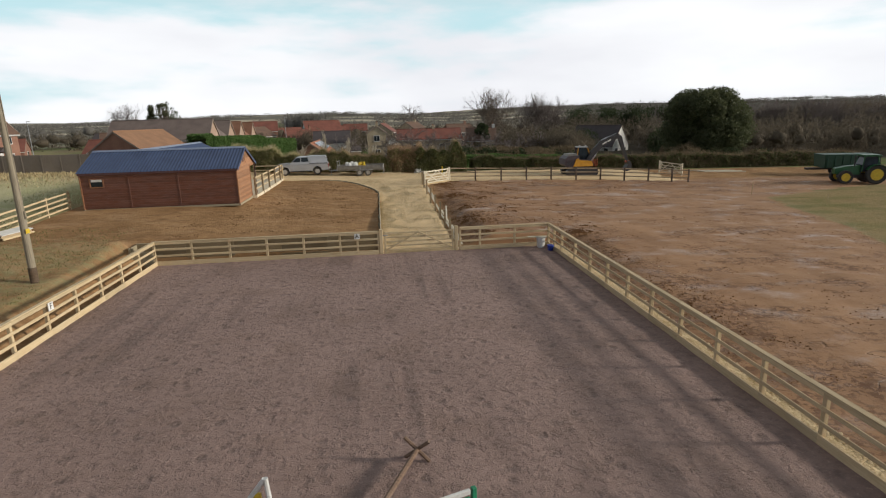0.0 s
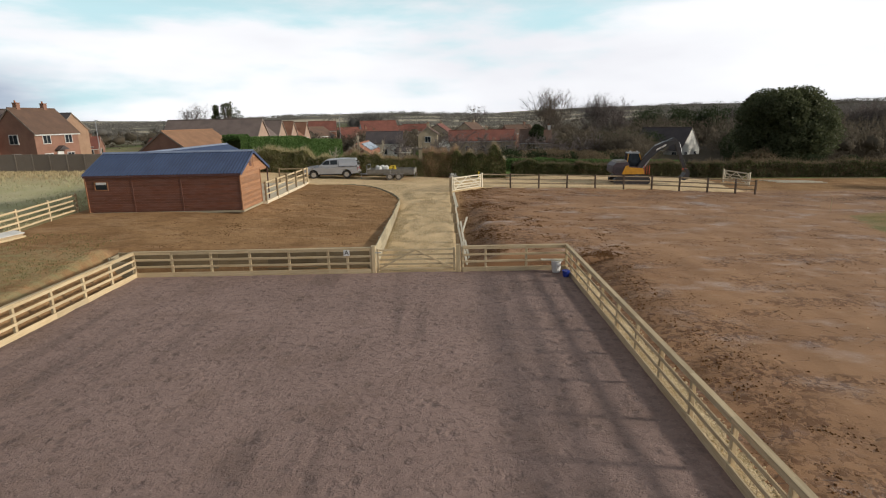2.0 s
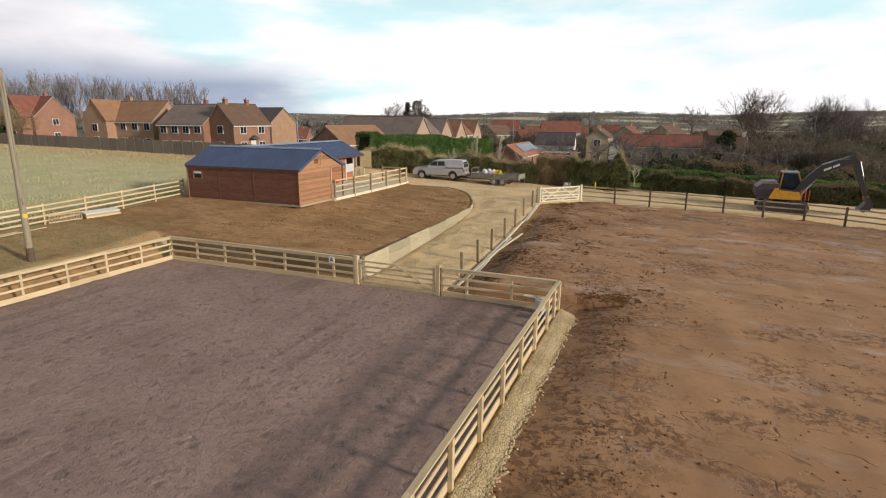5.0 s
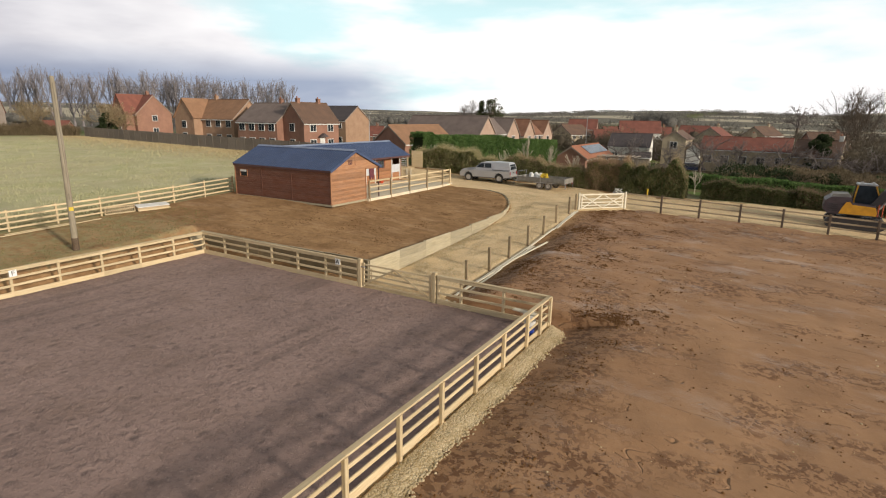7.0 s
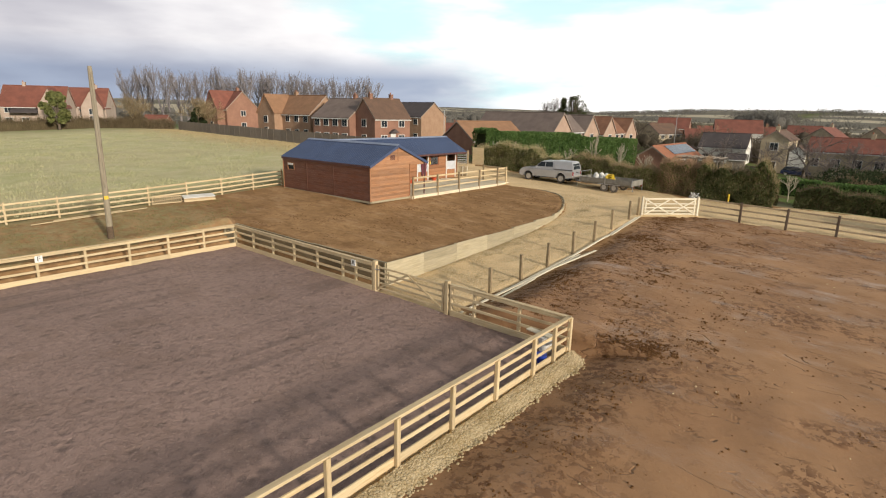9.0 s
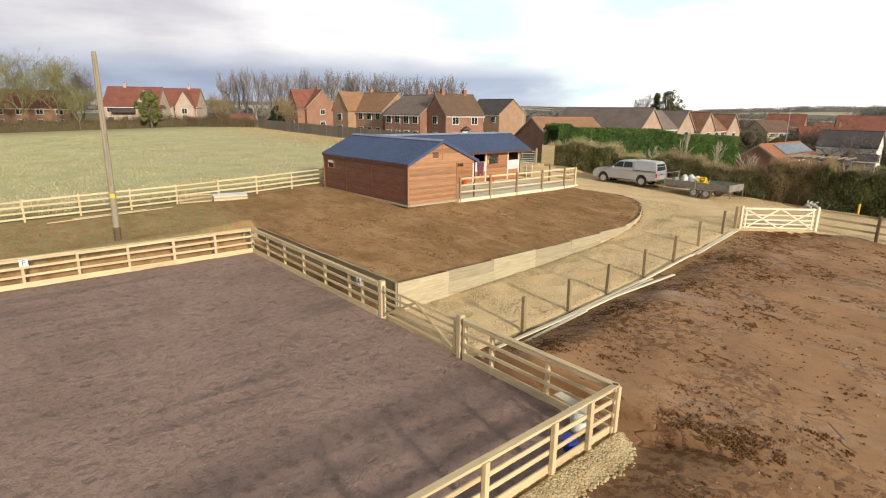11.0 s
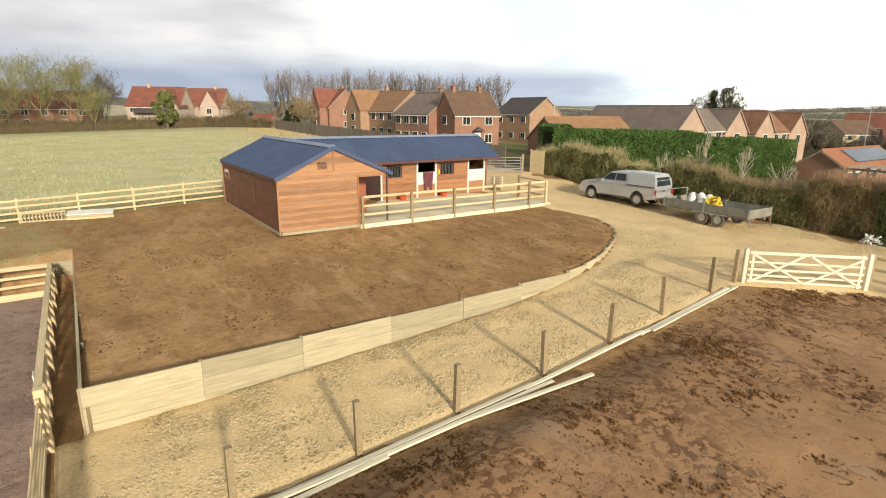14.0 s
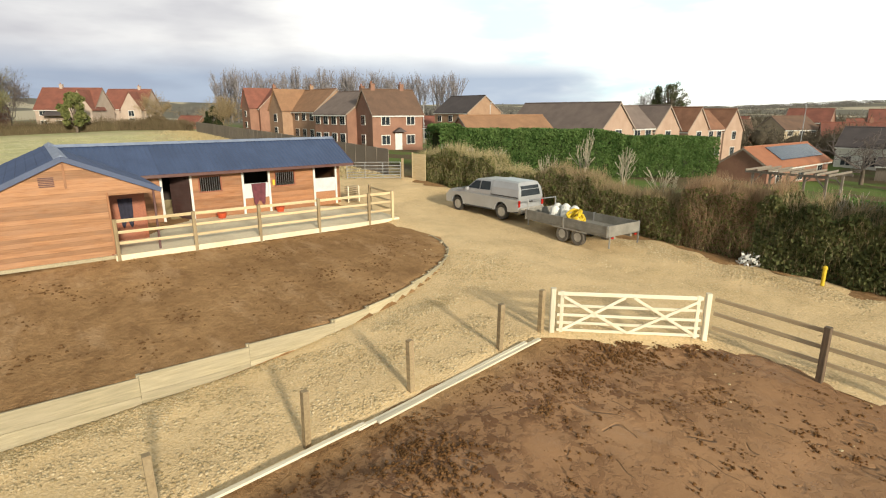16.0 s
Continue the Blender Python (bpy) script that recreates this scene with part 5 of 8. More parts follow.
# corner trims and vertical cover strips
for x, y in ((HX0 - 0.02, HY0 - 0.02), (HX1 + 0.02, HY0 - 0.02), (HX1 + 0.02, HY1 + 0.02), (FRONT_X + 0.03, END_Y + 0.03)):
    piece("corner_trim", board_mesh(2.2, 0.07, 0.07, M["clad"]), stable, pose(x, y, BASE + 1.1, 0, -90, 0))
for x in (-15.3, -12.35):
    piece("cover_strip", board_mesh(2.15, 0.07, 0.02, M["clad_south"]), stable, span((x, HY0 - 0.035, BASE + 0.05), (x, HY0 - 0.035, EAVE - 0.05), (0, -1, 0)))
piece("cover_strip", board_mesh(0.8, 0.07, 0.02, M["clad"]), stable, span((HX1 + 0.035, RY, 4.35), (HX1 + 0.035, RY, 5.1), (1, 0, 0)))
# pale footing
bm = bmesh.new()
box(bm, ((HX0 + HX1) / 2, HY0 - 0.0, BASE - 0.05), (HX1 - HX0 + 0.12, 0.1, 0.12))
box(bm, (HX1 + 0.0, (HY0 + HY1) / 2, BASE - 0.05), (0.12, HY1 - HY0, 0.12))
world_part("footing", bm, M["sleeper"], stable, "pale timber footing strip")


def bar_window(y0, y1, z0, z1, x):
    w = bmesh.new()
    for a, b in (((y0 - 0.04, z0 - 0.03), (y1 + 0.04, z0 + 0.03)), ((y0 - 0.04, z1 - 0.03), (y1 + 0.04, z1 + 0.03)), ((y0 - 0.04, z0), (y0 + 0.02, z1)), ((y1 - 0.02, z0), (y1 + 0.04, z1))):
        box(w, (x + 0.02, (a[0] + b[0]) / 2, (a[1] + b[1]) / 2), (0.06, b[0] - a[0], b[1] - a[1]))
    fr = world_part("window_frame", w, M["clad_red"], stable)
    for k in range(9):
        w = bmesh.new()
        yy = y0 + 0.08 + (y1 - y0 - 0.16) * k / 8
        tube(w, (x + 0.01, yy, z0), (x + 0.01, yy, z1), 0.012, n=6)
        ob = part("bar", w, M["galv"], fr)
    return fr


for a, b in windows:
    bar_window(a, b, 3.15, 3.85, FRONT_X)
# stable doors: lower leaves in place, white jambs
for i, (a, b) in enumerate(stall_doors):
    for y in (a - 0.04, b + 0.04):
        piece("door_jamb", board_mesh(2.2, 0.1, 0.06, M["white_paint"]), stable, span((FRONT_X + 0.045, y, BASE), (FRONT_X + 0.045, y, BASE + 2.2), (1, 0, 0)))
    if i == 0:
        w = bmesh.new()
        box(w, (-(b - a) / 2, 0, 0), (b - a - 0.04, 0.05, 2.05))
        for zz in (-0.8, 0.75):
            box(w, (-(b - a) / 2, 0.035, zz), (b - a - 0.1, 0.025, 0.12))
        leaf = part("stable_door", w, M["door_maroon"], stable, "full-height dark maroon door swung open inwards")
        leaf.matrix_basis = stable.matrix_basis.inverted() @ pose(FRONT_X - 0.03, b - 0.03, 2.93, 0, 0, 32)
        w = bmesh.new()
        nx = 14
        rows = [[(FRONT_X - 0.35 - 2.6 * u / nx, a + (b - a) * q, BASE + 0.06 + 0.55 * (u / nx) ** 1.5 + 0.06 * math.sin(q * 9 + u)) for u in range(nx + 1)] for q in (-0.6, -0.2, 0.2, 0.6, 1.0, 1.3)]
        grid = [[w.verts.new(p) for p in row] for row in rows]
        for p, q in zip(grid, grid[1:]):
            for u in range(nx):
                w.faces.new((p[u], p[u + 1], q[u + 1], q[u]))
        world_part("bedding", w, M["straw_blade"], stable, "pale straw bedding banked up inside the stall")
        continue
    w = bmesh.new()
    box(w, (FRONT_X + 0.0, (a + b) / 2, 2.3), (0.05, b - a - 0.02, 0.72))
    d = world_part("stable_door", w, M["clad"], stable, "lower stable door shut, red-brown below")
    w = bmesh.new()
    box(w, (FRONT_X + 0.0, (a + b) / 2, 3.02), (0.06, b - a - 0.02, 0.7))
    part("kick_panel", w, M["pale_panel"], d, "pale grey upper panel of the half door")
# window in the south wall
w = bmesh.new()
for c, s in (((-17.18, 3.25), (0.84, 0.06)), ((-17.18, 3.75), (0.84, 0.06)), ((-17.57, 3.5), (0.06, 0.5)), ((-16.79, 3.5), (0.06, 0.5))):
    box(w, (c[0], HY0 - 0.02, c[1]), (s[0], 0.07, s[1]))
hut_window = world_part("window_frame", w, M["clad"], stable)
w = bmesh.new()
box(w, (-17.18, HY0 + 0.03, 3.5), (0.76, 0.012, 0.48))
part("pane", w, M["glass"], hut_window, "dark window pane")
w = bmesh.new()
box(w, (-17.15, HY0 - 0.075, 3.66), (0.62, 0.015, 0.14), Matrix.Translation((0, 0, 0)))
part("top_flap", w, M["white_paint"], hut_window, "white top-hung flap standing ajar")
# louvred vent in the gable
w = bmesh.new()
for k in range(6):
    box(w, (HX1 + 0.03, 37.83, 4.42 + k * 0.055), (0.03, 0.42, 0.035))
world_part("gable_vent", w, M["clad_edge"], stable, "slatted timber vent in the gable")


# ---- yard fence, posts of brown timber ----
yard_pts = [(-8.5, y, BASE + 0.02) for y in (39.5, 42.03, 44.45, 46.98, 49.42, 50.66)]
yf = thing("yard_fence", "three-rail timber yard fence with brown posts on a pale slab", "fence", yard_pts[0])
post_row(yf, yard_pts[:-1], 1.3, 0.12, M["post"])
post_row(yf, yard_pts[-1:], 1.3, 0.12, M["fence"])
rail_run(yf, yard_pts, (1.2,), (0.11, 0.045), M["fence"], side=(-0.08, 0))
rail_run(yf, yard_pts, (0.42, 0.8), (0.1, 0.035), M["fence"], side=(-0.08, 0))
back_pts = [(-8.5, 50.66, BASE + 0.02), (-11.0, 50.9, BASE + 0.02)]
yr = thing("yard_fence", "short return of pale rail fence at the yard entrance", "fence", back_pts[1])
post_row(yr, back_pts[1:], 1.3, 0.12, M["post"])
rail_run(yr, back_pts, (0.42, 0.8, 1.2), (0.1, 0.035), M["fence"])

# ---- drive posts with no rails yet ----
line = [(4.17, 30.79), (4.15, 33.2), (4.11, 35.6), (4.08, 38.29), (3.99, 40.89), (3.94, 43.3), (3.92, 45.9), (3.9, 47.35)]
for x, y in line:
    z = ground_z(x - 0.3, y)
    bm = bmesh.new()
    v = prism(bm, [(-0.06, -0.06), (0.06, -0.06), (0.06, 0.06), (-0.06, 0.06)], "z", -0.3, 1.2)
    p = single("drive_post", bm, M["post"], "square brown timber post standing beside the drive", "fence post", group="drive posts")
    p.matrix_basis = pose(x, y, z, random.uniform(-1.2, 1.2), random.uniform(-1.2, 1.2), random.uniform(-6, 6))
# long pale rails lying along the posts
for a, b in (((4.35, 28.6), (4.42, 33.2)), ((4.55, 28.9), (4.5, 33.4)), ((4.75, 28.7), (4.62, 33.6)), ((4.42, 33.1), (4.3, 37.7)), ((4.55, 33.3), (4.5, 38.2)), ((4.35, 37.4), (4.25, 42.0)), ((4.52, 35.4), (4.95, 39.1)), ((4.3, 41.8), (4.12, 46.6)), ((4.4, 42.2), (4.2, 47.0))):
    za, zb = ground_z(*a) + 0.07, ground_z(*b) + 0.07
    rail = new("loose_rail", board_mesh(math.dist(a, b), 0.11, 0.05, M["white_gate"]))
    rail.matrix_basis = span((a[0], a[1], za), (b[0], b[1], zb))
    tagged(rail, "long pale new fence rail lying on the soil by the posts", "timber rail", group="loose rails")


# ---- pale five-bar gate and roadside fence ----


def bar_gate(a, b, label):
    a, b = Vector(a), Vector(b)
    g = thing("field_gate", label, "gate", a)
    d = (b - a).normalized()
    n = d.cross(Vector((0, 0, 1)))
    for e in (a, b):
        piece("gate_post", board_mesh(1.6, 0.13, 0.13, M["white_gate"], 0.02), g, pose(e.x, e.y, e.z + 0.46, 0, -90, math.degrees(math.atan2(d.y, d.x))))
    p, q = a + d * 0.12, b - d * 0.12
    for h in (0.14, 0.34, 0.55, 0.8, 1.12):
        piece("bar", board_mesh((q - p).length, 0.075 if h < 1 else 0.1, 0.035, M["white_gate"]), g, span(p + Vector((0, 0, h)), q + Vector((0, 0, h)), n))
    for s in (0.03, 0.97):
        c = p.lerp(q, s)
        piece("stile", board_mesh(1.12, 0.09, 0.05, M["white_gate"]), g, span(c + Vector((0, 0, 0.08)), c + Vector((0, 0, 1.18)), n))
    for s0, z0, s1, z1 in ((0.04, 1.06, 0.5, 0.14), (0.04, 0.16, 0.47, 1.08), (0.53, 1.08, 0.96, 0.16), (0.5, 0.14, 0.96, 1.02)):
        u, w = p.lerp(q, s0) + Vector((0, 0, z0)) + n * 0.04, p.lerp(q, s1) + Vector((0, 0, z1)) + n * 0.04
        piece("brace", board_mesh((w - u).length, 0.075, 0.025, M["white_gate"]), g, span(u, w, n))
    return g


bar_gate((4.08, 47.57, 1.2), (6.68, 50.27, 1.2), "closed cream-white timber five-bar gate with crossed braces")
road_pts = [(6.8, 50.28), (9.17, 50.43), (11.66, 50.52), (14.14, 50.63), (16.6, 50.68), (19.1, 50.72), (21.56, 50.72), (23.8, 50.3), (26.0, 49.8), (28.13, 49.3), (29.6, 48.9)]
road_pts = [(x, y, ground_z(x, y)) for x, y in road_pts]
rf = thing("roadside_fence", "three-rail fence with dark creosoted posts between field and track", "fence", road_pts[0])
post_row(rf, road_pts[1:], 1.25, 0.13, M["dark_post"])
rail_run(rf, road_pts, (0.4, 0.75, 1.12), (0.1, 0.036), M["old_rail"], side=(0, 0.085))

# ---- field fence on the west ----
west_line = [(-19.2, y, ground_z(-19.2, y)) for y in np.arange(36.4, -6, -2.4)]
wf = thing("field_fence", "long pale three-rail fence between the soil and the grass field", "fence", west_line[0])
post_row(wf, west_line, 1.2, 0.1, M["fence"])
rail_run(wf, west_line, (0.2, 0.5, 0.79, 1.08), (0.1, 0.04), M["fence"], side=(0.06, 0))

# ---- hedges, trees and woods ----


def leaf_arrays(centres, size, rng, stretch=1.0, lean=None):
    """One small quad per centre, turned at random."""
    n = len(centres)
    u = rng.normal(size=(n, 3))
    if lean is not None:
        u = u * (1 - lean[3]) + np.array(lean[:3]) * lean[3] * 2.2
    u /= np.linalg.norm(u, axis=1)[:, None]
    w = np.cross(u, rng.normal(size=(n, 3)))
    w /= np.linalg.norm(w, axis=1)[:, None]
    s = size * rng.uniform(0.55, 1.35, n)[:, None]
    a, b = u * s * stretch / 2, w * s / 2
    v = np.stack([centres - a, centres + b * 0.9, centres + a, centres - b * 0.9], 1)
    return v.reshape(-1, 3), np.arange(4 * n, dtype=np.int32).reshape(-1, 4)


def segment_arrays(segs, sides=4):
    """Tapered prisms for a list of (p, q, r0, r1)."""
    p = np.array([s[0] for s in segs], dtype=float)
    q = np.array([s[1] for s in segs], dtype=float)
    r0 = np.array([s[2] for s in segs])[:, None]
    r1 = np.array([s[3] for s in segs])[:, None]
    d = q - p
    d /= np.linalg.norm(d, axis=1)[:, None] + 1e-9
    ref = np.where(np.abs(d[:, 2:3]) > 0.9, np.array([[1.0, 0, 0]]), np.array([[0, 0, 1.0]]))
    u = np.cross(d, ref)
    u /= np.linalg.norm(u, axis=1)[:, None]
    w = np.cross(d, u)
    rings = []
    for k in range(sides):
        c, s = math.cos(k * math.tau / sides), math.sin(k * math.tau / sides)
        rings.append(p + (u * c + w * s) * r0)
    for k in range(sides):
        c, s = math.cos(k * math.tau / sides), math.sin(k * math.tau / sides)
        rings.append(q + (u * c + w * s) * r1)
    v = np.stack(rings, 1).reshape(-1, 3)
    base = np.arange(len(segs))[:, None, None] * (2 * sides)
    f = np.array([(k, (k + 1) % sides, sides + (k + 1) % sides, sides + k) for k in range(sides)])
    return v, (base + f[None]).reshape(-1, 4)


def as_part(ob, parent, label=""):
    ob.parent = parent
    return tagged(ob, label)


def hedge(label, a, b, width, height, leaf, twig, leaf_n, twig_n, leaf_size, seed, uneven=0.38, category="hedge"):
    """A hedge from a to b: thicket core coloured dark for inner shade, twigs and leaves over an uneven outline."""
    rng = np.random.default_rng(seed)
    a, b = np.array(a, dtype=float), np.array(b, dtype=float)
    d = b - a
    length = np.linalg.norm(d)
    d /= length
    nrm = np.array([-d[1], d[0]])
    h = thing("hedge", label, category, (a[0], a[1], ground_z(*a)), group="")

    def top(s):
        return height * (1 + uneven * np.array([noise.noise((q / 2.3, seed * 1.7, 0.0)) + 0.5 * noise.noise((q / 0.8, seed * 1.7, 4.0)) for q in np.atleast_1d(s)]))

    def bulge(s, z):
        return 1 + 0.25 * np.array([noise.noise((p / 1.1, q / 0.9, seed * 2.1)) for p, q in zip(s, z)])
    # thicket: solid core, its dark colour stands in for shade inside the hedge
    ns = max(4, int(length / 0.6))
    ss = np.linspace(0.4, length - 0.4, ns)
    tp = top(ss)
    prof = [(-0.42, 0.0), (-0.42, 0.55), (-0.3, 0.86), (0.3, 0.86), (0.42, 0.55), (0.42, 0.0)]
    verts, faces = [], []
    for i, s in enumerate(ss):
        c = a + d * s
        for k, (o, f) in enumerate(prof):
            p = c + nrm * o * width * (1 + 0.2 * noise.noise((s, k, seed)))
            verts.append((p[0] - h.location.x, p[1] - h.location.y, ground_z(*c) + f * tp[i] - h.location.z))
    for i in range(ns - 1):
        for k in range(5):
            j = i * 6 + k
            faces.append((j, j + 1, j + 7, j + 6))
    faces += [(0, 1, 4, 5), (1, 2, 3, 4), (6 * ns - 6, 6 * ns - 1, 6 * ns - 2, 6 * ns - 5), (6 * ns - 5, 6 * ns - 2, 6 * ns - 3, 6 * ns - 4)]
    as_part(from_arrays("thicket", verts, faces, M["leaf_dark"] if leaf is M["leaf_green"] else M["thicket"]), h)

    def shell(n, inner):
        s = rng.uniform(0, length, n)
        f = rng.uniform(0, 1, n) ** 0.8
        side = rng.uniform(-1, 1, n)
        t = top(s)
        edge = np.where(rng.uniform(0, 1, n) < 0.72, np.sign(side), side)
        o = edge * width / 2 * (1 - 0.25 * np.clip(f - 0.7, 0, 1)) * rng.uniform(inner, 1.08, n)
        z = np.where(np.abs(edge) < 1, 0.86 + 0.14 * f, f) * t
        k = bulge(s, z)
        c = a[None] + d[None] * s[:, None] + nrm[None] * (o * k)[:, None]
        gz = ground(a[0] + d[0] * s, a[1] + d[1] * s)
        return np.stack([c[:, 0] - h.location.x, c[:, 1] - h.location.y, gz + z - h.location.z], 1)
    if twig_n:
        c = shell(twig_n, 0.75)
        v, f = leaf_arrays(c, leaf_size * 0.8, rng, 6.0, lean=(0, 0, 1, 0.66))
        v.reshape(-1, 4, 3)[:, 1] = c + (v.reshape(-1, 4, 3)[:, 1] - c) * 0.16
        v.reshape(-1, 4, 3)[:, 3] = c + (v.reshape(-1, 4, 3)[:, 3] - c) * 0.16
        as_part(from_arrays("twig_mass", v, f, twig), h)["kind"] = "stuff"
    if twig_n:
        n = twig_n // 9
        s = rng.uniform(0, length, n)
        t = top(s)
        o = rng.uniform(-0.45, 0.45, n) * width
        c = np.stack([a[0] + d[0] * s + nrm[0] * o - h.location.x, a[1] + d[1] * s + nrm[1] * o - h.location.y, ground(a[0] + d[0] * s, a[1] + d[1] * s) + t * rng.uniform(0.85, 1.14, n) - h.location.z], 1)
        v, f = leaf_arrays(c, leaf_size * 0.9, rng, 7.0, lean=(0, 0, 1, 0.7))
        q = v.reshape(-1, 4, 3)
        q[:, 1] = c + (q[:, 1] - c) * 0.17
        q[:, 3] = c + (q[:, 3] - c) * 0.17
        as_part(from_arrays("stem_spray", v, f, twig), h)["kind"] = "stuff"
    if leaf_n and leaf is not None:
        v, f = leaf_arrays(shell(leaf_n, 0.85), leaf_size, rng, 1.5)
        as_part(from_arrays("foliage", v, f, leaf), h)
    return h


def grow(rng, p, d, length, r, level, segs, spread, up, kids=3):
    """Recursive limbs; thin ends stay as fine twigs."""
    steps = 3 if level > 1 else 2
    for k in range(steps):
        d = d + rng.normal(size=3) * 0.14 + np.array([0, 0, up])
        d /= np.linalg.norm(d)
        q = p + d * length / steps
        segs.append((p, q, r * (1 - 0.28 * k / steps), r * (1 - 0.28 * (k + 1) / steps)))
        p = q
        if level > 0 and k < steps - 1:
            e = d + rng.normal(size=3) * spread
            e /= np.linalg.norm(e)
            grow(rng, p, e, length * rng.uniform(0.5, 0.7), r * 0.45, level - 1, segs, spread, up, kids)
    if level > 0:
        for _ in range(kids):
            e = d + rng.normal(size=3) * spread
            e /= np.linalg.norm(e)
            grow(rng, p, e, length * rng.uniform(0.55, 0.8), r * 0.6, level - 1, segs, spread, up, kids)


def bare_tree(at, height, seed, label, spread=0.55, up=0.08, levels=4, bark=None, twig=None, trunk=0.26, group="", thick=1.0, fine=0, width=None):
    rng = np.random.default_rng(seed)
    z = ground_z(*at)
    t = thing("bare_tree", label, "tree", (at[0], at[1], z), group=group)
    segs = []
    first = height * trunk
    r = height * 0.018 * thick
    p, d = np.zeros(3), np.array([0, 0, 1.0])
    for k in range(3):
        q = p + np.array([rng.normal() * 0.03, rng.normal() * 0.03, 1]) * first / 3
        segs.append((p, q, r * (1.25 - 0.1 * k), r * (1.15 - 0.1 * k)))
        p = q
    v, f = segment_arrays(segs, 8)
    as_part(from_arrays("trunk", v, f, bark or M["bark"]), t)
    segs = []
    for k in range(4):
        ang = k * 1.57 + rng.uniform(-0.5, 0.5)
        e = np.array([math.cos(ang) * spread, math.sin(ang) * spread, 0.9])
        e /= np.linalg.norm(e)
        grow(rng, p, e, height * 0.34 * rng.uniform(0.85, 1.15), r * 0.6, levels - 1, segs, spread, up)
    top = max(s[1][2] for s in segs)
    k = height / top
    segs = [(s[0] * np.array([1, 1, k]), s[1] * np.array([1, 1, k]), max(s[2], 0.012 * thick), max(s[3], 0.010 * thick)) for s in segs]
    segs = [(np.where(s[0][2] < p[2], p, s[0]), s[1], s[2], s[3]) for s in segs]
    lean_x, lean_y = (np.mean([s[1][k] for s in segs]) for k in (0, 1))
    mid = np.mean([s[1][2] for s in segs])
    shear = np.array([[1, 0, -lean_x / mid], [0, 1, -lean_y / mid], [0, 0, 1]])
    segs = [(shear @ s[0], shear @ s[1], s[2], s[3]) for s in segs]
    if width:
        reach = np.percentile([math.hypot(s[1][0], s[1][1]) for s in segs], 96)
        squeeze = np.array([width / 2 / reach, width / 2 / reach, 1])
        segs = [(s[0] * squeeze, s[1] * squeeze, s[2], s[3]) for s in segs]
    v, f = segment_arrays(segs, 3)
    as_part(from_arrays("crown", v, f, twig or M["twig_grey"]), t, "bare winter branches")
    if fine:
        thin = sorted(segs, key=lambda s: s[3])[:max(4, len(segs) * 2 // 3)]
        ends = np.array([s[1] for s in thin])
        c = ends[rng.integers(0, len(ends), fine)] + rng.normal(size=(fine, 3)) * height * 0.025
        v, f = leaf_arrays(c, height * 0.006, rng, 11.0, lean=(0, 0, 1, 0.45))
        as_part(from_arrays("twig_mass", v, f, twig or M["twig_grey"]), t)["kind"] = "stuff"
    return t


def evergreen(at, height, width, seed, leaf, label, n=26000, size=0.34, category="tree", lumps_n=60, lean=0.75, clump=1.0):
    """Broad evergreen: trunk, limbs and a crown of leaf clumps over an uneven outline."""
    rng = np.random.default_rng(seed)
    t = thing("evergreen_tree", label, category, (at[0], at[1], ground_z(*at)))
    segs = [(np.zeros(3), np.array([0, 0, height * 0.3]), height * 0.035, height * 0.03)]
    clumps = []
    for _ in range(lumps_n):
        ang, f = rng.uniform(0, math.tau), rng.uniform(0.1, 1)
        rr = width / 2 * math.sin(math.pi * (0.18 + 0.72 * f)) ** lean * rng.uniform(0.35, 1.02)
        c = np.array([math.cos(ang) * rr, math.sin(ang) * rr, height * (0.12 + 0.78 * f)])
        clumps.append((c, width * clump * rng.uniform(0.1, 0.19)))
        segs.append((np.array([0, 0, height * 0.25 * min(1, f + 0.3)]), c, height * 0.012, height * 0.003))
    v, fc = segment_arrays(segs, 5)
    as_part(from_arrays("trunk", v, fc, M["bark"]), t)
    pts = []
    each = n // lumps_n
    for c, r in clumps:
        q = rng.normal(size=(each, 3))
        q /= np.linalg.norm(q, axis=1)[:, None]
        pts.append(c + q * r * (rng.uniform(0.3, 1, each) ** 0.4)[:, None] * np.array([1, 1, 0.85]))
    v, fc = leaf_arrays(np.concatenate(pts), size, rng, 1.4)
    as_part(from_arrays("crown", v, fc, leaf), t)
    return t


def conifer(at, height, seed, label):
    rng = np.random.default_rng(seed)
    t = thing("conifer_tree", label, "tree", (at[0], at[1], ground_z(*at)))
    segs = [(np.zeros(3), np.array([0, 0, height]), height * 0.02, height * 0.004)]
    pts = []
    for k in range(95):
        f = 0.22 + 0.77 * rng.uniform(0, 1) ** 0.9
        ang = rng.uniform(0, math.tau)
        ln = (0.3 + height * 0.24 * (1 - f)) * rng.uniform(0.45, 1.15)
        p = np.array([0, 0, height * f])
        q = p + np.array([math.cos(ang) * ln, math.sin(ang) * ln, 0.1 * ln])
        segs.append((p, q, 0.06, 0.02))
        s = rng.uniform(0.2, 1, 40)[:, None]
        pts.append(p + (q - p) * s + rng.normal(size=(40, 3)) * 0.22)
    v, f = segment_arrays(segs, 4)
    as_part(from_arrays("trunk", v, f, M["bark"]), t)
    v, f = leaf_arrays(np.concatenate(pts), 0.17, rng, 3.0)
    as_part(from_arrays("crown", v, f, M["leaf_oak"]), t)
    return t


BALL = [(math.cos(k * math.tau / 9) * math.cos(e), math.sin(k * math.tau / 9) * math.cos(e), math.sin(e)) for e in (-1.2, -0.6, 0.0, 0.55, 1.0, 1.4) for k in range(9)]
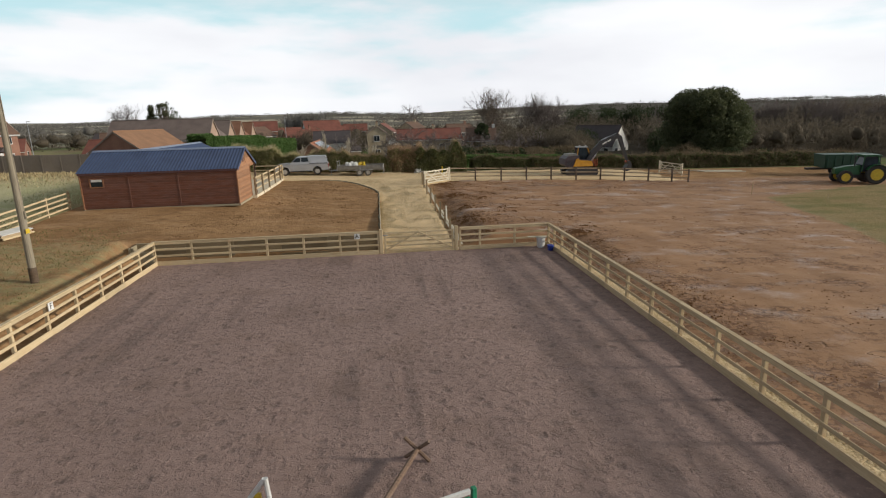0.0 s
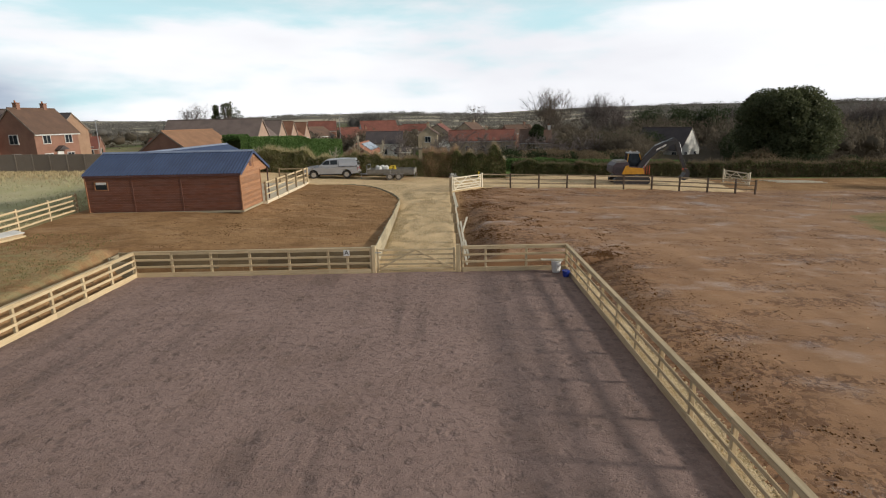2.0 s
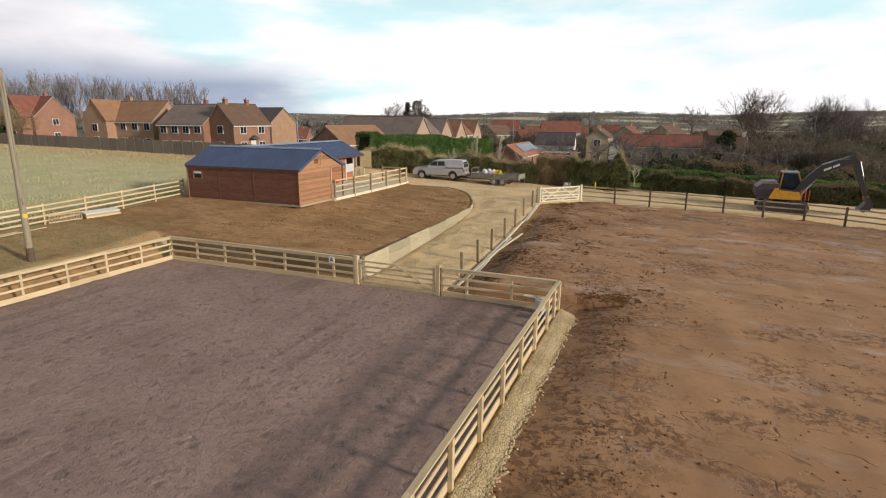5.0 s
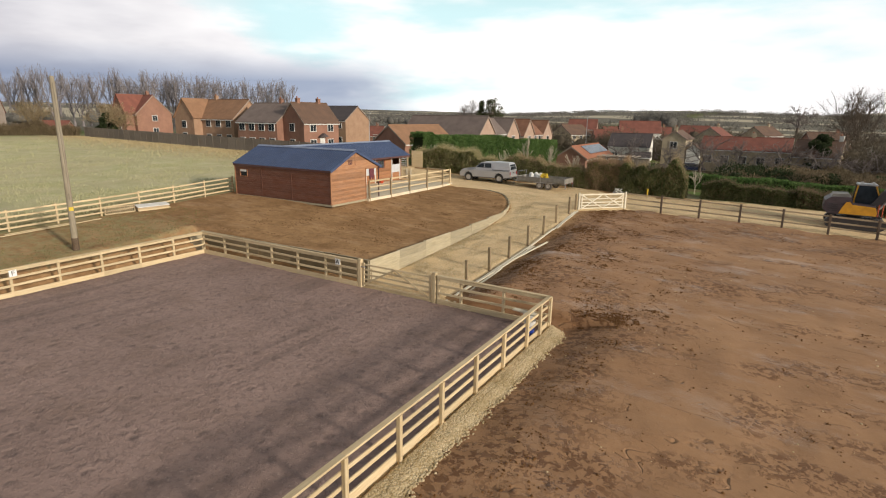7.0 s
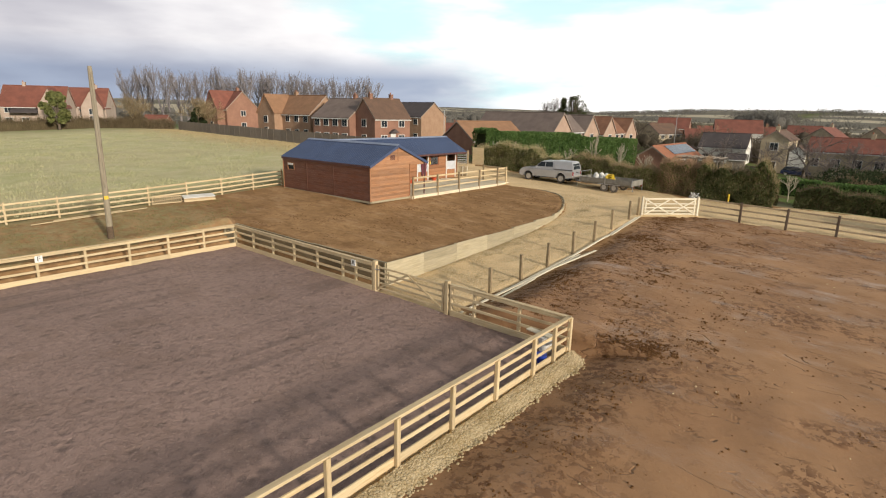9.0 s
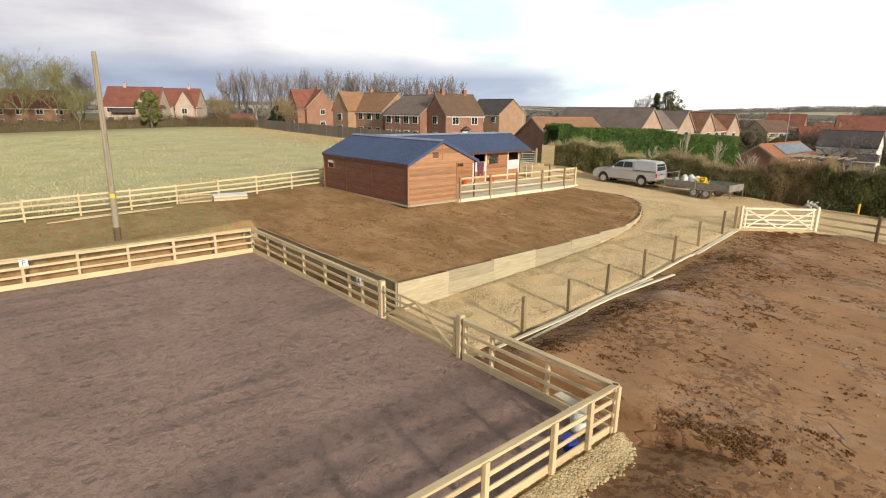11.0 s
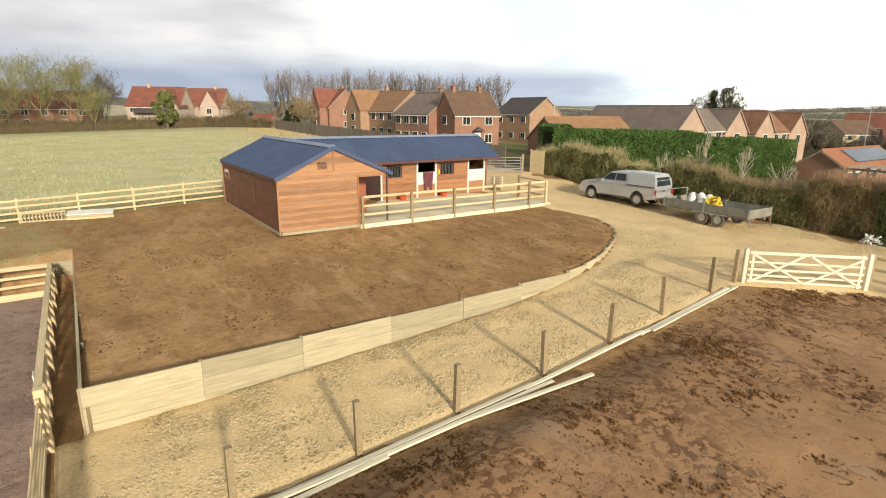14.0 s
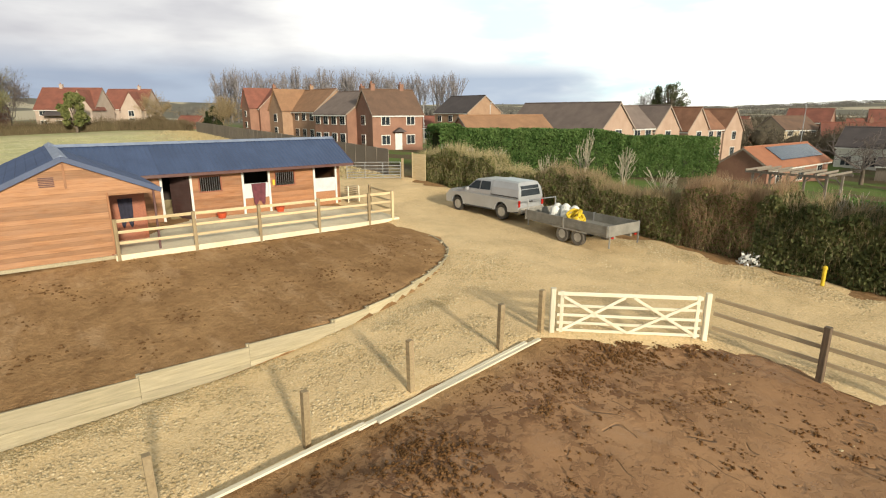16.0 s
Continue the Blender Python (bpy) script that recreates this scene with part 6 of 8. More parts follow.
BALL_FACES = [(r * 9 + k, r * 9 + (k + 1) % 9, r * 9 + 9 + (k + 1) % 9, r * 9 + 9 + k) for r in range(5) for k in range(9)]


def woodland(name, spots, heights, widths, material, label, per=220, size=0.2, seed=1, stretch=4.0, core=0.52):
    """Woods too many to count: crowns of thin sprays over a ragged heart, as one mass."""
    rng = np.random.default_rng(seed)
    pts, hearts = [], []
    ball = np.array(BALL)
    for (x, y), hh, w in zip(spots, heights, widths):
        mid = np.array([x, y, ground_z(x, y) + hh * 0.5])
        reach = np.array([w / 2, w / 2, hh * 0.5])
        hearts.append(mid + ball * reach * core * rng.uniform(0.7, 1.1, (len(ball), 1)))
        q = rng.normal(size=(per, 3))
        q /= np.linalg.norm(q, axis=1)[:, None]
        bump = 1 + 0.22 * np.sin(q[:, 0] * 5 + x) * np.sin(q[:, 1] * 5 + y)
        q *= (rng.uniform(0.3, 1, per) ** 0.3 * bump)[:, None]
        q[:, 2] = np.maximum(q[:, 2], -0.98)
        pts.append(mid + q * reach)
    v, f = leaf_arrays(np.concatenate(pts), size, rng, stretch, lean=(0, 0, 1, 0.4))
    hv = np.concatenate(hearts)
    hf = (np.arange(len(hearts))[:, None, None] * len(ball) + np.array(BALL_FACES)[None]).reshape(-1, 4)
    return tagged(from_arrays(name, np.concatenate([v, hv]), np.concatenate([f, hf + len(v)]), material), label, "woods", kind="stuff")


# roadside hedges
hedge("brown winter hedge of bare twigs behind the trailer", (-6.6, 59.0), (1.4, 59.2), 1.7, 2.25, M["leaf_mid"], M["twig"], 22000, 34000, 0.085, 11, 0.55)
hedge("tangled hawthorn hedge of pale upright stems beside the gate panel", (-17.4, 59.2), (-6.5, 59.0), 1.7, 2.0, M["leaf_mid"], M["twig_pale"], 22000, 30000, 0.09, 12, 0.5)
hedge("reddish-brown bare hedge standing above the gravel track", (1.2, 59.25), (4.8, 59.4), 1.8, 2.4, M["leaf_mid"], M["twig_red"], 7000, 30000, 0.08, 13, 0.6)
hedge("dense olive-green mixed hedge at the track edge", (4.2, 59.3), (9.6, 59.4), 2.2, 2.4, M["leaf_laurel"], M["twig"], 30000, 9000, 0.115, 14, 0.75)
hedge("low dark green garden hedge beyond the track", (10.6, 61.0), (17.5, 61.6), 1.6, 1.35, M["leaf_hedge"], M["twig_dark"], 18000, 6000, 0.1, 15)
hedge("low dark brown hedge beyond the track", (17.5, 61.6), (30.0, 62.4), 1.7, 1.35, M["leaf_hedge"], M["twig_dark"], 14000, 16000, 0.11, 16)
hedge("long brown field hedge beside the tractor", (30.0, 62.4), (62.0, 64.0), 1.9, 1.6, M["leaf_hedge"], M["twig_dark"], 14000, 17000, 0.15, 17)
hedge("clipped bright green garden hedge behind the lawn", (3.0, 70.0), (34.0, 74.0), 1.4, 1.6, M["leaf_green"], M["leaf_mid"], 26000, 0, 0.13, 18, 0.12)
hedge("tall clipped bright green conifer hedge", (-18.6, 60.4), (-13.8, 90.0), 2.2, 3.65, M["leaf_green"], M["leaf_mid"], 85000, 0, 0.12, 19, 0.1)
hedge("brown hedge at the far side of the grass field", (-107, -60), (-106, 52), 2.0, 1.9, M["twig_dark"], M["twig_dark"], 0, 20000, 0.26, 20)
hedge("brown hedge in the corner of the grass field", (-106, 52), (-95, 62), 2.0, 1.9, M["twig_dark"], M["twig_dark"], 0, 7000, 0.22, 21)
for x, y, hh, s in ((-5.6, 60.8, 4.3, 31), (-3.0, 60.6, 3.6, 32), (9.8, 63.6, 2.2, 33), (-8.0, 60.6, 2.8, 34), (-11.2, 59.6, 2.9, 35), (-13.6, 59.5, 2.7, 36), (-0.4, 59.8, 3.0, 37), (2.4, 59.6, 2.9, 38), (6.6, 59.8, 3.0, 39), (-15.6, 59.5, 2.6, 40)):
    bare_tree((x, y), hh, s, "small pale bare sapling in the hedge line", 0.35, 0.16, 3, M["birch"], M["birch"], 0.3, thick=1.0, width=1.5)

# specimen trees
evergreen((52.6, 84.0), 11.4, 12.4, 41, M["leaf_oak"], "huge dark evergreen oak standing above the hedge", 90000, 0.24, lumps_n=130, lean=0.5)
bare_tree((27.6, 130.0), 16.2, 42, "tall bare spreading ash tree above the gardens", 0.34, 0.05, 6, twig=M["bark"], trunk=0.24, thick=0.8, width=12)
bare_tree((41.5, 143.0), 15.8, 43, "tall bare winter tree beyond the gardens", 0.34, 0.05, 6, M["bark_pale"], M["twig_grey"], trunk=0.24, thick=0.7, width=11)
bare_tree((48.0, 149.0), 15.2, 44, "tall bare winter tree beyond the gardens", 0.34, 0.05, 6, M["bark_pale"], M["twig_grey"], trunk=0.24, thick=0.7, width=10)
evergreen((-54.2, 151.5), 13.9 - ground_z(-54.2, 151.5), 8.6, 57, M["leaf_oak"], "tall dark ragged pine above the roofs", 6500, 0.2, lumps_n=130, lean=1.3, clump=0.5)
conifer((-57.2, 150.6), 12.0 - ground_z(-57.2, 150.6), 45, "slim dark ragged pine above the roofs")
bare_tree((-75.0, 176.0), 13.5, 47, "bare tree beside the pine", 0.45, 0.1, 5, thick=0.9)
bare_tree((26.0, 420.0), 20, 48, "far bare round-headed tree on the valley side", 0.75, 0.05, 4, thick=2.0)
evergreen((21.0, 112.0), 8.0, 5.0, 49, M["leaf_dark"], "dark clipped yew by the cottages", 5000, 0.35, lumps_n=26)
for x, y, hh, s in ((2.0, 100.0, 5.0, 51), (9.0, 101.0, 5.0, 52), (15.0, 99.0, 4.5, 53), (22.0, 104.0, 6.0, 54), (31.0, 108.0, 6.5, 55), (5.5, 107.0, 6.5, 56), (11.5, 108.0, 6.0, 59), (18.0, 108.0, 6.8, 60), (-5.0, 104.0, 5.6, 61), (26.0, 101.0, 5.5, 62)):
    bare_tree((x, y), hh, s, "small bare garden fruit tree with crooked limbs", 0.75, 0.02, 4, thick=1.7)

# poplar rank and field-edge trees on the west
poplars = [bare_tree((-206 + 9 * k, 138 + 9 * k), 21.5, 60 + k, "tall narrow bare poplar in a rank", 0.26, 0.22, 3, M["twig_haze"], M["twig_haze"], 0.16, group="poplar rank", thick=1.1, fine=350) for k in range(3)]
rng = np.random.default_rng(9)
for k in range(34):
    ang = 0.84 + 0.4 * k / 33 + rng.uniform(-0.006, 0.006)
    dist = 250 + rng.uniform(-15, 30)
    x, y = 14 - dist * math.sin(ang), 20 + dist * math.cos(ang)
    copy_thing(poplars[k % 3], pose(x, y, ground_z(x, y) - 0.3, 0, 0, rng.uniform(0, 360)))
for x, y, hh, s, tw in ((-112, 10, 18, 81, "twig_moss"), (-118, 2, 22, 82, "twig_grey"), (-114, 18, 15, 84, "twig_moss"), (-110, -8, 20, 86, "twig_grey"), (-97, 68, 7, 87, "twig"), (-122, 8, 21, 91, "twig_grey"), (-116, -3, 19, 92, "twig_moss"), (-100, 57, 7.5, 94, "twig"), (-88, 66, 6.5, 95, "twig"), (-108, 20, 11, 96, "twig_moss"), (-105, 33.5, 8.5, 101, "twig_moss"), (-118, 36, 12, 103, "twig_grey"), (-110, 26, 14, 104, "twig_moss"), (-112, 31, 15, 105, "twig_moss"), (-106, 13, 13, 106, "twig_moss")):
    bare_tree((x, y), hh, s, "bare field-edge tree with a thin pale crown", 0.45, 0.12, 5, M["bark"], M[tw], 0.18, thick=0.7, fine=1500)
evergreen((-103.5, 45.0), 7.6, 4.6, 89, M["leaf_mid"], "ivy-clad bush at the field edge", 3000, 0.4, lumps_n=20)
evergreen((-90.0, 64.5), 5.0, 3.6, 90, M["leaf_dark"], "dark evergreen bush by the garden fence", 2500, 0.4, lumps_n=20)

crest = [bare_tree((104 + 9 * k, 174 - 7 * k), 14.5, 70 + k, "bare tree in the rank along the crest of the hill", 0.45, 0.1, 5, M["bark_pale"], M["twig_grey"], 0.16, group="crest trees", thick=0.9, width=11) for k in range(4)]
rng = np.random.default_rng(10)
for k in range(24):
    f = k / 23
    x, y = 96 + 96 * f + rng.uniform(-2, 2), 182 - 76 * f + rng.uniform(-8, 8)
    copy_thing(crest[k % 4], pose(x, y, ground_z(x, y) - 0.2 - rng.uniform(0, 1.2), 0, 0, rng.uniform(0, 360)))
rng = np.random.default_rng(12)


def clear_view(s):
    """Keep an opening towards the white house."""
    return s[(np.abs(s[:, 0] - 5 - 0.436 * (s[:, 1] - 5)) > 8.5) | (s[:, 1] > 158)]


spots = clear_view(np.stack([rng.uniform(60, 280, 900), rng.uniform(92, 300, 900)], 1))
woodland("hill_woods", spots, rng.uniform(6, 10, 900), rng.uniform(8, 13, 900), M["wood_mass"], "dark brown leafless woods on the rising hillside", 260, 0.16, 2, 6, core=0.3)
spots = clear_view(np.stack([rng.uniform(40, 110, 60), rng.uniform(95, 150, 60)], 1))
woodland("garden_thicket", spots, rng.uniform(3, 6, 60), rng.uniform(4, 7, 60), M["wood_mass"], "tangled brown thicket behind the gardens", 900, 0.12, 3, 6, core=0.25)
spots = clear_view(np.stack([rng.uniform(30, 75, 34), rng.uniform(118, 150, 34)], 1))
woodland("evergreen_thicket", spots, rng.uniform(4, 7, 34), rng.uniform(4, 7, 34), M["leaf_dark"], "dark evergreen shrubs between the gardens", 900, 0.22, 4, 1.6, core=0.3)
spots = np.stack([rng.uniform(78, 128, 60), rng.uniform(205, 225, 60)], 1)
woodland("conifer_plantation", spots, [10.0 + rng.uniform(-1.2, 0.8) - ground_z(a, b) for a, b in spots], rng.uniform(5, 8, 60), M["leaf_dark"], "dark conifer plantation on the crest of the hill", 500, 0.3, 14, 1.8)
spots = np.stack([rng.uniform(-110, 60, 190), rng.uniform(150, 330, 190)], 1)
woodland("village_trees", spots, rng.uniform(3, 6.5, 190), rng.uniform(5, 9, 190), M["wood_mass"], "brown leafless trees scattered through the village", 250, 0.15, 5, 6)
belts = np.stack([rng.uniform(-700, 900, 90), rng.uniform(400, 1250, 90)], 1)
spots = np.repeat(belts, 14, axis=0) + rng.normal(size=(1260, 2)) * np.array([55, 5])
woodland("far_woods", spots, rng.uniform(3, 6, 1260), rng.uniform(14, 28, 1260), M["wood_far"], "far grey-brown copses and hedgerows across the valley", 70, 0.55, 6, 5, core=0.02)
spots = np.stack([rng.uniform(-330, -130, 130), rng.uniform(60, 320, 130)], 1)
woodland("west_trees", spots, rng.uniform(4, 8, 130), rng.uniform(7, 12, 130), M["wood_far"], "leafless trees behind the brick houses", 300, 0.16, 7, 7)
spots = clear_view(np.stack([rng.uniform(12, 62, 100), rng.uniform(76, 112, 100)], 1))
woodland("garden_shrubs", spots[::2], rng.uniform(1.5, 3.2, 45), rng.uniform(3, 6, 45), M["twig_dark"], "bare brown garden shrubs down the slope", 1500, 0.08, 8, 6, core=0.3)
woodland("garden_evergreens", spots[1::2], rng.uniform(1.4, 2.8, 45), rng.uniform(2.5, 5, 45), M["leaf_dark"], "dark green garden shrubs down the slope", 1300, 0.16, 9, 1.6, core=0.3)
spots = clear_view(np.stack([rng.uniform(22, 60, 40), rng.uniform(100, 128, 40)], 1))
woodland("slope_trees", spots, rng.uniform(4, 7, 40), rng.uniform(5, 8, 40), M["wood_mass"], "dark leafless trees behind the gardens", 1400, 0.1, 10, 6)
spots = np.stack([rng.uniform(-48, -26, 40), rng.uniform(292, 318, 40)], 1)
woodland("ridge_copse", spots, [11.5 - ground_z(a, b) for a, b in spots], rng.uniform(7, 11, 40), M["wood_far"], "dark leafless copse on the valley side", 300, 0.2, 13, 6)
spots = np.stack([rng.uniform(-32, 20, 46), rng.uniform(130, 152, 46)], 1)
woodland("cottage_trees", spots, rng.uniform(3, 5.6, 46), rng.uniform(4, 7, 46), M["wood_mass"], "dark leafless trees between the cottages", 700, 0.1, 11, 6)


# ---- grass that stands up ----


def tufts(name, x, y, size, material, label, seed):
    rng = np.random.default_rng(seed)
    c = np.stack([x, y, ground(x, y) + size * 0.9], 1)
    v, f = leaf_arrays(c, size, rng, 3.0, lean=(0, 0, 1, 0.6))
    return tagged(from_arrays(name, v, f, material), label, "grass", kind="stuff")


rng = np.random.default_rng(33)
gx = -19.6 - 70 * rng.uniform(0, 1, 80000) ** 1.5
gy = rng.uniform(2, 57, 80000)
thick_ = np.array([noise.noise((a / 3.0, b / 3.0, 1.5)) for a, b in zip(gx, gy)]) + rng.normal(0, 0.25, len(gx)) > 0.0
tufts("field_grass", gx[thick_], gy[thick_], 0.06, M["grass_blade"], "rough pale winter grass on the field", 34)
gx = rng.uniform(-94, -20, 9000)
gy = 62.5 - 4.9 * (gx + 94) / 74 - rng.gamma(1.6, 1.5, 9000) - 0.3
tufts("long_straw_grass", gx, gy, 0.1, M["straw_blade"], "long straw-coloured grass below the board fence", 35)
gx, gy = rng.uniform(-18.8, -13.0, 9000), rng.uniform(8, 31, 9000)
thick_ = np.array([noise.noise((a / 1.6, b / 1.6, 2.5)) for a, b in zip(gx, gy)]) + rng.normal(0, 0.2, 9000) > 0.12
tufts("bank_grass", gx[thick_], gy[thick_], 0.03, M["bank_blade"], "sparse grass tufts on the soil bank", 36)


# ---- houses ----


def house(label, at, yaw, length, depth, eave, ridge, wall, roof, south=(0, 0), east=(0, 0), chimneys=(), wing=None, name="house", floor=None, stack=None, west=(0, 0)):
    """Ridge along local x. south/east/west: columns and storeys of windows on the -y, +x and -x faces."""
    x, y = at
    z0 = ground_z(x, y) - 0.3 if floor is None else floor
    h = thing(name, label, "house", (x, y, z0), turn=yaw)
    L, D, e, r = length / 2, depth / 2, eave - z0, ridge - z0
    bm = bmesh.new()
    prism(bm, [(-D, 0), (D, 0), (D, e), (0, r), (-D, e)], "x", -L, L)
    part("wall", bm, wall, h)
    ov, th = 0.3, 0.16
    for sgn in (-1, 1):
        bm = bmesh.new()
        slope = (r - e) / D
        y0, y1 = 0.0, sgn * (D + ov)
        z_in, z_out = r + 0.02, e - slope * ov + 0.02
        prism(bm, [(y0, z_in), (y1, z_out), (y1, z_out + th), (y0, z_in + th)], "x", -L - 0.15, L + 0.15)
        part("roof", bm, roof, h)
    bm = bmesh.new()
    box(bm, (0, -D - ov + 0.05, e - (r - e) / D * ov - 0.02), (length + 0.2, 0.1, 0.16))
    part("gutter", bm, M["white_paint"], h, "white fascia and gutter")

    def window(px, py, pz, w, hh, face):
        bm = bmesh.new()
        t = 0.06
        if face == "s":
            box(bm, (px, py - 0.04, pz), (w + 2 * t, 0.08, hh + 2 * t))
        else:
            box(bm, (px + (0.04 if px > 0 else -0.04), py, pz), (0.08, w + 2 * t, hh + 2 * t))
        fr = part("window", bm, M["white_paint"], h)
        for s in (-0.25, 0.25):
            bm = bmesh.new()
            if face == "s":
                box(bm, (px + s * w, py - 0.085, pz), (w * 0.44, 0.02, hh - 0.05))
            else:
                box(bm, (px + (0.085 if px > 0 else -0.085), py + s * w, pz), (0.02, w * 0.44, hh - 0.05))
            part("pane", bm, M["glass"], fr)
    for k in range(south[0]):
        for q in range(south[1]):
            window(-L + length * (k + 0.5) / south[0], -D, e * ((q + 0.55) / max(south[1], 1)) + 0.25, 1.15, 1.15, "s")
    for k in range(east[0]):
        for q in range(east[1]):
            window(L, -D + depth * (k + 0.5) / east[0], e * ((q + 0.55) / max(east[1], 1)) + 0.25, 1.15, 1.15, "e")
    for k in range(west[0]):
        for q in range(west[1]):
            window(-L, -D + depth * (k + 0.5) / west[0], e * ((q + 0.55) / max(west[1], 1)) + 0.25, 1.15, 1.15, "w")
    # verge boards along the two gables
    for end in (-1, 1):
        bm = bmesh.new()
        for sgn in (-1, 1):
            prism(bm, [(0, r + 0.16), (sgn * (D + ov), e - (r - e) / D * ov + 0.16), (sgn * (D + ov), e - (r - e) / D * ov - 0.06), (0, r - 0.06)], "x", end * (L + 0.15), end * (L + 0.18))
        part("verge", bm, M["verge"], h)
    bm = bmesh.new()
    tube(bm, (-L - 0.12, 0, r + 0.17), (L + 0.12, 0, r + 0.17), 0.1, n=8)
    part("ridge_tiles", bm, roof, h)
    for cx in chimneys:
        bm = bmesh.new()
        box(bm, (cx, 0.1, r + 0.2), (0.55, 0.55, 1.2))
        box(bm, (cx, 0.1, r + 0.82), (0.65, 0.65, 0.1))
        ch = part("chimney", bm, stack or wall, h)
        bm = bmesh.new()
        tube(bm, (cx - 0.12, 0.1, r + 0.85), (cx - 0.12, 0.1, r + 1.15), 0.1, 0.09, 8)
        part("pot", bm, M["tile_orange"], ch)
    if wing:
        wx, ww, wd, we, wr = wing
        bm = bmesh.new()
        prism(bm, [(wx - ww / 2, 0), (wx + ww / 2, 0), (wx + ww / 2, we - z0), (wx, wr - z0), (wx - ww / 2, we - z0)], "y", -D - wd, 0)
        part("wing_wall", bm, wall, h)
        for sgn in (-1, 1):
            bm = bmesh.new()
            s = (wr - we) / (ww / 2)
            prism(bm, [(wx, wr - z0 + 0.02), (wx + sgn * (ww / 2 + 0.25), we - z0 - s * 0.25 + 0.02), (wx + sgn * (ww / 2 + 0.25), we - z0 - s * 0.25 + 0.16), (wx, wr - z0 + 0.16)], "y", -D - wd - 0.2, 0)
            part("wing_roof", bm, roof, h)
        for q in (0.35, 0.75):
            window(wx, -D - wd, (we - z0) * q, 1.1, 1.15, "s")
    return h


M["verge"] = mottled("weathered_verge_board", (0.34, 0.27, 0.22), (0.24, 0.19, 0.155), 2, 20, 0.8)
B, T, S = M["brick"], M["brick_tan"], M["stone"]
# brick close beyond the stable
front = house("pink-red brick house facing the yard with white windows", (-50.8, 76.6), 84, 7.2, 5.8, 6.45, 9.35, B, M["tile_brown"], (2, 2), (0, 0), (-2.2, 2.0), west=(1, 2))
bm = bmesh.new()
box(bm, (0, -2.98, 1.35), (1.0, 0.1, 2.1))
door = part("door", bm, M["white_paint"], front, "white front door under a small canopy")
bm = bmesh.new()
prism(bm, [(-0.85, 2.6), (0.85, 2.6), (0.0, 3.15)], "y", -3.7, -2.92)
part("canopy", bm, M["tile_dark"], door, "small dark gabled door canopy")
house("brick house with a dark grey tiled roof", (-58.0, 75.6), 5, 8.6, 8.4, 6.4, 9.3, B, M["tile_grey"], (4, 2), (0, 0), (1.6,))
house("buff brick house with an orange-brown roof and crossing gable", (-71.4, 75.9), 2, 13.0, 7.2, 6.8, 9.9, T, M["tile_tan"], (5, 2), (1, 1), (-2.0,), (-4.3, 5.2, 1.7, 7.0, 10.1))
house("dark-roofed house with a tan gable end", (-72.6, 108.5), 0, 10.5, 8.5, 6.5, 9.5, T, M["tile_dark"], (3, 2), (0, 0))
house("red brick house with crossing gables and red roof", (-107.3, 81.0), 0, 11.0, 8.0, 7.4, 11.2, B, M["tile_red"], (3, 2), (1, 2), (3.4,), (2.0, 5.0, 1.8, 7.6, 11.3))
house("red brick house with porch behind the field", (-127.1, 57.4), 57, 9.0, 8.0, 7.4, 11.2, M["brick_pink"], M["tile_red"], (3, 2), (0, 0), (2.0,), (2.2, 4.2, 1.5, 7.2, 10.6))
big = house("pink brick house with two gables behind bare trees", (-120.0, 46.4), 60, 10.8, 8.0, 7.2, 11.0, M["brick_pink"], M["tile_red"], (4, 2), (0, 0), (-2.0,), (3.4, 4.2, 1.5, 7.2, 10.6))
bm = bmesh.new()
prism(bm, [(-4.05, 3.7), (-5.6, 2.9), (-5.6, 3.05), (-4.05, 3.85)], "x", -3.4, 1.2)
part("porch_roof", bm, M["tile_dark"], big, "dark lean-to porch roof")
house("long brick house at the field corner", (-124.0, 27.0), 75, 16.0, 9.0, 6.6, 9.8, B, M["tile_red"], (5, 2), (0, 0))
house("pale timber summer house at the field edge", (-128.0, 18.0), 75, 5.0, 4.0, 4.2, 6.2, M["stone"], M["stone"], (1, 1), (0, 0), name="summer_house")
house("tan stone bungalow at the field edge", (-140.0, -2.0), 80, 14.0, 8.0, 5.5, 8.0, M["stone"], M["tile_dark"], (4, 1), (0, 0))
house("small red outbuilding beyond the field", (-112.0, 66.0), 40, 5.0, 4.0, 4.2, 5.6, B, M["tile_red"], (0, 0), (0, 0), name="outbuilding")
house("brown brick garage with a tan tiled roof", (-31.9, 79.6), 78, 10.5, 7.0, 3.8, 6.15, B, M["tile_tan"], (0, 0), (0, 0), name="garage")
# terrace of gables
for y, ln, dp, rf, rz in ((92.4, 15.0, 6.0, "tile_grey", 7.6), (102.9, 11.0, 5.6, "tile_grey", 7.3), (110.6, 11.0, 5.4, "tile_rust", 7.1), (120.6, 11.0, 5.6, "tile_rust", 6.9)):
    hh = house("gabled brick house with pale pink end wall", (-25.9 - ln / 2, y), 0, ln, dp, rz - 2.8, rz, M["brick_salmon"], M[rf], (3, 1), (1, 2))
    tagged(hh, group="gabled terrace")
for y, rf, rz in ((97.6, "tile_grey", 7.2), (115.4, "tile_rust", 6.7)):
    hh = house("lower linking house with three white windows", (-28.6, y), 90, 4.6, 5.0, rz - 2.3, rz, M["brick_salmon"], M[rf], (2, 2), (0, 0))
    tagged(hh, group="gabled terrace")
# shed with panels
sh = house("long low shed with orange pantiles and solar panels", (-10.6, 97.3), 90, 14.5, 4.6, 1.8, 3.35, B, M["tile_orange"], (3, 1), (0, 0), name="shed", floor=-0.9)
bm = bmesh.new()
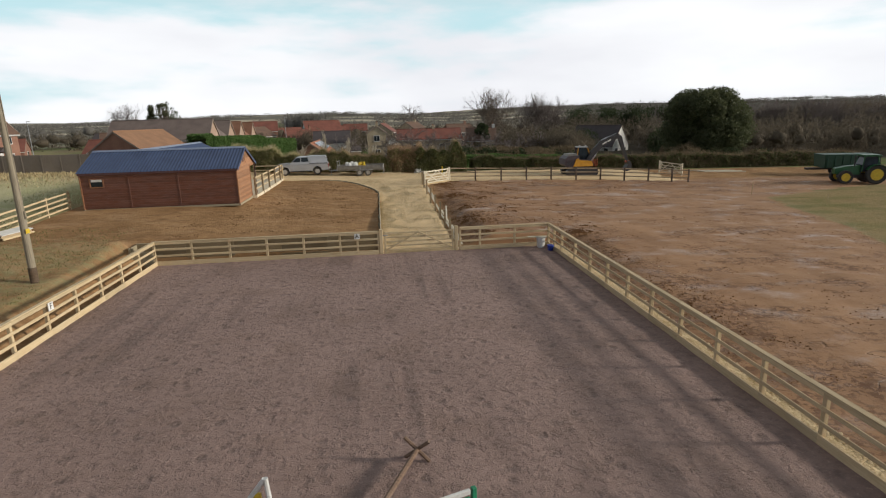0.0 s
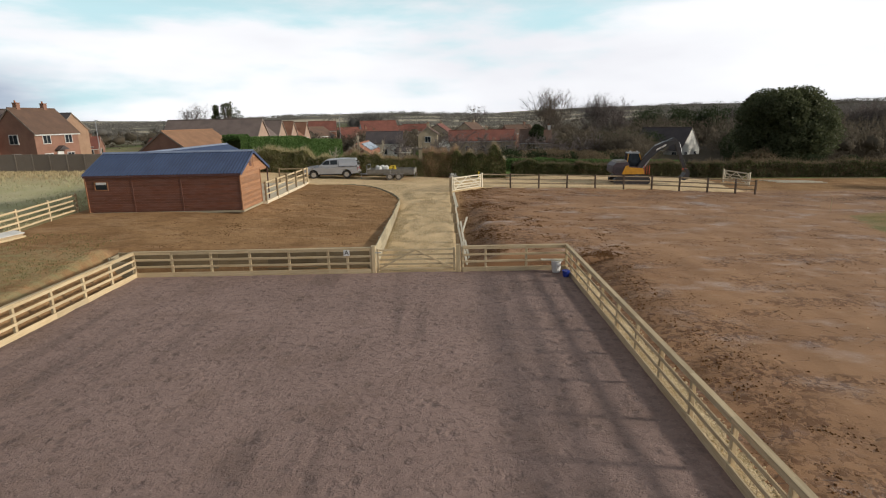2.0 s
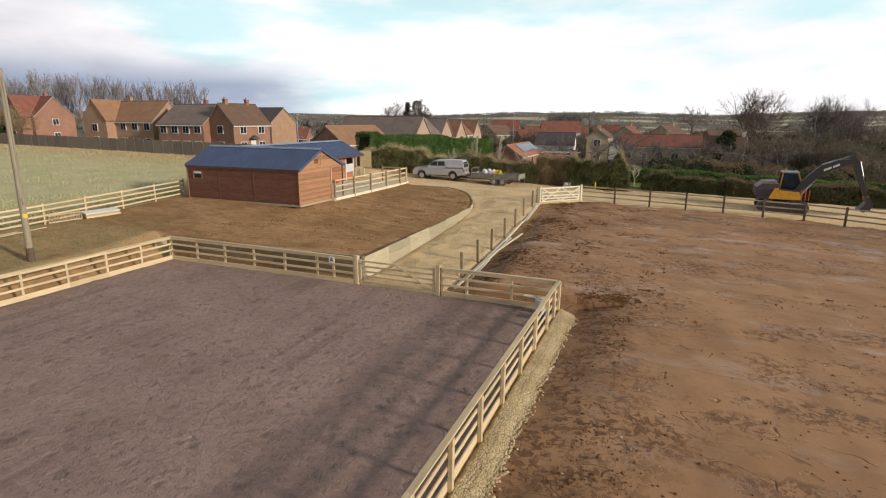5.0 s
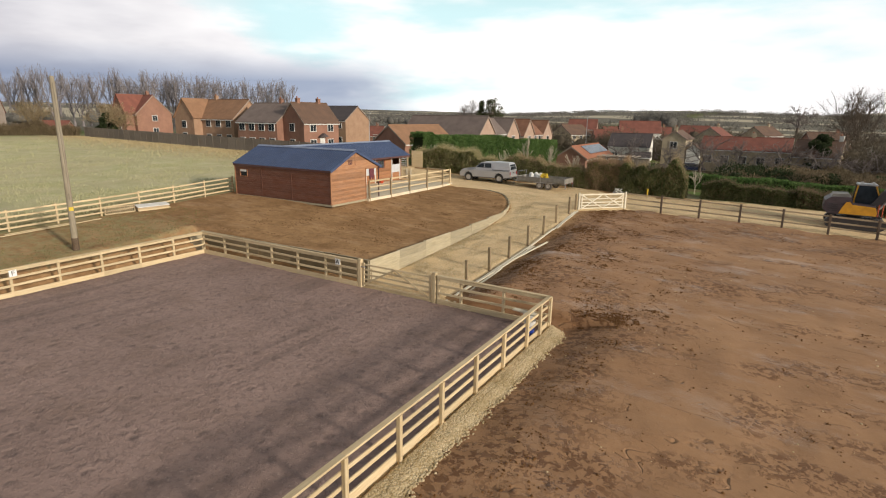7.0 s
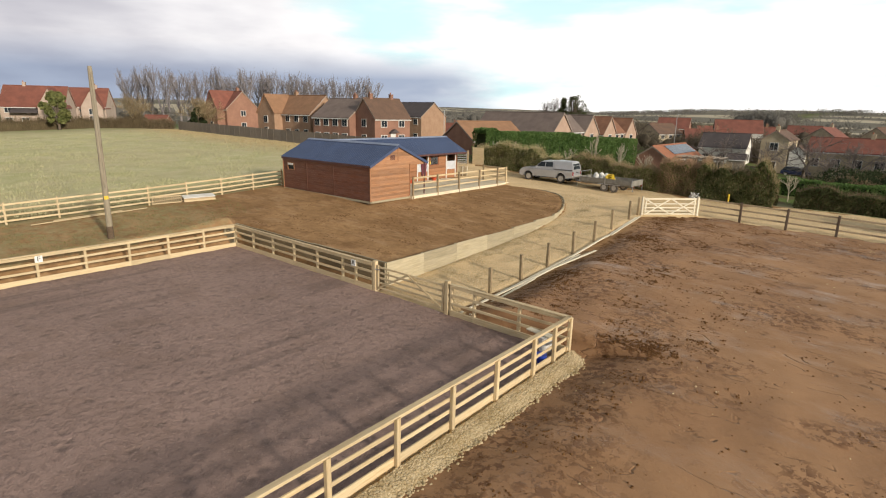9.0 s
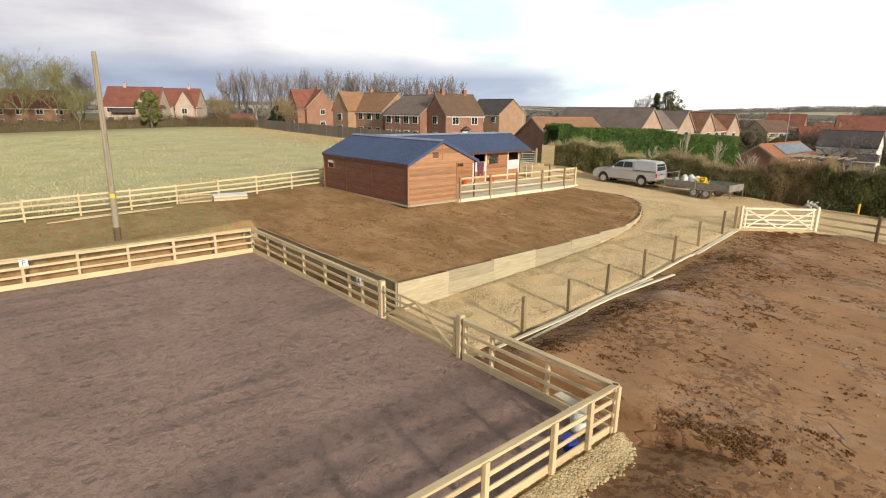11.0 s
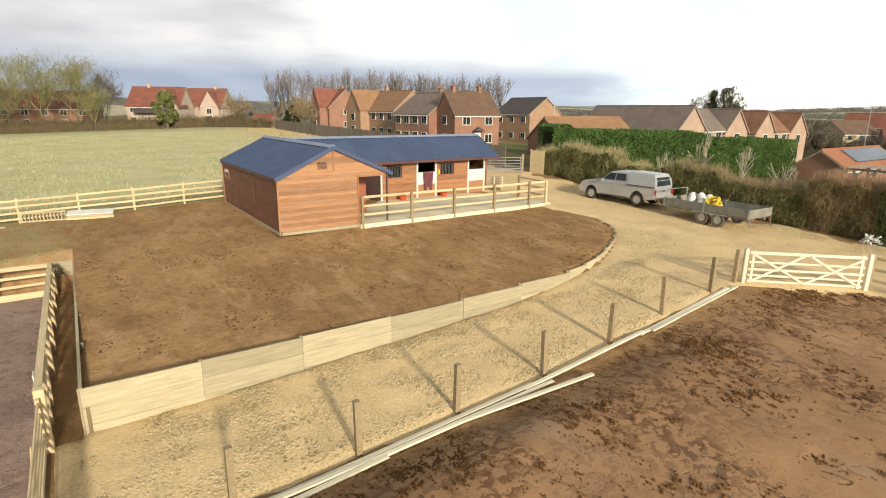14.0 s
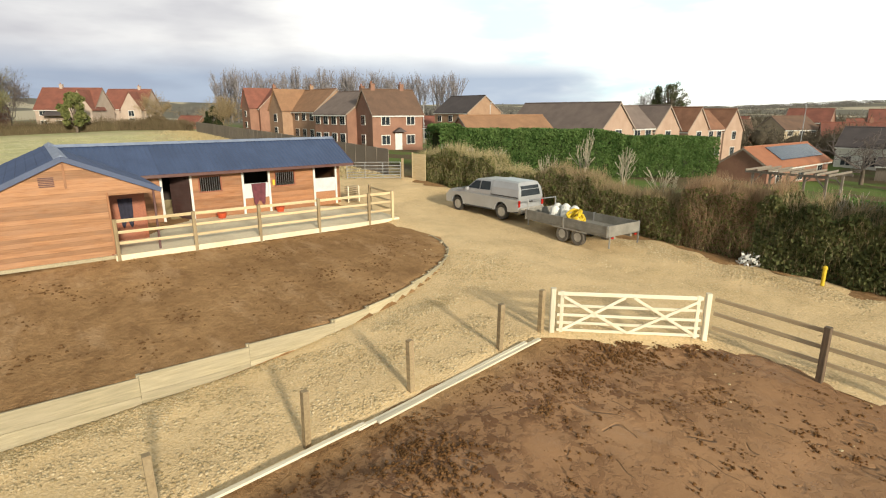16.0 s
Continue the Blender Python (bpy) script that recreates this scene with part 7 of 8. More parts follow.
prism(bm, [(-0.3, 4.27), (-1.9, 3.2), (-1.9, 3.26), (-0.3, 4.33)], "x", -3.5, 6.6)
part("solar_panel", bm, M["solar"], sh, "dark glossy solar panels")
# garden pergola
perg = thing("pergola", "weathered timber pergola frame standing on the garden lawn", "pergola", (-0.2, 68.0, ground_z(-0.2, 68.0)))
for x in (0.0, 1.7, 3.4):
    for y in (0.0, 2.2):
        piece("post", board_mesh(2.5, 0.11, 0.11, M["grey_fence"]), perg, pose(-0.2 + x, 68 + y, ground_z(-0.2, 68.0) + 1.2, 0, -90, random.uniform(-4, 4)))
        piece("brace", board_mesh(0.7, 0.06, 0.06, M["grey_fence"]), perg, span((-0.2 + x, 68 + y, ground_z(-0.2, 68.0) + 1.9), (-0.2 + x + (0.45 if x < 3 else -0.45), 68 + y, ground_z(-0.2, 68.0) + 2.4)))
for k in range(8):
    piece("cross_beam", board_mesh(3.0, 0.05, 0.11, M["grey_fence"]), perg, pose(-0.4 + 0.54 * k, 69.1, ground_z(-0.2, 68.0) + 2.6 + random.uniform(-0.02, 0.02), 0, 0, 90 + random.uniform(-2, 2)))
for y in (0.0, 2.2):
    piece("side_beam", board_mesh(4.2, 0.06, 0.13, M["grey_fence"]), perg, pose(1.5, 68 + y, ground_z(-0.2, 68.0) + 2.48))
# stone cottages down the slope
house("honey stone house with tall chimney gable", (0.0, 119.3), -90, 9.0, 3.9, 4.2, 5.5, S, M["tile_brown"], (2, 2), (1, 2), (4.1,), floor=-1.6)
house("stone cottage row with a red pantile roof", (11.2, 119.0), -3, 13.6, 6.5, 2.7, 4.6, S, M["tile_red"], (5, 1), (0, 0), (1.0,), floor=-1.6)
house("small white rendered link between the stone houses", (3.3, 116.6), 90, 3.0, 2.2, 2.4, 3.3, M["render_white"], M["tile_brown"], (0, 0), (0, 0), name="outbuilding", floor=-1.6)
house("stone cottage with white chimney end", (21.5, 113.0), -10, 6.0, 6.0, 2.4, 4.6, S, M["tile_brown"], (1, 1), (1, 1), (2.6,), floor=-1.8, stack=M["render_white"])
house("white rendered house with a long dark roof", (61.2, 147.4), -55, 14.0, 8.2, -1.4, 3.7, M["render_white"], M["tile_dark"], (4, 1), (2, 1), floor=-4.8)
house("grey-roofed cottage with a pale gable end", (-10.2, 128.0), 4, 8.0, 6.4, 2.2, 4.5, M["render_white"], M["tile_dark"], (3, 1), (1, 1), floor=-2.6)
house("red-roofed house with a white gable above the gardens", (-15.5, 160.0), 18, 10.0, 7.0, 4.2, 6.9, M["render_white"], M["tile_red"], (3, 1), (1, 2), floor=-2.8)
house("red-roofed brick house beyond the terrace", (-33.5, 170.0), 10, 8.0, 6.5, 4.6, 7.1, B, M["tile_red"], (2, 1), (1, 1), floor=-2.8)
house("small grey garden shed with a felt roof", (-4.8, 113.0), 8, 2.6, 2.2, 1.0, 1.6, M["grey_fence"], M["tile_dark"], (0, 0), (0, 0), name="shed", floor=-1.7)
# roofs scattered through the village
village = ((-46, 104, 0, "tile_red"), (-52, 122, 20, "tile_brown"), (-40, 141, 60, "tile_red"), (-20, 150, 25, "tile_red"), (-33, 158, 70, "tile_brown"), (-14, 172, 10, "tile_red"), (-48, 165, 40, "tile_brown"), (2, 165, 80, "tile_red"), (-62, 140, 0, "tile_dark"), (-80, 128, 20, "tile_red"), (-92, 112, 60, "tile_red"), (-75, 110, 0, "tile_red"), (-30, 195, 30, "tile_red"), (12, 190, 60, "tile_brown"), (-8, 210, 0, "tile_red"), (26, 176, 20, "tile_brown"), (-105, 135, 10, "tile_red"), (-50, 205, 80, "tile_brown"), (-70, 215, 0, "tile_red"))
for i, (x, y, w, rf) in enumerate(village):
    top = (4.6, 5.5, 5.1)[i % 3] + 0.004 * (y - 120)
    hh = house("village house with tiled roof among bare trees", (x, y), w, 8.8, 6.6, top - 2.3, top, (B, S, T)[i % 3], M[rf], (3, 2), (1, 1), (2.5,) if i % 2 else ())
    tagged(hh, group="village houses")

# ---- garden boundary of grey boards ----


def board_fence(label, a, b, height, material, n):
    f = thing("board_fence", label, "fence", (*a, ground_z(*a)))
    for k in range(n):
        p = [(a[i] + (b[i] - a[i]) * k / n) for i in (0, 1)]
        q = [(a[i] + (b[i] - a[i]) * (k + 1) / n) for i in (0, 1)]
        za, zb = ground_z(*p), ground_z(*q)
        z = (za + zb) / 2 + height / 2
        d = Vector((q[0] - p[0], q[1] - p[1], 0))
        m = span((*p, z), (*q, z), d.cross(Vector((0, 0, 1))))
        piece("panel", board_mesh(d.length - 0.12, height, 0.04, material), f, m)
        piece("post", board_mesh(height + 0.06, 0.08, 0.06, material), f, pose(*p, za + height / 2, 0, -90, 0))
    return f


board_fence("long weathered grey board fence behind the grass field", (-94.0, 62.5), (-20.0, 57.6), 1.8, M["grey_fence"], 40)
board_fence("pale board panel closing the hedge end by the gate", (-17.5, 57.9), (-16.2, 58.1), 1.75, M["fence"], 1)

# ---- vehicles ----


def bevelled(bm, width, segments=2):
    bmesh.ops.bevel(bm, geom=list(bm.edges), offset=width, segments=segments, affect="EDGES", clamp_overlap=True)


def loft(bm, sections):
    """Joins closed rings of the same count into a skin."""
    rings = [[bm.verts.new(p) for p in s] for s in sections]
    n = len(rings[0])
    for a, b in zip(rings, rings[1:]):
        for k in range(n):
            bm.faces.new((a[k], a[(k + 1) % n], b[(k + 1) % n], b[k]))
    bm.faces.new(rings[0][::-1])
    bm.faces.new(rings[-1])
    bmesh.ops.recalc_face_normals(bm, faces=bm.faces)


def wheel(parent, x, y, r, width, rim_mat, tyre_mat=None, hub=0.62):
    bm = bmesh.new()
    w = width / 2
    lathe(bm, [(r * hub, -w * 0.8), (r * 0.9, -w), (r, -w * 0.7), (r, w * 0.7), (r * 0.9, w), (r * hub, w * 0.8)], (x, y, r), "y", 28)
    t = part("wheel", bm, tyre_mat or M["black_rubber"], parent)
    bm = bmesh.new()
    lathe(bm, [(r * hub, -w * 0.82), (r * hub * 0.9, -w * 0.86), (r * hub * 0.75, -w * 0.5), (r * 0.2, -w * 0.62), (r * 0.2, w * 0.62), (r * hub * 0.75, w * 0.5), (r * hub * 0.9, w * 0.86), (r * hub, w * 0.82)], (x, y, r), "y", 28)
    part("rim", bm, rim_mat, t)
    return t


def arch(cx, r, n=9, z0=0.42):
    """Points of a wheel arch from front to back along the sill."""
    return [(cx + r * math.cos(math.pi * k / (n - 1)), z0 + r * math.sin(math.pi * k / (n - 1))) for k in range(n)]


def pickup(at, z, yaw):
    v = thing("pickup_truck", "silver double-cab pickup truck with a matching canopy parked on the track", "truck", (*at, z), turn=yaw)
    fx, rx, r = 1.62, -1.5, 0.37
    side = [(2.5, 0.42)] + [(2.52, 0.72), (2.42, 0.98), (2.2, 1.09), (1.25, 1.15), (-2.55, 1.12), (-2.58, 0.5), (-2.3, 0.46)]
    side += [p for p in reversed(arch(rx, 0.47))] + [p for p in reversed(arch(fx, 0.47))]
    bm = bmesh.new()
    prism(bm, side, "y", -0.9, 0.9)
    rims = [ed for ed in bm.edges if all(abs(abs(q.co.y) - 0.9) < 1e-4 and q.co.z > 0.9 for q in ed.verts) and abs(ed.verts[0].co.y - ed.verts[1].co.y) < 1e-4]
    bmesh.ops.bevel(bm, geom=rims, offset=0.09, segments=3, affect="EDGES")
    part("body", bm, M["silver"], v)
    bm = bmesh.new()
    prism(bm, [(2.38, 1.03), (2.2, 1.11), (1.3, 1.19), (1.25, 1.1), (2.34, 0.96)], "y", -0.66, 0.66)
    part("bonnet", bm, M["silver"], v)

    def ring(x, z, w, x2, z2, w2):
        return [(x, -w, z), (x, w, z), (x2, w2, z2), (x2, -w2, z2)]
    bm = bmesh.new()
    loft(bm, [[(1.3, -0.84, 1.08), (1.3, 0.84, 1.08), (-0.75, 0.84, 1.08), (-0.75, -0.84, 1.08)],
              [(0.95, -0.8, 1.3), (0.95, 0.8, 1.3), (-0.75, 0.82, 1.3), (-0.75, -0.82, 1.3)],
              [(0.42, -0.68, 1.74), (0.42, 0.68, 1.74), (-0.75, 0.7, 1.76), (-0.75, -0.7, 1.76)],
              [(0.3, -0.6, 1.79), (0.3, 0.6, 1.79), (-0.75, 0.62, 1.82), (-0.75, -0.62, 1.82)]])
    part("cab", bm, M["silver"], v)
    bm = bmesh.new()
    loft(bm, [[(-0.78, -0.86, 1.1), (-0.78, 0.86, 1.1), (-2.56, 0.86, 1.1), (-2.56, -0.86, 1.1)],
              [(-0.78, -0.8, 1.5), (-0.78, 0.8, 1.5), (-2.5, 0.8, 1.5), (-2.5, -0.8, 1.5)],
              [(-0.78, -0.68, 1.8), (-0.78, 0.68, 1.8), (-2.36, 0.68, 1.78), (-2.36, -0.68, 1.78)],
              [(-0.8, -0.5, 1.87), (-0.8, 0.5, 1.87), (-2.3, 0.5, 1.84), (-2.3, -0.5, 1.84)]])
    part("canopy", bm, M["silver"], v)
    for s in (-1, 1):
        for pts, nm in (([(0.86, 1.3), (0.42, 1.68), (0.08, 1.7), (0.08, 1.3)], "front_window"), ([(0.0, 1.3), (0.0, 1.7), (-0.62, 1.72), (-0.68, 1.32)], "rear_window")):
            bm = bmesh.new()
            rows = [[(x, s * (0.835 - (q - 1.3) * 0.27), q) for x, q in pts], [(x, s * (0.815 - (q - 1.3) * 0.27), q) for x, q in pts]]
            loft(bm, rows)
            part(nm, bm, M["glass"], v, "dark tinted side window")
        bm = bmesh.new()
        box(bm, (-1.65, s * 0.868, 1.14), (1.75, 0.02, 0.05))
        part("canopy_seal", bm, M["black_trim"], v, "dark seam under the canopy")
        for cx in (fx, rx):
            bm = bmesh.new()
            pts = arch(cx, 0.5, 11)
            inner = arch(cx, 0.44, 11)
            prism(bm, pts + inner[::-1], "y", s * 0.85 - 0.05, s * 0.85 + 0.06)
            part("wheel_arch", bm, M["silver"], v)
            wheel(v, cx, s * 0.76, r, 0.25, M["rim"])
        bm = bmesh.new()
        box(bm, (0.78, s * 1.0, 1.27), (0.12, 0.2, 0.16))
        bevelled(bm, 0.03)
        part("mirror", bm, M["silver"], v)
        bm = bmesh.new()
        box(bm, (-2.57, s * 0.82, 0.86), (0.06, 0.13, 0.3))
        part("tail_light", bm, M["lamp_red"], v, "red tail light")
        bm = bmesh.new()
        box(bm, (2.42, s * 0.68, 0.8), (0.12, 0.34, 0.18))
        bevelled(bm, 0.03)
        part("headlight", bm, M["lamp_clear"], v, "clear headlight")
        bm = bmesh.new()
        box(bm, (0.05, s * 0.86, 0.42), (1.9, 0.14, 0.06))
        part("side_step", bm, M["black_trim"], v)
        for dx in (0.2, -0.52):
            bm = bmesh.new()
            box(bm, (dx, s * 0.89, 1.0), (0.16, 0.03, 0.035))
            part("door_handle", bm, M["silver"], v)
    bm = bmesh.new()
    loft(bm, [[(1.0, -0.72, 1.28), (1.0, 0.72, 1.28), (0.5, 0.62, 1.7), (0.5, -0.62, 1.7)], [(1.03, -0.72, 1.29), (1.03, 0.72, 1.29), (0.53, 0.62, 1.71), (0.53, -0.62, 1.71)]])
    part("windscreen", bm, M["glass"], v)
    bm = bmesh.new()
    loft(bm, [[(-2.53, -0.66, 1.2), (-2.53, 0.66, 1.2), (-2.42, 0.6, 1.66), (-2.42, -0.6, 1.66)], [(-2.57, -0.66, 1.2), (-2.57, 0.66, 1.2), (-2.46, 0.6, 1.66), (-2.46, -0.6, 1.66)]])
    part("canopy_window", bm, M["glass"], v, "dark rear canopy window")
    for x, nm in ((2.48, "front_bumper"), (-2.62, "rear_bumper")):
        bm = bmesh.new()
        box(bm, (x, 0, 0.55), (0.2, 1.72, 0.24))
        bevelled(bm, 0.05)
        part(nm, bm, M["silver"] if x > 0 else M["rim"], v)
    bm = bmesh.new()
    box(bm, (2.47, 0, 0.82), (0.06, 0.9, 0.2))
    part("grille", bm, M["black_trim"], v)
    bm = bmesh.new()
    box(bm, (-2.585, 0, 0.92), (0.03, 0.22, 0.06))
    part("tailgate_handle", bm, M["black_trim"], v)
    bm = bmesh.new()
    box(bm, (0, 0, 0.45), (4.4, 1.2, 0.2))
    part("chassis", bm, M["black_trim"], v)
    return v


pickup((-7.42, 55.92), 1.74, 183)


def flat_trailer(at, z, yaw):
    """Twin-axle dropside trailer; local x towards the drawbar."""
    t = thing("flatbed_trailer", "weathered grey twin-axle dropside trailer hitched behind the pickup", "trailer", (*at, z), turn=yaw)
    L, W = 2.25, 0.93
    bm = bmesh.new()
    box(bm, (0, 0, 0.52), (2 * L, 2 * W, 0.08))
    box(bm, (0, 0.5, 0.42), (2 * L, 0.08, 0.14))
    box(bm, (0, -0.5, 0.42), (2 * L, 0.08, 0.14))
    part("bed", bm, M["galv_dull"], t, "worn grey trailer bed")
    grey = M["galv_dull"]
    for s in (-1, 1):
        for k in (0, 1):
            bm = bmesh.new()
            box(bm, (-L / 2 + k * L, s * W, 0.73), (L - 0.06, 0.04, 0.36))
            for q in (0.6, 0.74, 0.86):
                box(bm, (-L / 2 + k * L, s * (W + 0.025), q), (L - 0.1, 0.015, 0.03))
            part("side_board", bm, grey, t)
        for k, x in enumerate((-0.28, -1.12)):
            wheel(t, x + 0.35, s * 0.84, 0.34, 0.2, M["rim"], M["dusty_tyre"], hub=0.55).location.z -= 0.13
        for x in (-L, 0, L):
            bm = bmesh.new()
            box(bm, (x, s * (W + 0.01), 0.7), (0.06, 0.07, 0.46))
            part("stanchion", bm, M["galv"], t)
    bm = bmesh.new()
    box(bm, (-L - 0.02, 0, 0.73), (0.04, 2 * W, 0.38))
    part("tailboard", bm, grey, t, "dull grey metal tailboard")
    for s in (-1, 1):
        bm = bmesh.new()
        box(bm, (-L - 0.06, s * 0.86, 0.28), (0.05, 0.05, 0.46))
        part("prop_leg", bm, M["galv"], t)
        bm = bmesh.new()
        box(bm, (-L - 0.05, s * 0.7, 0.44), (0.04, 0.14, 0.06))
        part("rear_lamp", bm, M["lamp_red"], t)
    bm = bmesh.new()
    box(bm, (L + 0.02, 0, 0.73), (0.04, 2 * W, 0.38))
    part("headboard", bm, grey, t)
    bm = bmesh.new()
    for s in (-0.85, 0.85):
        tube(bm, (L - 0.02, s, 0.9), (L - 0.02, s, 1.32), 0.025)
    tube(bm, (L - 0.02, -0.85, 1.32), (L - 0.02, 0.85, 1.32), 0.025)
    part("ladder_rack", bm, M["galv"], t)
    for s in (-0.5, 0.5):
        bm = bmesh.new()
        tube(bm, (L, s, 0.42), (L + 0.95, 0, 0.42), 0.045)
        part("drawbar", bm, M["galv"], t)
    bm = bmesh.new()
    tube(bm, (L + 0.7, 0.12, -0.08), (L + 0.7, 0.12, 0.7), 0.03)
    part("jockey_wheel", bm, M["galv"], t)
    for s in (-1, 1):
        bm = bmesh.new()
        box(bm, (-0.3, s * 0.93, 0.46), (1.9, 0.03, 0.06))
        part("skirt_rail", bm, M["galv"], t)
    return t


flat_trailer((-1.62, 55.62), 1.63, 180 - 3)
# load: white sacks and a yellow hose coil on the bed
for k, (x, y, hgt) in enumerate(((-2.75, 55.35, 0.62), (-2.55, 55.8, 0.7), (-2.25, 55.45, 0.6), (-2.15, 55.9, 0.64), (-2.95, 55.8, 0.66))):
    bm = bmesh.new()
    loft(bm, [[(r * math.cos(a * math.tau / 12) * (1 + 0.08 * math.sin(a * 3 + k)), r * math.sin(a * math.tau / 12), zz) for a in range(12)] for r, zz in ((0.17, 0), (0.23, 0.1), (0.22, hgt * 0.6), (0.18, hgt * 0.85), (0.07, hgt))])
    sk = single("rubble_sack", bm, M["white_bag"], "full white woven sack standing on the trailer bed", "sack", group="sacks on the trailer")
    sk.matrix_basis = pose(x, y, 2.19, 4 * (k % 2), 3, 40 * k)
bm = bmesh.new()
for k in range(7):
    n, tip = 18, 0.35 * math.sin(k * 2.1)
    ring_pts = [((0.24 + 0.03 * (k % 4) + 0.05 * math.sin(3 * a + k)) * math.cos(a), (0.26 + 0.03 * (k % 3)) * math.sin(a), 0.07 * k + tip * 0.3 * math.sin(a + k) + 0.03 * math.sin(4 * a)) for a in np.linspace(0, math.tau, n)]
    path_tube(bm, ring_pts, 0.05, 6)
coil = single("hose_coil", bm, M["yellow"], "coil of bright yellow ducting lying on the trailer", "hose coil")
coil.matrix_basis = pose(-1.5, 55.35, 2.33, 38, -12, 20)


def limb(bm, pts, widths, y0, y1):
    """A boom arm: a plate outline along pts with given half depths."""
    up, lo = [], []
    for i, (x, z) in enumerate(pts):
        a = pts[max(i - 1, 0)]
        b = pts[min(i + 1, len(pts) - 1)]
        d = math.hypot(b[0] - a[0], b[1] - a[1])
        nx, nz = -(b[1] - a[1]) / d, (b[0] - a[0]) / d
        up.append((x + nx * widths[i], z + nz * widths[i]))
        lo.append((x - nx * widths[i], z - nz * widths[i]))
    prism(bm, up + lo[::-1], "y", y0, y1)


def excavator(at, z, yaw):
    e = thing("excavator", "yellow and dark grey tracked excavator with raised boom", "excavator", (*at, z), turn=yaw)
    for s in (-1, 1):
        bm = bmesh.new()
        pts = []
        for k in range(9):
            a = math.pi / 2 + math.pi * k / 8
            pts.append((-1.45 + 0.42 * math.cos(a), 0.42 + 0.42 * math.sin(a)))
        for k in range(9):
            a = -math.pi / 2 + math.pi * k / 8
            pts.append((1.45 + 0.42 * math.cos(a), 0.42 + 0.42 * math.sin(a)))
        prism(bm, pts, "y", s * 1.05 - 0.28, s * 1.05 + 0.28)
        tr = part("track", bm, M["digger_dark"], e)
        for k in range(14):
            for top in (0, 1):
                bm = bmesh.new()
                box(bm, (-1.5 + 3.0 * k / 13, s * 1.05, 0.86 if top else -0.0), (0.1, 0.58, 0.05))
                part("track_shoe", bm, M["black_trim"], tr)
    bm = bmesh.new()
    box(bm, (0, 0, 0.6), (2.2, 1.7, 0.4))
    tube(bm, (0, 0, 0.8), (0, 0, 1.02), 0.6, 0.6, 20)
    part("undercarriage", bm, M["digger_dark"], e)
    bm = bmesh.new()
    prism(bm, [(-1.75, 1.05), (1.15, 1.05), (1.25, 1.3), (1.1, 1.75), (-0.3, 1.85), (-0.45, 2.35), (-1.7, 2.3), (-2.05, 2.0), (-2.1, 1.35)], "y", -1.2, 1.2)
    part("house_frame", bm, M["digger_maroon"], e, "dark maroon-grey machine body and counterweight")
    bm = bmesh.new()
    prism(bm, [(-1.1, 1.1), (1.15, 1.1), (1.2, 1.3), (1.05, 1.72), (-0.35, 1.82), (-0.5, 2.02), (-0.75, 1.98), (-0.95, 1.5)], "y", -1.27, -1.2)
    part("side_panel", bm, M["digger_yellow"], e, "bright yellow engine panel")
    for k in range(4):
        bm = bmesh.new()
        box(bm, (-1.5, -1.215, 1.3 + 0.16 * k), (0.6, 0.03, 0.06))
        part("vent_slat", bm, M["digger_dark"], e)
    bm = bmesh.new()
    prism(bm, [(-1.7, 2.3), (-0.5, 2.35), (-0.6, 2.55), (-1.6, 2.5)], "y", -0.9, 0.9)
    part("engine_hood", bm, M["galv_dull"], e, "dull grey engine hood")
    bm = bmesh.new()
    loft(bm, [[(-0.2, 0.2, 1.1), (1.3, 0.2, 1.1), (1.3, 1.2, 1.1), (-0.2, 1.2, 1.1)], [(-0.2, 0.2, 2.3), (1.38, 0.2, 2.1), (1.38, 1.2, 2.1), (-0.2, 1.2, 2.3)], [(-0.1, 0.25, 3.15), (1.0, 0.25, 3.12), (1.0, 1.15, 3.12), (-0.1, 1.15, 3.15)]])
    cab_ = part("cab", bm, M["glass"], e, "glazed operator cab")
    for x, y in ((-0.2, 0.18), (-0.2, 1.22), (1.36, 0.18), (1.36, 1.22)):
        bm = bmesh.new()
        top_x = 1.0 if x > 0 else -0.1
        tube(bm, (x, y, 1.1), (x, y, 2.15), 0.055, 0.055, 6)
        tube(bm, (x, y, 2.15), (top_x, y, 3.15), 0.055, 0.055, 6)
        part("pillar", bm, M["digger_yellow"] if y < 1 else M["digger_maroon"], cab_)
    bm = bmesh.new()
    box(bm, (0.45, 0.7, 3.22), (1.3, 1.12, 0.12))
    bevelled(bm, 0.04)
    part("cab_roof", bm, M["galv"], cab_, "pale grey cab roof")
    for x in (0.1, 0.8):
        bm = bmesh.new()
        box(bm, (x, 0.3, 3.36), (0.16, 0.12, 0.14))
        part("work_lamp", bm, M["white_paint"], cab_, "white work lamp")
    bm = bmesh.new()
    limb(bm, [(0.9, 1.6), (1.7, 2.7), (2.6, 3.6), (3.6, 4.1), (4.6, 4.35)], [0.2, 0.3, 0.36, 0.28, 0.16], -0.28, 0.08)
    boom = part("boom", bm, M["digger_dark"], e, "dark grey lifting boom")
    for x0, wdt in ((2.62, 0.5), (3.2, 0.42)):
        bm = bmesh.new()
        prism(bm, [(x0, 3.42 + (x0 - 2.6) * 0.5), (x0 + wdt, 3.42 + (x0 + wdt - 2.6) * 0.5), (x0 + wdt, 3.6 + (x0 + wdt - 2.6) * 0.5), (x0, 3.6 + (x0 - 2.6) * 0.5)], "y", -0.292, -0.284)
        part("lettering_bar", bm, M["white_paint"], boom, "plain pale bar of lettering")
    bm = bmesh.new()
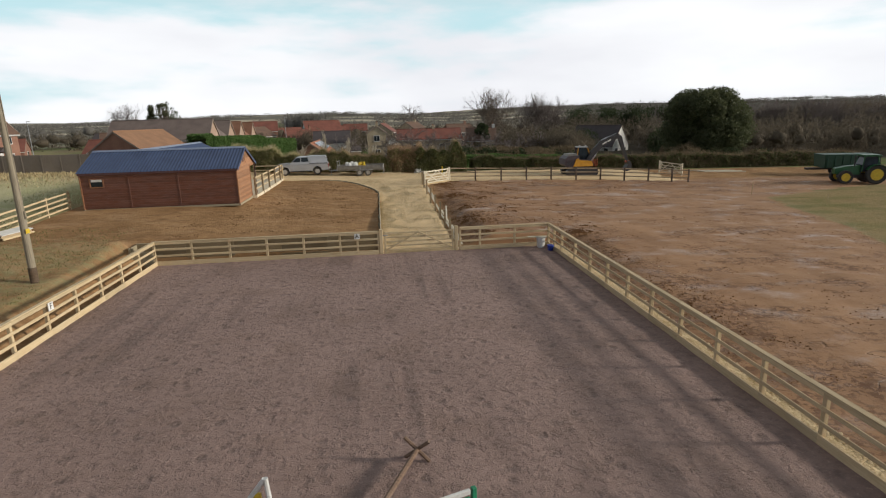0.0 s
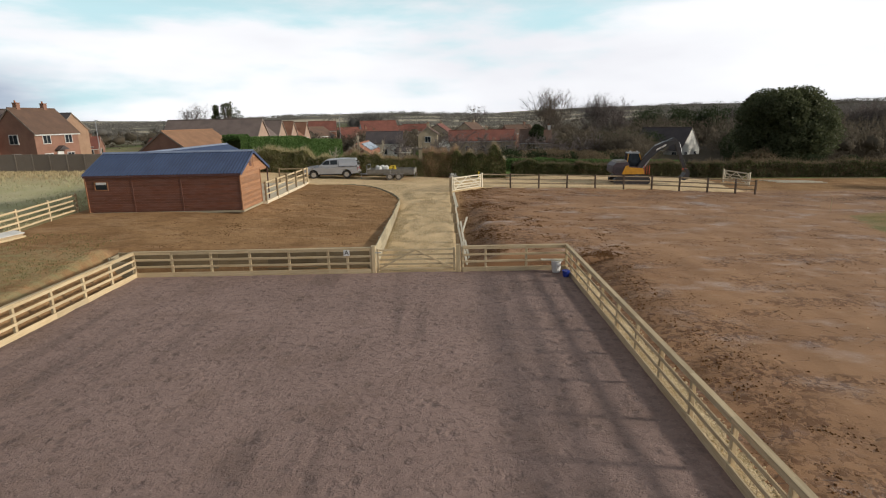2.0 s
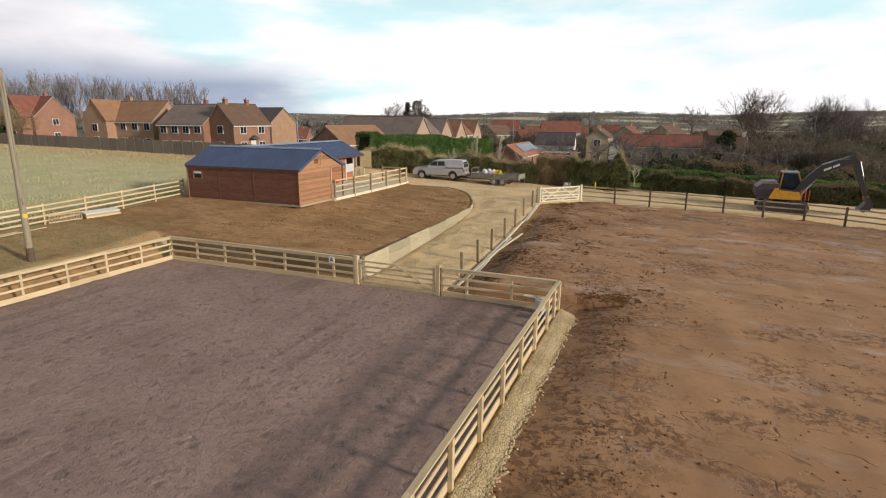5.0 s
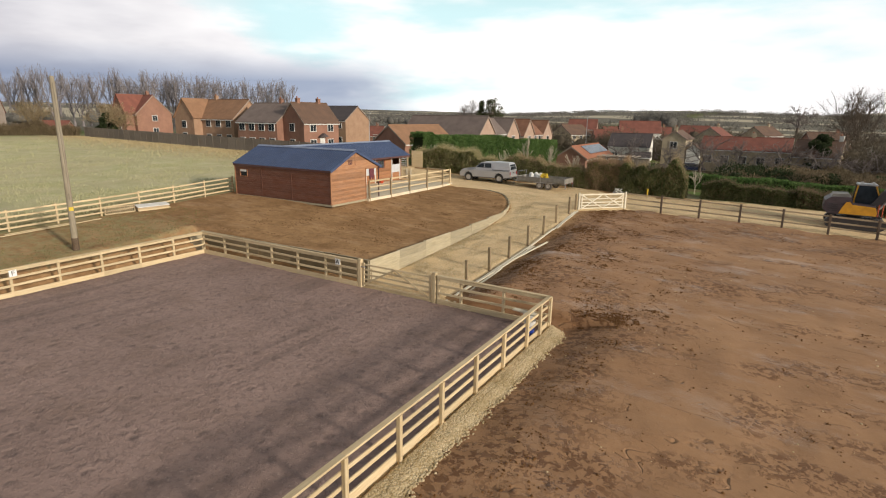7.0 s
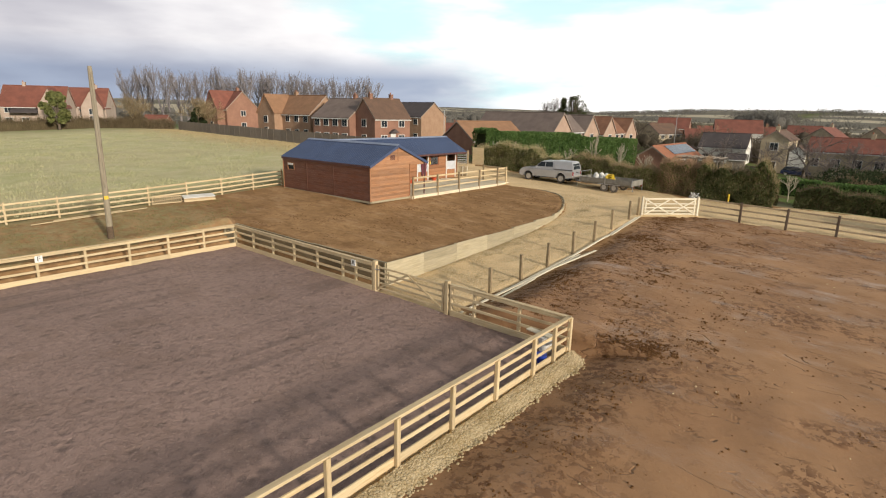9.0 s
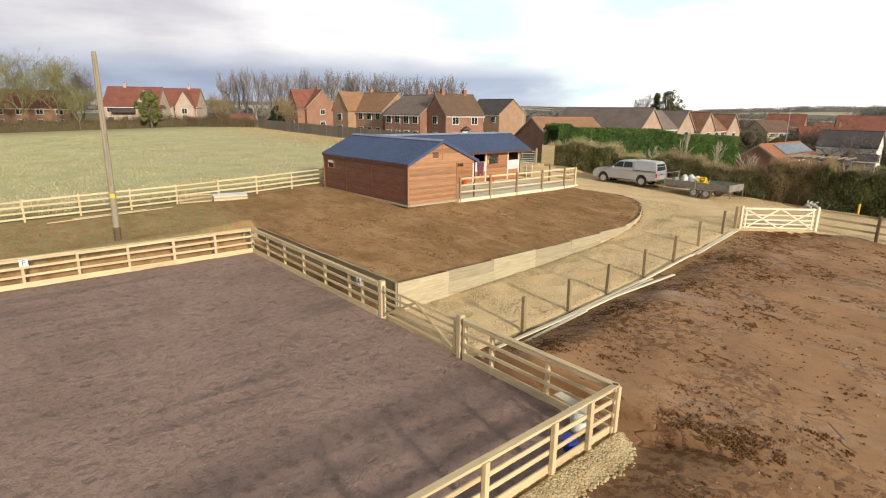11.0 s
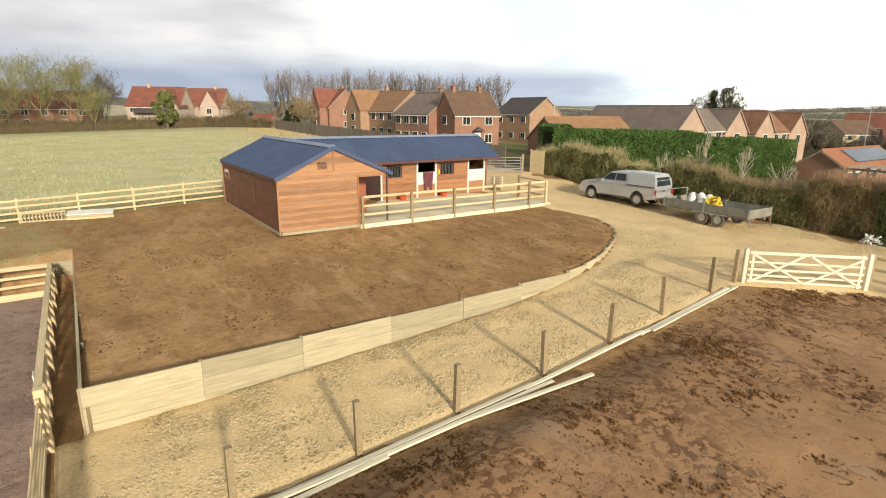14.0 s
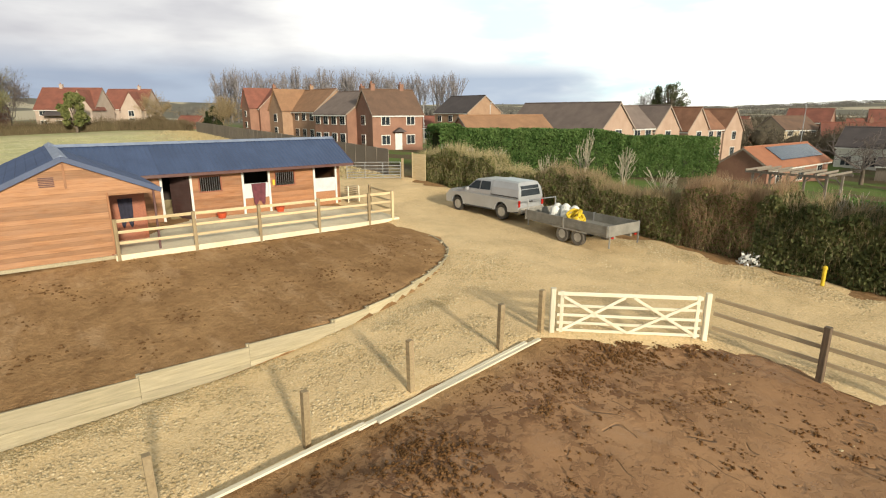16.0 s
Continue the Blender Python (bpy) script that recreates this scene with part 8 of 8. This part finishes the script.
    limb(bm, [(4.3, 4.7), (4.75, 4.2), (5.3, 2.6), (5.75, 1.5)], [0.12, 0.24, 0.17, 0.11], -0.25, 0.05)
    part("dipper_arm", bm, M["digger_dark"], e)
    for a, b in (((1.35, 1.5), (2.5, 3.2)), ((2.5, 3.95), (4.2, 4.68)), ((4.95, 4.3), (5.65, 2.0))):
        bm = bmesh.new()
        tube(bm, (a[0], -0.1, a[1]), ((a[0] + b[0]) / 2, -0.1, (a[1] + b[1]) / 2), 0.09, 0.09, 10)
        tube(bm, ((a[0] + b[0]) / 2, -0.1, (a[1] + b[1]) / 2), (b[0], -0.1, b[1]), 0.045, 0.045, 8)
        part("ram", bm, M["galv"], e, "steel hydraulic ram")
    bm = bmesh.new()
    prism(bm, [(5.6, 1.55), (5.95, 1.5), (6.2, 1.0), (6.05, 0.45), (5.6, 0.3), (5.25, 0.5), (5.55, 0.75), (5.75, 1.1)], "y", -0.6, 0.4)
    part("bucket", bm, M["digger_dark"], e)
    bm = bmesh.new()
    box(bm, (5.75, -0.1, 1.45), (0.34, 0.4, 0.22))
    part("quick_hitch", bm, M["orange"], e, "red quick hitch")
    for x in (1.25, 1.5, 1.75):
        bm = bmesh.new()
        tube(bm, (x, -1.1, 1.05), (x, -1.1, 1.95), 0.035, 0.035, 6)
        part("guard_rail", bm, M["orange"], e, "orange-red guard rail")
    return e


excavator((20.65, 54.1), ground_z(20.65, 54.1) + 0.04, -2).scale = (0.87, 0.87, 0.87)


def tractor(at, yaw):
    t = thing("tractor", "green farm tractor with yellow wheels standing on grass", "tractor", (*at, ground_z(*at)), turn=yaw)
    bm = bmesh.new()
    loft(bm, [[(2.5, -0.36, 0.95), (2.5, 0.36, 0.95), (2.5, 0.33, 1.5), (2.5, -0.33, 1.5)], [(1.6, -0.42, 0.9), (1.6, 0.42, 0.9), (1.6, 0.4, 1.72), (1.6, -0.4, 1.72)], [(0.3, -0.45, 0.9), (0.3, 0.45, 0.9), (0.3, 0.42, 1.85), (0.3, -0.42, 1.85)]])
    part("bonnet", bm, M["tractor_green"], t)
    bm = bmesh.new()
    box(bm, (0.3, 0, 0.8), (3.6, 0.5, 0.5))
    part("chassis", bm, M["digger_dark"], t)
    bm = bmesh.new()
    loft(bm, [[(0.35, -0.7, 1.2), (0.35, 0.7, 1.2), (-1.0, 0.75, 1.2), (-1.0, -0.75, 1.2)], [(0.3, -0.75, 1.9), (0.3, 0.75, 1.9), (-1.25, 0.78, 1.9), (-1.25, -0.78, 1.9)], [(0.1, -0.72, 2.72), (0.1, 0.72, 2.72), (-1.15, 0.72, 2.72), (-1.15, -0.72, 2.72)]])
    part("cab", bm, M["glass"], t, "dark glazed tractor cab")
    bm = bmesh.new()
    box(bm, (-0.5, 0, 2.66), (1.5, 1.5, 0.05))
    part("cab_lining", bm, M["digger_dark"], t)
    for x, y in ((0.32, 0.72), (0.32, -0.72), (-1.15, 0.76), (-1.15, -0.76)):
        bm = bmesh.new()
        tube(bm, (x, y, 1.2), (x * 0.8 - 0.1, y * 0.97, 2.75), 0.05, 0.05, 6)
        part("cab_pillar", bm, M["tractor_green"], t)
    bm = bmesh.new()
    box(bm, (-0.5, 0, 2.8), (1.6, 1.6, 0.16))
    bevelled(bm, 0.06)
    part("cab_roof", bm, M["tractor_green"], t)
    for s in (-1, 1):
        wheel(t, -0.9, s * 0.95, 0.95, 0.52, M["yellow"], hub=0.6)
        wheel(t, 1.75, s * 0.9, 0.68, 0.42, M["yellow"], hub=0.6)
        bm = bmesh.new()
        pts = [(-0.9 + 1.03 * math.cos(a), 0.95 + 1.03 * math.sin(a)) for a in np.linspace(0.5, 2.6, 9)]
        prism(bm, pts + [(-0.9 + 0.98 * math.cos(a), 0.95 + 0.98 * math.sin(a)) for a in np.linspace(2.6, 0.5, 9)], "y", s * 0.95 - 0.28, s * 0.95 + 0.28)
        part("mudguard", bm, M["tractor_green"], t)
    bm = bmesh.new()
    tube(bm, (0.9, 0.5, 1.7), (0.9, 0.5, 2.75), 0.06, 0.06, 8)
    part("exhaust", bm, M["digger_dark"], t)
    bm = bmesh.new()
    box(bm, (-2.1, 0, 0.7), (0.5, 2.2, 0.35))
    part("rear_implement", bm, M["orange"], t, "orange implement on the rear linkage")
    return t


tractor((45.2, 46.2), 160).scale = (0.92, 0.92, 0.92)


def tipper(at, yaw):
    t = thing("tipping_trailer", "dark green steel tipping trailer parked by the hedge", "trailer", (*at, ground_z(*at)), turn=yaw)
    bm = bmesh.new()
    loft(bm, [[(-2.4, -1.05, 0.85), (2.4, -1.05, 0.85), (2.4, 1.05, 0.85), (-2.4, 1.05, 0.85)], [(-2.5, -1.15, 2.2), (2.5, -1.15, 2.2), (2.5, 1.15, 2.2), (-2.5, 1.15, 2.2)]])
    body = part("tub", bm, M["green_steel"], t)
    for k in range(7):
        for s in (-1, 1):
            bm = bmesh.new()
            box(bm, (-2.2 + 4.4 * k / 6, s * 1.14, 1.5), (0.1, 0.1, 1.3))
            part("rib", bm, M["green_steel"], body)
    for s in (-1, 1):
        for x in (-0.6, 0.5):
            wheel(t, x, s * 0.95, 0.48, 0.35, M["rim"])
    bm = bmesh.new()
    box(bm, (0.6, 0, 0.7), (6.2, 0.5, 0.2))
    part("chassis", bm, M["digger_dark"], t)
    return t


tipper((48.4, 51.6), 165)

# ---- small things ----
bm = bmesh.new()
lathe(bm, [(0.145, -0.5), (0.14, 0.5), (0.13, 3.0), (0.11, 6.5), (0.1, 8.2), (0.08, 8.3)], (0, 0, 0), "z", 16)
pole = thing("utility_pole", "tall grey weathered timber utility pole on the soil bank", "utility pole", (-13.66, 22.68, 0.94))
sh_ = part("shaft", bm, M["pole"], pole)
sh_.matrix_basis = pose(0, 0, 0, -0.4, 0.2, 0)
bm = bmesh.new()
prism(bm, [(-0.1, 1.98), (0.1, 1.98), (0.1, 2.16), (-0.1, 2.16)], "x", 0.135, 0.15)
plate = part("warning_plate", bm, M["yellow"], pole, "small yellow warning plate")
plate.matrix_basis = pose(0, 0, 0, 0, 0, -8)
bm = bmesh.new()
lathe(bm, [(0.155, -0.5), (0.152, 0.55), (0.146, 0.6)], (0, 0, 0), "z", 16)
part("treated_foot", bm, M["dark_post"], pole, "brown treated foot of the pole")
bm = bmesh.new()
box(bm, (0.13, 0, 2.7), (0.1, 0.08, 0.3))
tube(bm, (0.13, 0.02, 2.8), (0.15, 0.02, 8.0), 0.02, 0.02, 6)
part("cable_conduit", bm, M["pole"], pole)

trough = thing("feed_trough", "long feed trough with sloping whitish lid on timber bearers", "trough", (-18.55, 29.65, ground_z(-18.55, 29.65)), turn=81)
# brown body stands in for the dark shadow gap between lid and bearers
bm = bmesh.new()
prism(bm, [(-0.24, 0.08), (0.24, 0.08), (0.24, 0.3), (-0.2, 0.22)], "x", -0.96, 0.96)
part("tub", bm, M["old_rail"], trough, "weathered brown body standing in for the shadow gap under the lid")
bm = bmesh.new()
prism(bm, [(-0.3, 0.22), (0.3, 0.33), (0.3, 0.37), (-0.3, 0.26)], "x", -0.98, 0.98)
part("lid", bm, M["white_paint"], trough, "sloping whitish sheet lid")
for y in (-0.3, 0.24):
    bm = bmesh.new()
    box(bm, (0, y, 0.05), (1.98, 0.08, 0.1))
    part("bearer", bm, M["fence"], trough)
rack = thing("slatted_hurdle", "slatted timber hurdle leaning by the feed trough", "hurdle", (-18.85, 27.75, ground_z(-18.85, 27.75)), turn=84)
for k in range(13):
    bm = bmesh.new()
    box(bm, (-0.85 + 1.7 * k / 12, 0, 0.25), (0.05, 0.03, 0.46))
    part("slat", bm, M["old_rail"], rack)
for z in (0.06, 0.46):
    bm = bmesh.new()
    box(bm, (0, 0.03, z), (1.8, 0.04, 0.06))
    part("rail", bm, M["fence"], rack)
for a, b in (((-18.1, 20.4), (-18.3, 26.3)), ((-18.4, 21.5), (-18.55, 25.0))):
    rail = new("loose_rail", board_mesh(math.dist(a, b), 0.1, 0.04, M["fence"]))
    rail.matrix_basis = span((*a, ground_z(*a) + 0.06), (*b, ground_z(*b) + 0.06))
    tagged(rail, "pale fence rail lying on the grass", "timber rail", group="loose rails")

# plank, bucket and blue tub in the arena corner
bm = bmesh.new()
box(bm, (0, 0, 0), (1.0, 0.24, 0.035))
plank = single("resting_plank", bm, M["white_gate"], "short pale plank lying across the white tub", "plank")
plank.matrix_basis = pose(8.42, 27.62, 0.6, 0, 1.5, -6)
bm = bmesh.new()
lathe(bm, [(0.17, 0.0), (0.19, 0.05), (0.23, 0.5), (0.25, 0.52), (0.25, 0.55), (0.2, 0.54)], (8.62, 27.6, 0.02), "z", 20)
single("white_tub", bm, M["white_paint"], "white plastic tub standing in the arena corner", "tub")
bm = bmesh.new()
lathe(bm, [(0.13, 0.0), (0.17, 0.26), (0.18, 0.28), (0.15, 0.27)], (8.92, 26.85, 0.02), "z", 18)
single("blue_bucket", bm, M["blue"], "small blue plastic bucket against the kick board", "bucket")


def letter_board(letter, at, turn):
    s = thing("marker_board", "white arena marker board with a black letter", "sign", at, group="arena letters", turn=turn)
    bm = bmesh.new()
    box(bm, (0, 0, 0), (0.28, 0.02, 0.28))
    b = part("board", bm, M["sign_white"], s)
    cu = bpy.data.curves.new("letter", "FONT")
    cu.body = letter
    cu.size = 0.3
    cu.align_x = "CENTER"
    cu.align_y = "CENTER"
    cu.extrude = 0.003
    cu.materials.append(M["sign_black"])
    ob = new("letter", cu)
    ob.parent = b
    ob.matrix_basis = pose(0, -0.016, 0, 90, 0, 0)


letter_board("A", (-1.1, 27.93, 1.03), 0)
letter_board("F", (-11.05, 19.0, 1.03), 90)

# cavaletti and jump stands near the first view
M["cav_pole"] = wood("scuffed_brown_pole", (0.2, 0.125, 0.08), (0.1, 0.06, 0.04))
cav = thing("cavaletti_pole", "weathered brown jumping pole with cross-shaped ends on the surface", "jump pole", (0.45, 9.4, 0.02))
bm = bmesh.new()
tube(bm, (0.27, 0.72, 0.22), (-1.1, -2.2, 0.22), 0.055, 0.055, 8)
part("pole", bm, M["cav_pole"], cav)
for x, y in ((0.27, 0.72), (-1.1, -2.2)):
    for s in (-1, 1):
        bm = bmesh.new()
        d = Vector((0.9, -0.42, 0)).normalized()
        p, q = Vector((x, y, 0.0)) - d * 0.27 * s, Vector((x, y, 0.46)) + d * 0.27 * s
        tube(bm, p, q, 0.04, 0.04, 6)
        part("cross_end", bm, M["cav_pole"], cav)
wing_ = thing("jump_wing", "white A-shaped jump wing stand", "jump stand", (-1.98, 8.6, 0.02), turn=-12)
for a, b in (((-0.72, 0, 0), (0.0, 0, 0.95)), ((0.1, 0, 0), (0.02, 0, 0.97)), ((-0.48, 0, 0.3), (0.07, 0, 0.3))):
    bm = bmesh.new()
    tube(bm, a, b, 0.045, 0.045, 8)
    part("leg", bm, M["white_paint"], wing_)
bm = bmesh.new()
box(bm, (-0.16, 0.0, 0.5), (0.14, 0.04, 0.34))
part("cup_strip", bm, M["yellow"], wing_, "yellow strip")
st = thing("jump_filler", "green and white painted jump stand lying on its side", "jump stand", (1.2, 8.02, -0.08), turn=18)
for c, s, mt in (((-0.14, 0, 0.78), (0.9, 0.06, 0.1), "white_paint"), ((0.38, 0, 0.42), (0.09, 0.09, 0.84), "green_paint"), ((-0.14, 0, 0.64), (0.9, 0.05, 0.08), "green_paint")):
    bm = bmesh.new()
    box(bm, c, s)
    bevelled(bm, 0.012, 1)
    if mt not in M:
        M[mt] = mottled("green_gloss_paint", (0.02, 0.28, 0.14), (0.02, 0.2, 0.1), 4, 40, 0.4)
    part("bar", bm, M[mt], st)

# gate and clutter at the yard end
gg = thing("metal_gate", "galvanised tubular steel field gate standing open by the panel", "gate", (-17.6, 57.1, ground_z(-17.6, 57.1)), turn=237)
for z in (0.2, 0.38, 0.56, 0.76, 0.98, 1.2):
    bm = bmesh.new()
    tube(bm, (0.08, 0, z), (3.6, 0, z), 0.022, 0.022, 8)
    part("bar", bm, M["galv"], gg)
for x in (0.08, 1.25, 2.42, 3.6):
    bm = bmesh.new()
    tube(bm, (x, 0, 0.15), (x, 0, 1.22), 0.025, 0.025, 8)
    part("upright", bm, M["galv"], gg)
bm = bmesh.new()
box(bm, (-0.06, 0, 0.65), (0.16, 0.16, 1.6))
part("gate_post", bm, M["post"], gg)
pal = thing("pallet_stack", "grey slatted pallets stacked on edge by the stable end", "pallet stack", (-13.4, 51.15, BASE + 0.02))
for k in range(9):
    bm = bmesh.new()
    box(bm, (0, 0, 0.12 + k * 0.18), (0.5, 0.85, 0.035))
    part("slat", bm, M["old_rail"], pal)
for y in (-0.4, 0.4):
    bm = bmesh.new()
    box(bm, (0.24, y, 0.82), (0.06, 0.06, 1.64))
    part("upright", bm, M["white_gate"], pal)
pal.scale = (0.8, 0.8, 0.6)


def hung_cloth(name, label, material, at, w, h, turn, seed):
    """A folded cloth over a door edge, with pleats."""
    nx, nz = 14, 8
    verts, faces = [], []
    for k in range(2):
        for j in range(nz + 1):
            for i in range(nx + 1):
                u, t = i / nx - 0.5, j / nz
                squeeze = 1 - 0.22 * t
                verts.append((u * w * squeeze, -0.05 - 0.03 * math.sin(u * 22 + seed) * t + (0.05 if k else 0), -t * h * (1 - 0.12 * math.cos(u * 9))))
    n = nx + 1
    for k in range(2):
        o = k * n * (nz + 1)
        for j in range(nz):
            for i in range(nx):
                q = o + j * n + i
                faces.append((q, q + 1, q + n + 1, q + n))
    ob = from_arrays(name, verts, faces, material, True)
    ob.matrix_basis = pose(*at, 0, 0, turn)
    return tagged(ob, label, "cloth")


hung_cloth("horse_rug", "maroon horse rug hung over the half door", M["rug"], (FRONT_X + 0.04, 46.25, 3.36), 0.7, 0.95, 90, 1)
hung_cloth("navy_coat", "dark navy coat hung on the red porch wall", M["navy"], (-10.85, HY1 + 0.75, 3.55), 0.5, 1.0, 90, 2)
bm = bmesh.new()
box(bm, (FRONT_X + 0.08, 47.0, 3.35), (0.04, 0.12, 0.26))
bevelled(bm, 0.015, 1)
single("feed_scoop", bm, M["yellow"], "yellow plastic feed scoop hung on the stable wall", "scoop")
for y in (44.3, 47.1):
    bm = bmesh.new()
    lathe(bm, [(0.16, 0.0), (0.22, 0.24), (0.24, 0.25), (0.2, 0.24)], (-13.3, y, BASE + 0.05), "z", 18)
    single("feed_bucket", bm, M["orange"], "shallow red-orange feed bucket on the concrete", "bucket", group="feed buckets")
bm = bmesh.new()
lathe(bm, [(0.06, -0.2), (0.06, 0.62), (0.075, 0.64), (0.075, 0.7), (0.04, 0.74)], (6.85, 57.5, ground_z(6.85, 57.5)), "z", 14)
single("marker_post", bm, M["yellow"], "short yellow plastic marker post at the track edge", "marker post")
rng = np.random.default_rng(21)
pts = np.stack([4.3 + rng.normal(0, 0.2, 90), 58.0 + rng.normal(0, 0.12, 90), np.zeros(90)], 1)
pts[:, 2] = ground(pts[:, 0], pts[:, 1]) + rng.uniform(0.02, 0.4, 90)
v, f = leaf_arrays(pts, 0.1, rng, 2.0)
tagged(from_arrays("plastic_sheet", v, f, M["white_bag"]), "crumpled torn white plastic caught in the hedge foot", "litter", kind="stuff")
# stacked timber and short gate at the far track end
for k in range(5):
    a, b = (34.6 + 0.2 * k, 57.2 - 0.35 * k), (39.2 + 0.25 * k, 56.6 - 0.3 * k)
    rail = new("timber_length", board_mesh(4.6, 0.15, 0.07, M["white_gate"]))
    rail.matrix_basis = span((*a, ground_z(*a) + 0.06 + 0.03 * (k % 2)), (*b, ground_z(*b) + 0.06 + 0.03 * (k % 2)))
    tagged(rail, "pale sawn timber length stacked beside the track", "timber", group="stacked timber")
bar_gate((30.8, 56.7, ground_z(30.8, 56.7)), (31.7, 53.7, ground_z(31.7, 53.7)), "pale timber gate standing open at the end of the track")
for x, y, hgt in ((30.9, 41.6, 1.1), (33.2, 36.4, 0.8)):
    bm = bmesh.new()
    tube(bm, (x, y, ground_z(x, y) - 0.2), (x + 0.02, y, ground_z(x, y) + hgt), 0.03, 0.02, 6)
    single("marker_stake", bm, M["fence"], "thin pale stake standing at the edge of the mud", "stake", group="marker stakes")
# street lamps in the close
for x, y, hh in ((-59.1, 102.4, 6.6), (-70.0, 96.0, 6.4), (-47.0, 108.0, 6.4), (-21.0, 132.0, 7.5)):
    s = thing("street_lamp", "slim grey street lamp in the housing close", "street lamp", (x, y, ground_z(x, y)), group="street lamps")
    bm = bmesh.new()
    tube(bm, (0, 0, 0), (0, 0, hh + 0.8), 0.08, 0.05, 8)
    part("column", bm, M["galv"], s)
    bm = bmesh.new()
    box(bm, (0.25, 0, hh + 0.85), (0.6, 0.2, 0.12))
    part("lantern", bm, M["white_paint"], s)


# ---- car in the cottage lane ----


def small_car(at, yaw):
    c = thing("hatchback_car", "dark blue hatchback car parked by the stone cottages", "car", (*at, ground_z(*at)), turn=yaw)
    side = [(2.0, 0.35), (2.05, 0.62), (1.3, 0.85), (-1.95, 0.9), (-2.0, 0.4)]
    side += [p for p in reversed(arch(-1.25, 0.36, 7, 0.35))] + [p for p in reversed(arch(1.25, 0.36, 7, 0.35))]
    bm = bmesh.new()
    prism(bm, side, "y", -0.82, 0.82)
    part("body", bm, M["car_blue"], c)
    bm = bmesh.new()
    loft(bm, [[(1.1, -0.78, 0.84), (1.1, 0.78, 0.84), (-1.9, 0.78, 0.88), (-1.9, -0.78, 0.88)], [(0.35, -0.6, 1.36), (0.35, 0.6, 1.36), (-1.5, 0.62, 1.4), (-1.5, -0.62, 1.4)]])
    part("window_band", bm, M["glass"], c, "dark car windows")
    bm = bmesh.new()
    box(bm, (-0.6, 0, 1.42), (1.8, 1.2, 0.05))
    part("roof", bm, M["car_blue"], c)
    for x in (-1.25, 1.25):
        for s in (-1, 1):
            wheel(c, x, s * 0.74, 0.31, 0.2, M["rim"])
    return c


M["car_blue"] = mottled("dark_blue_car_paint", (0.025, 0.035, 0.09), (0.02, 0.028, 0.07), 1.2, 60, 0.3)
small_car((3.7, 113.6), 4)
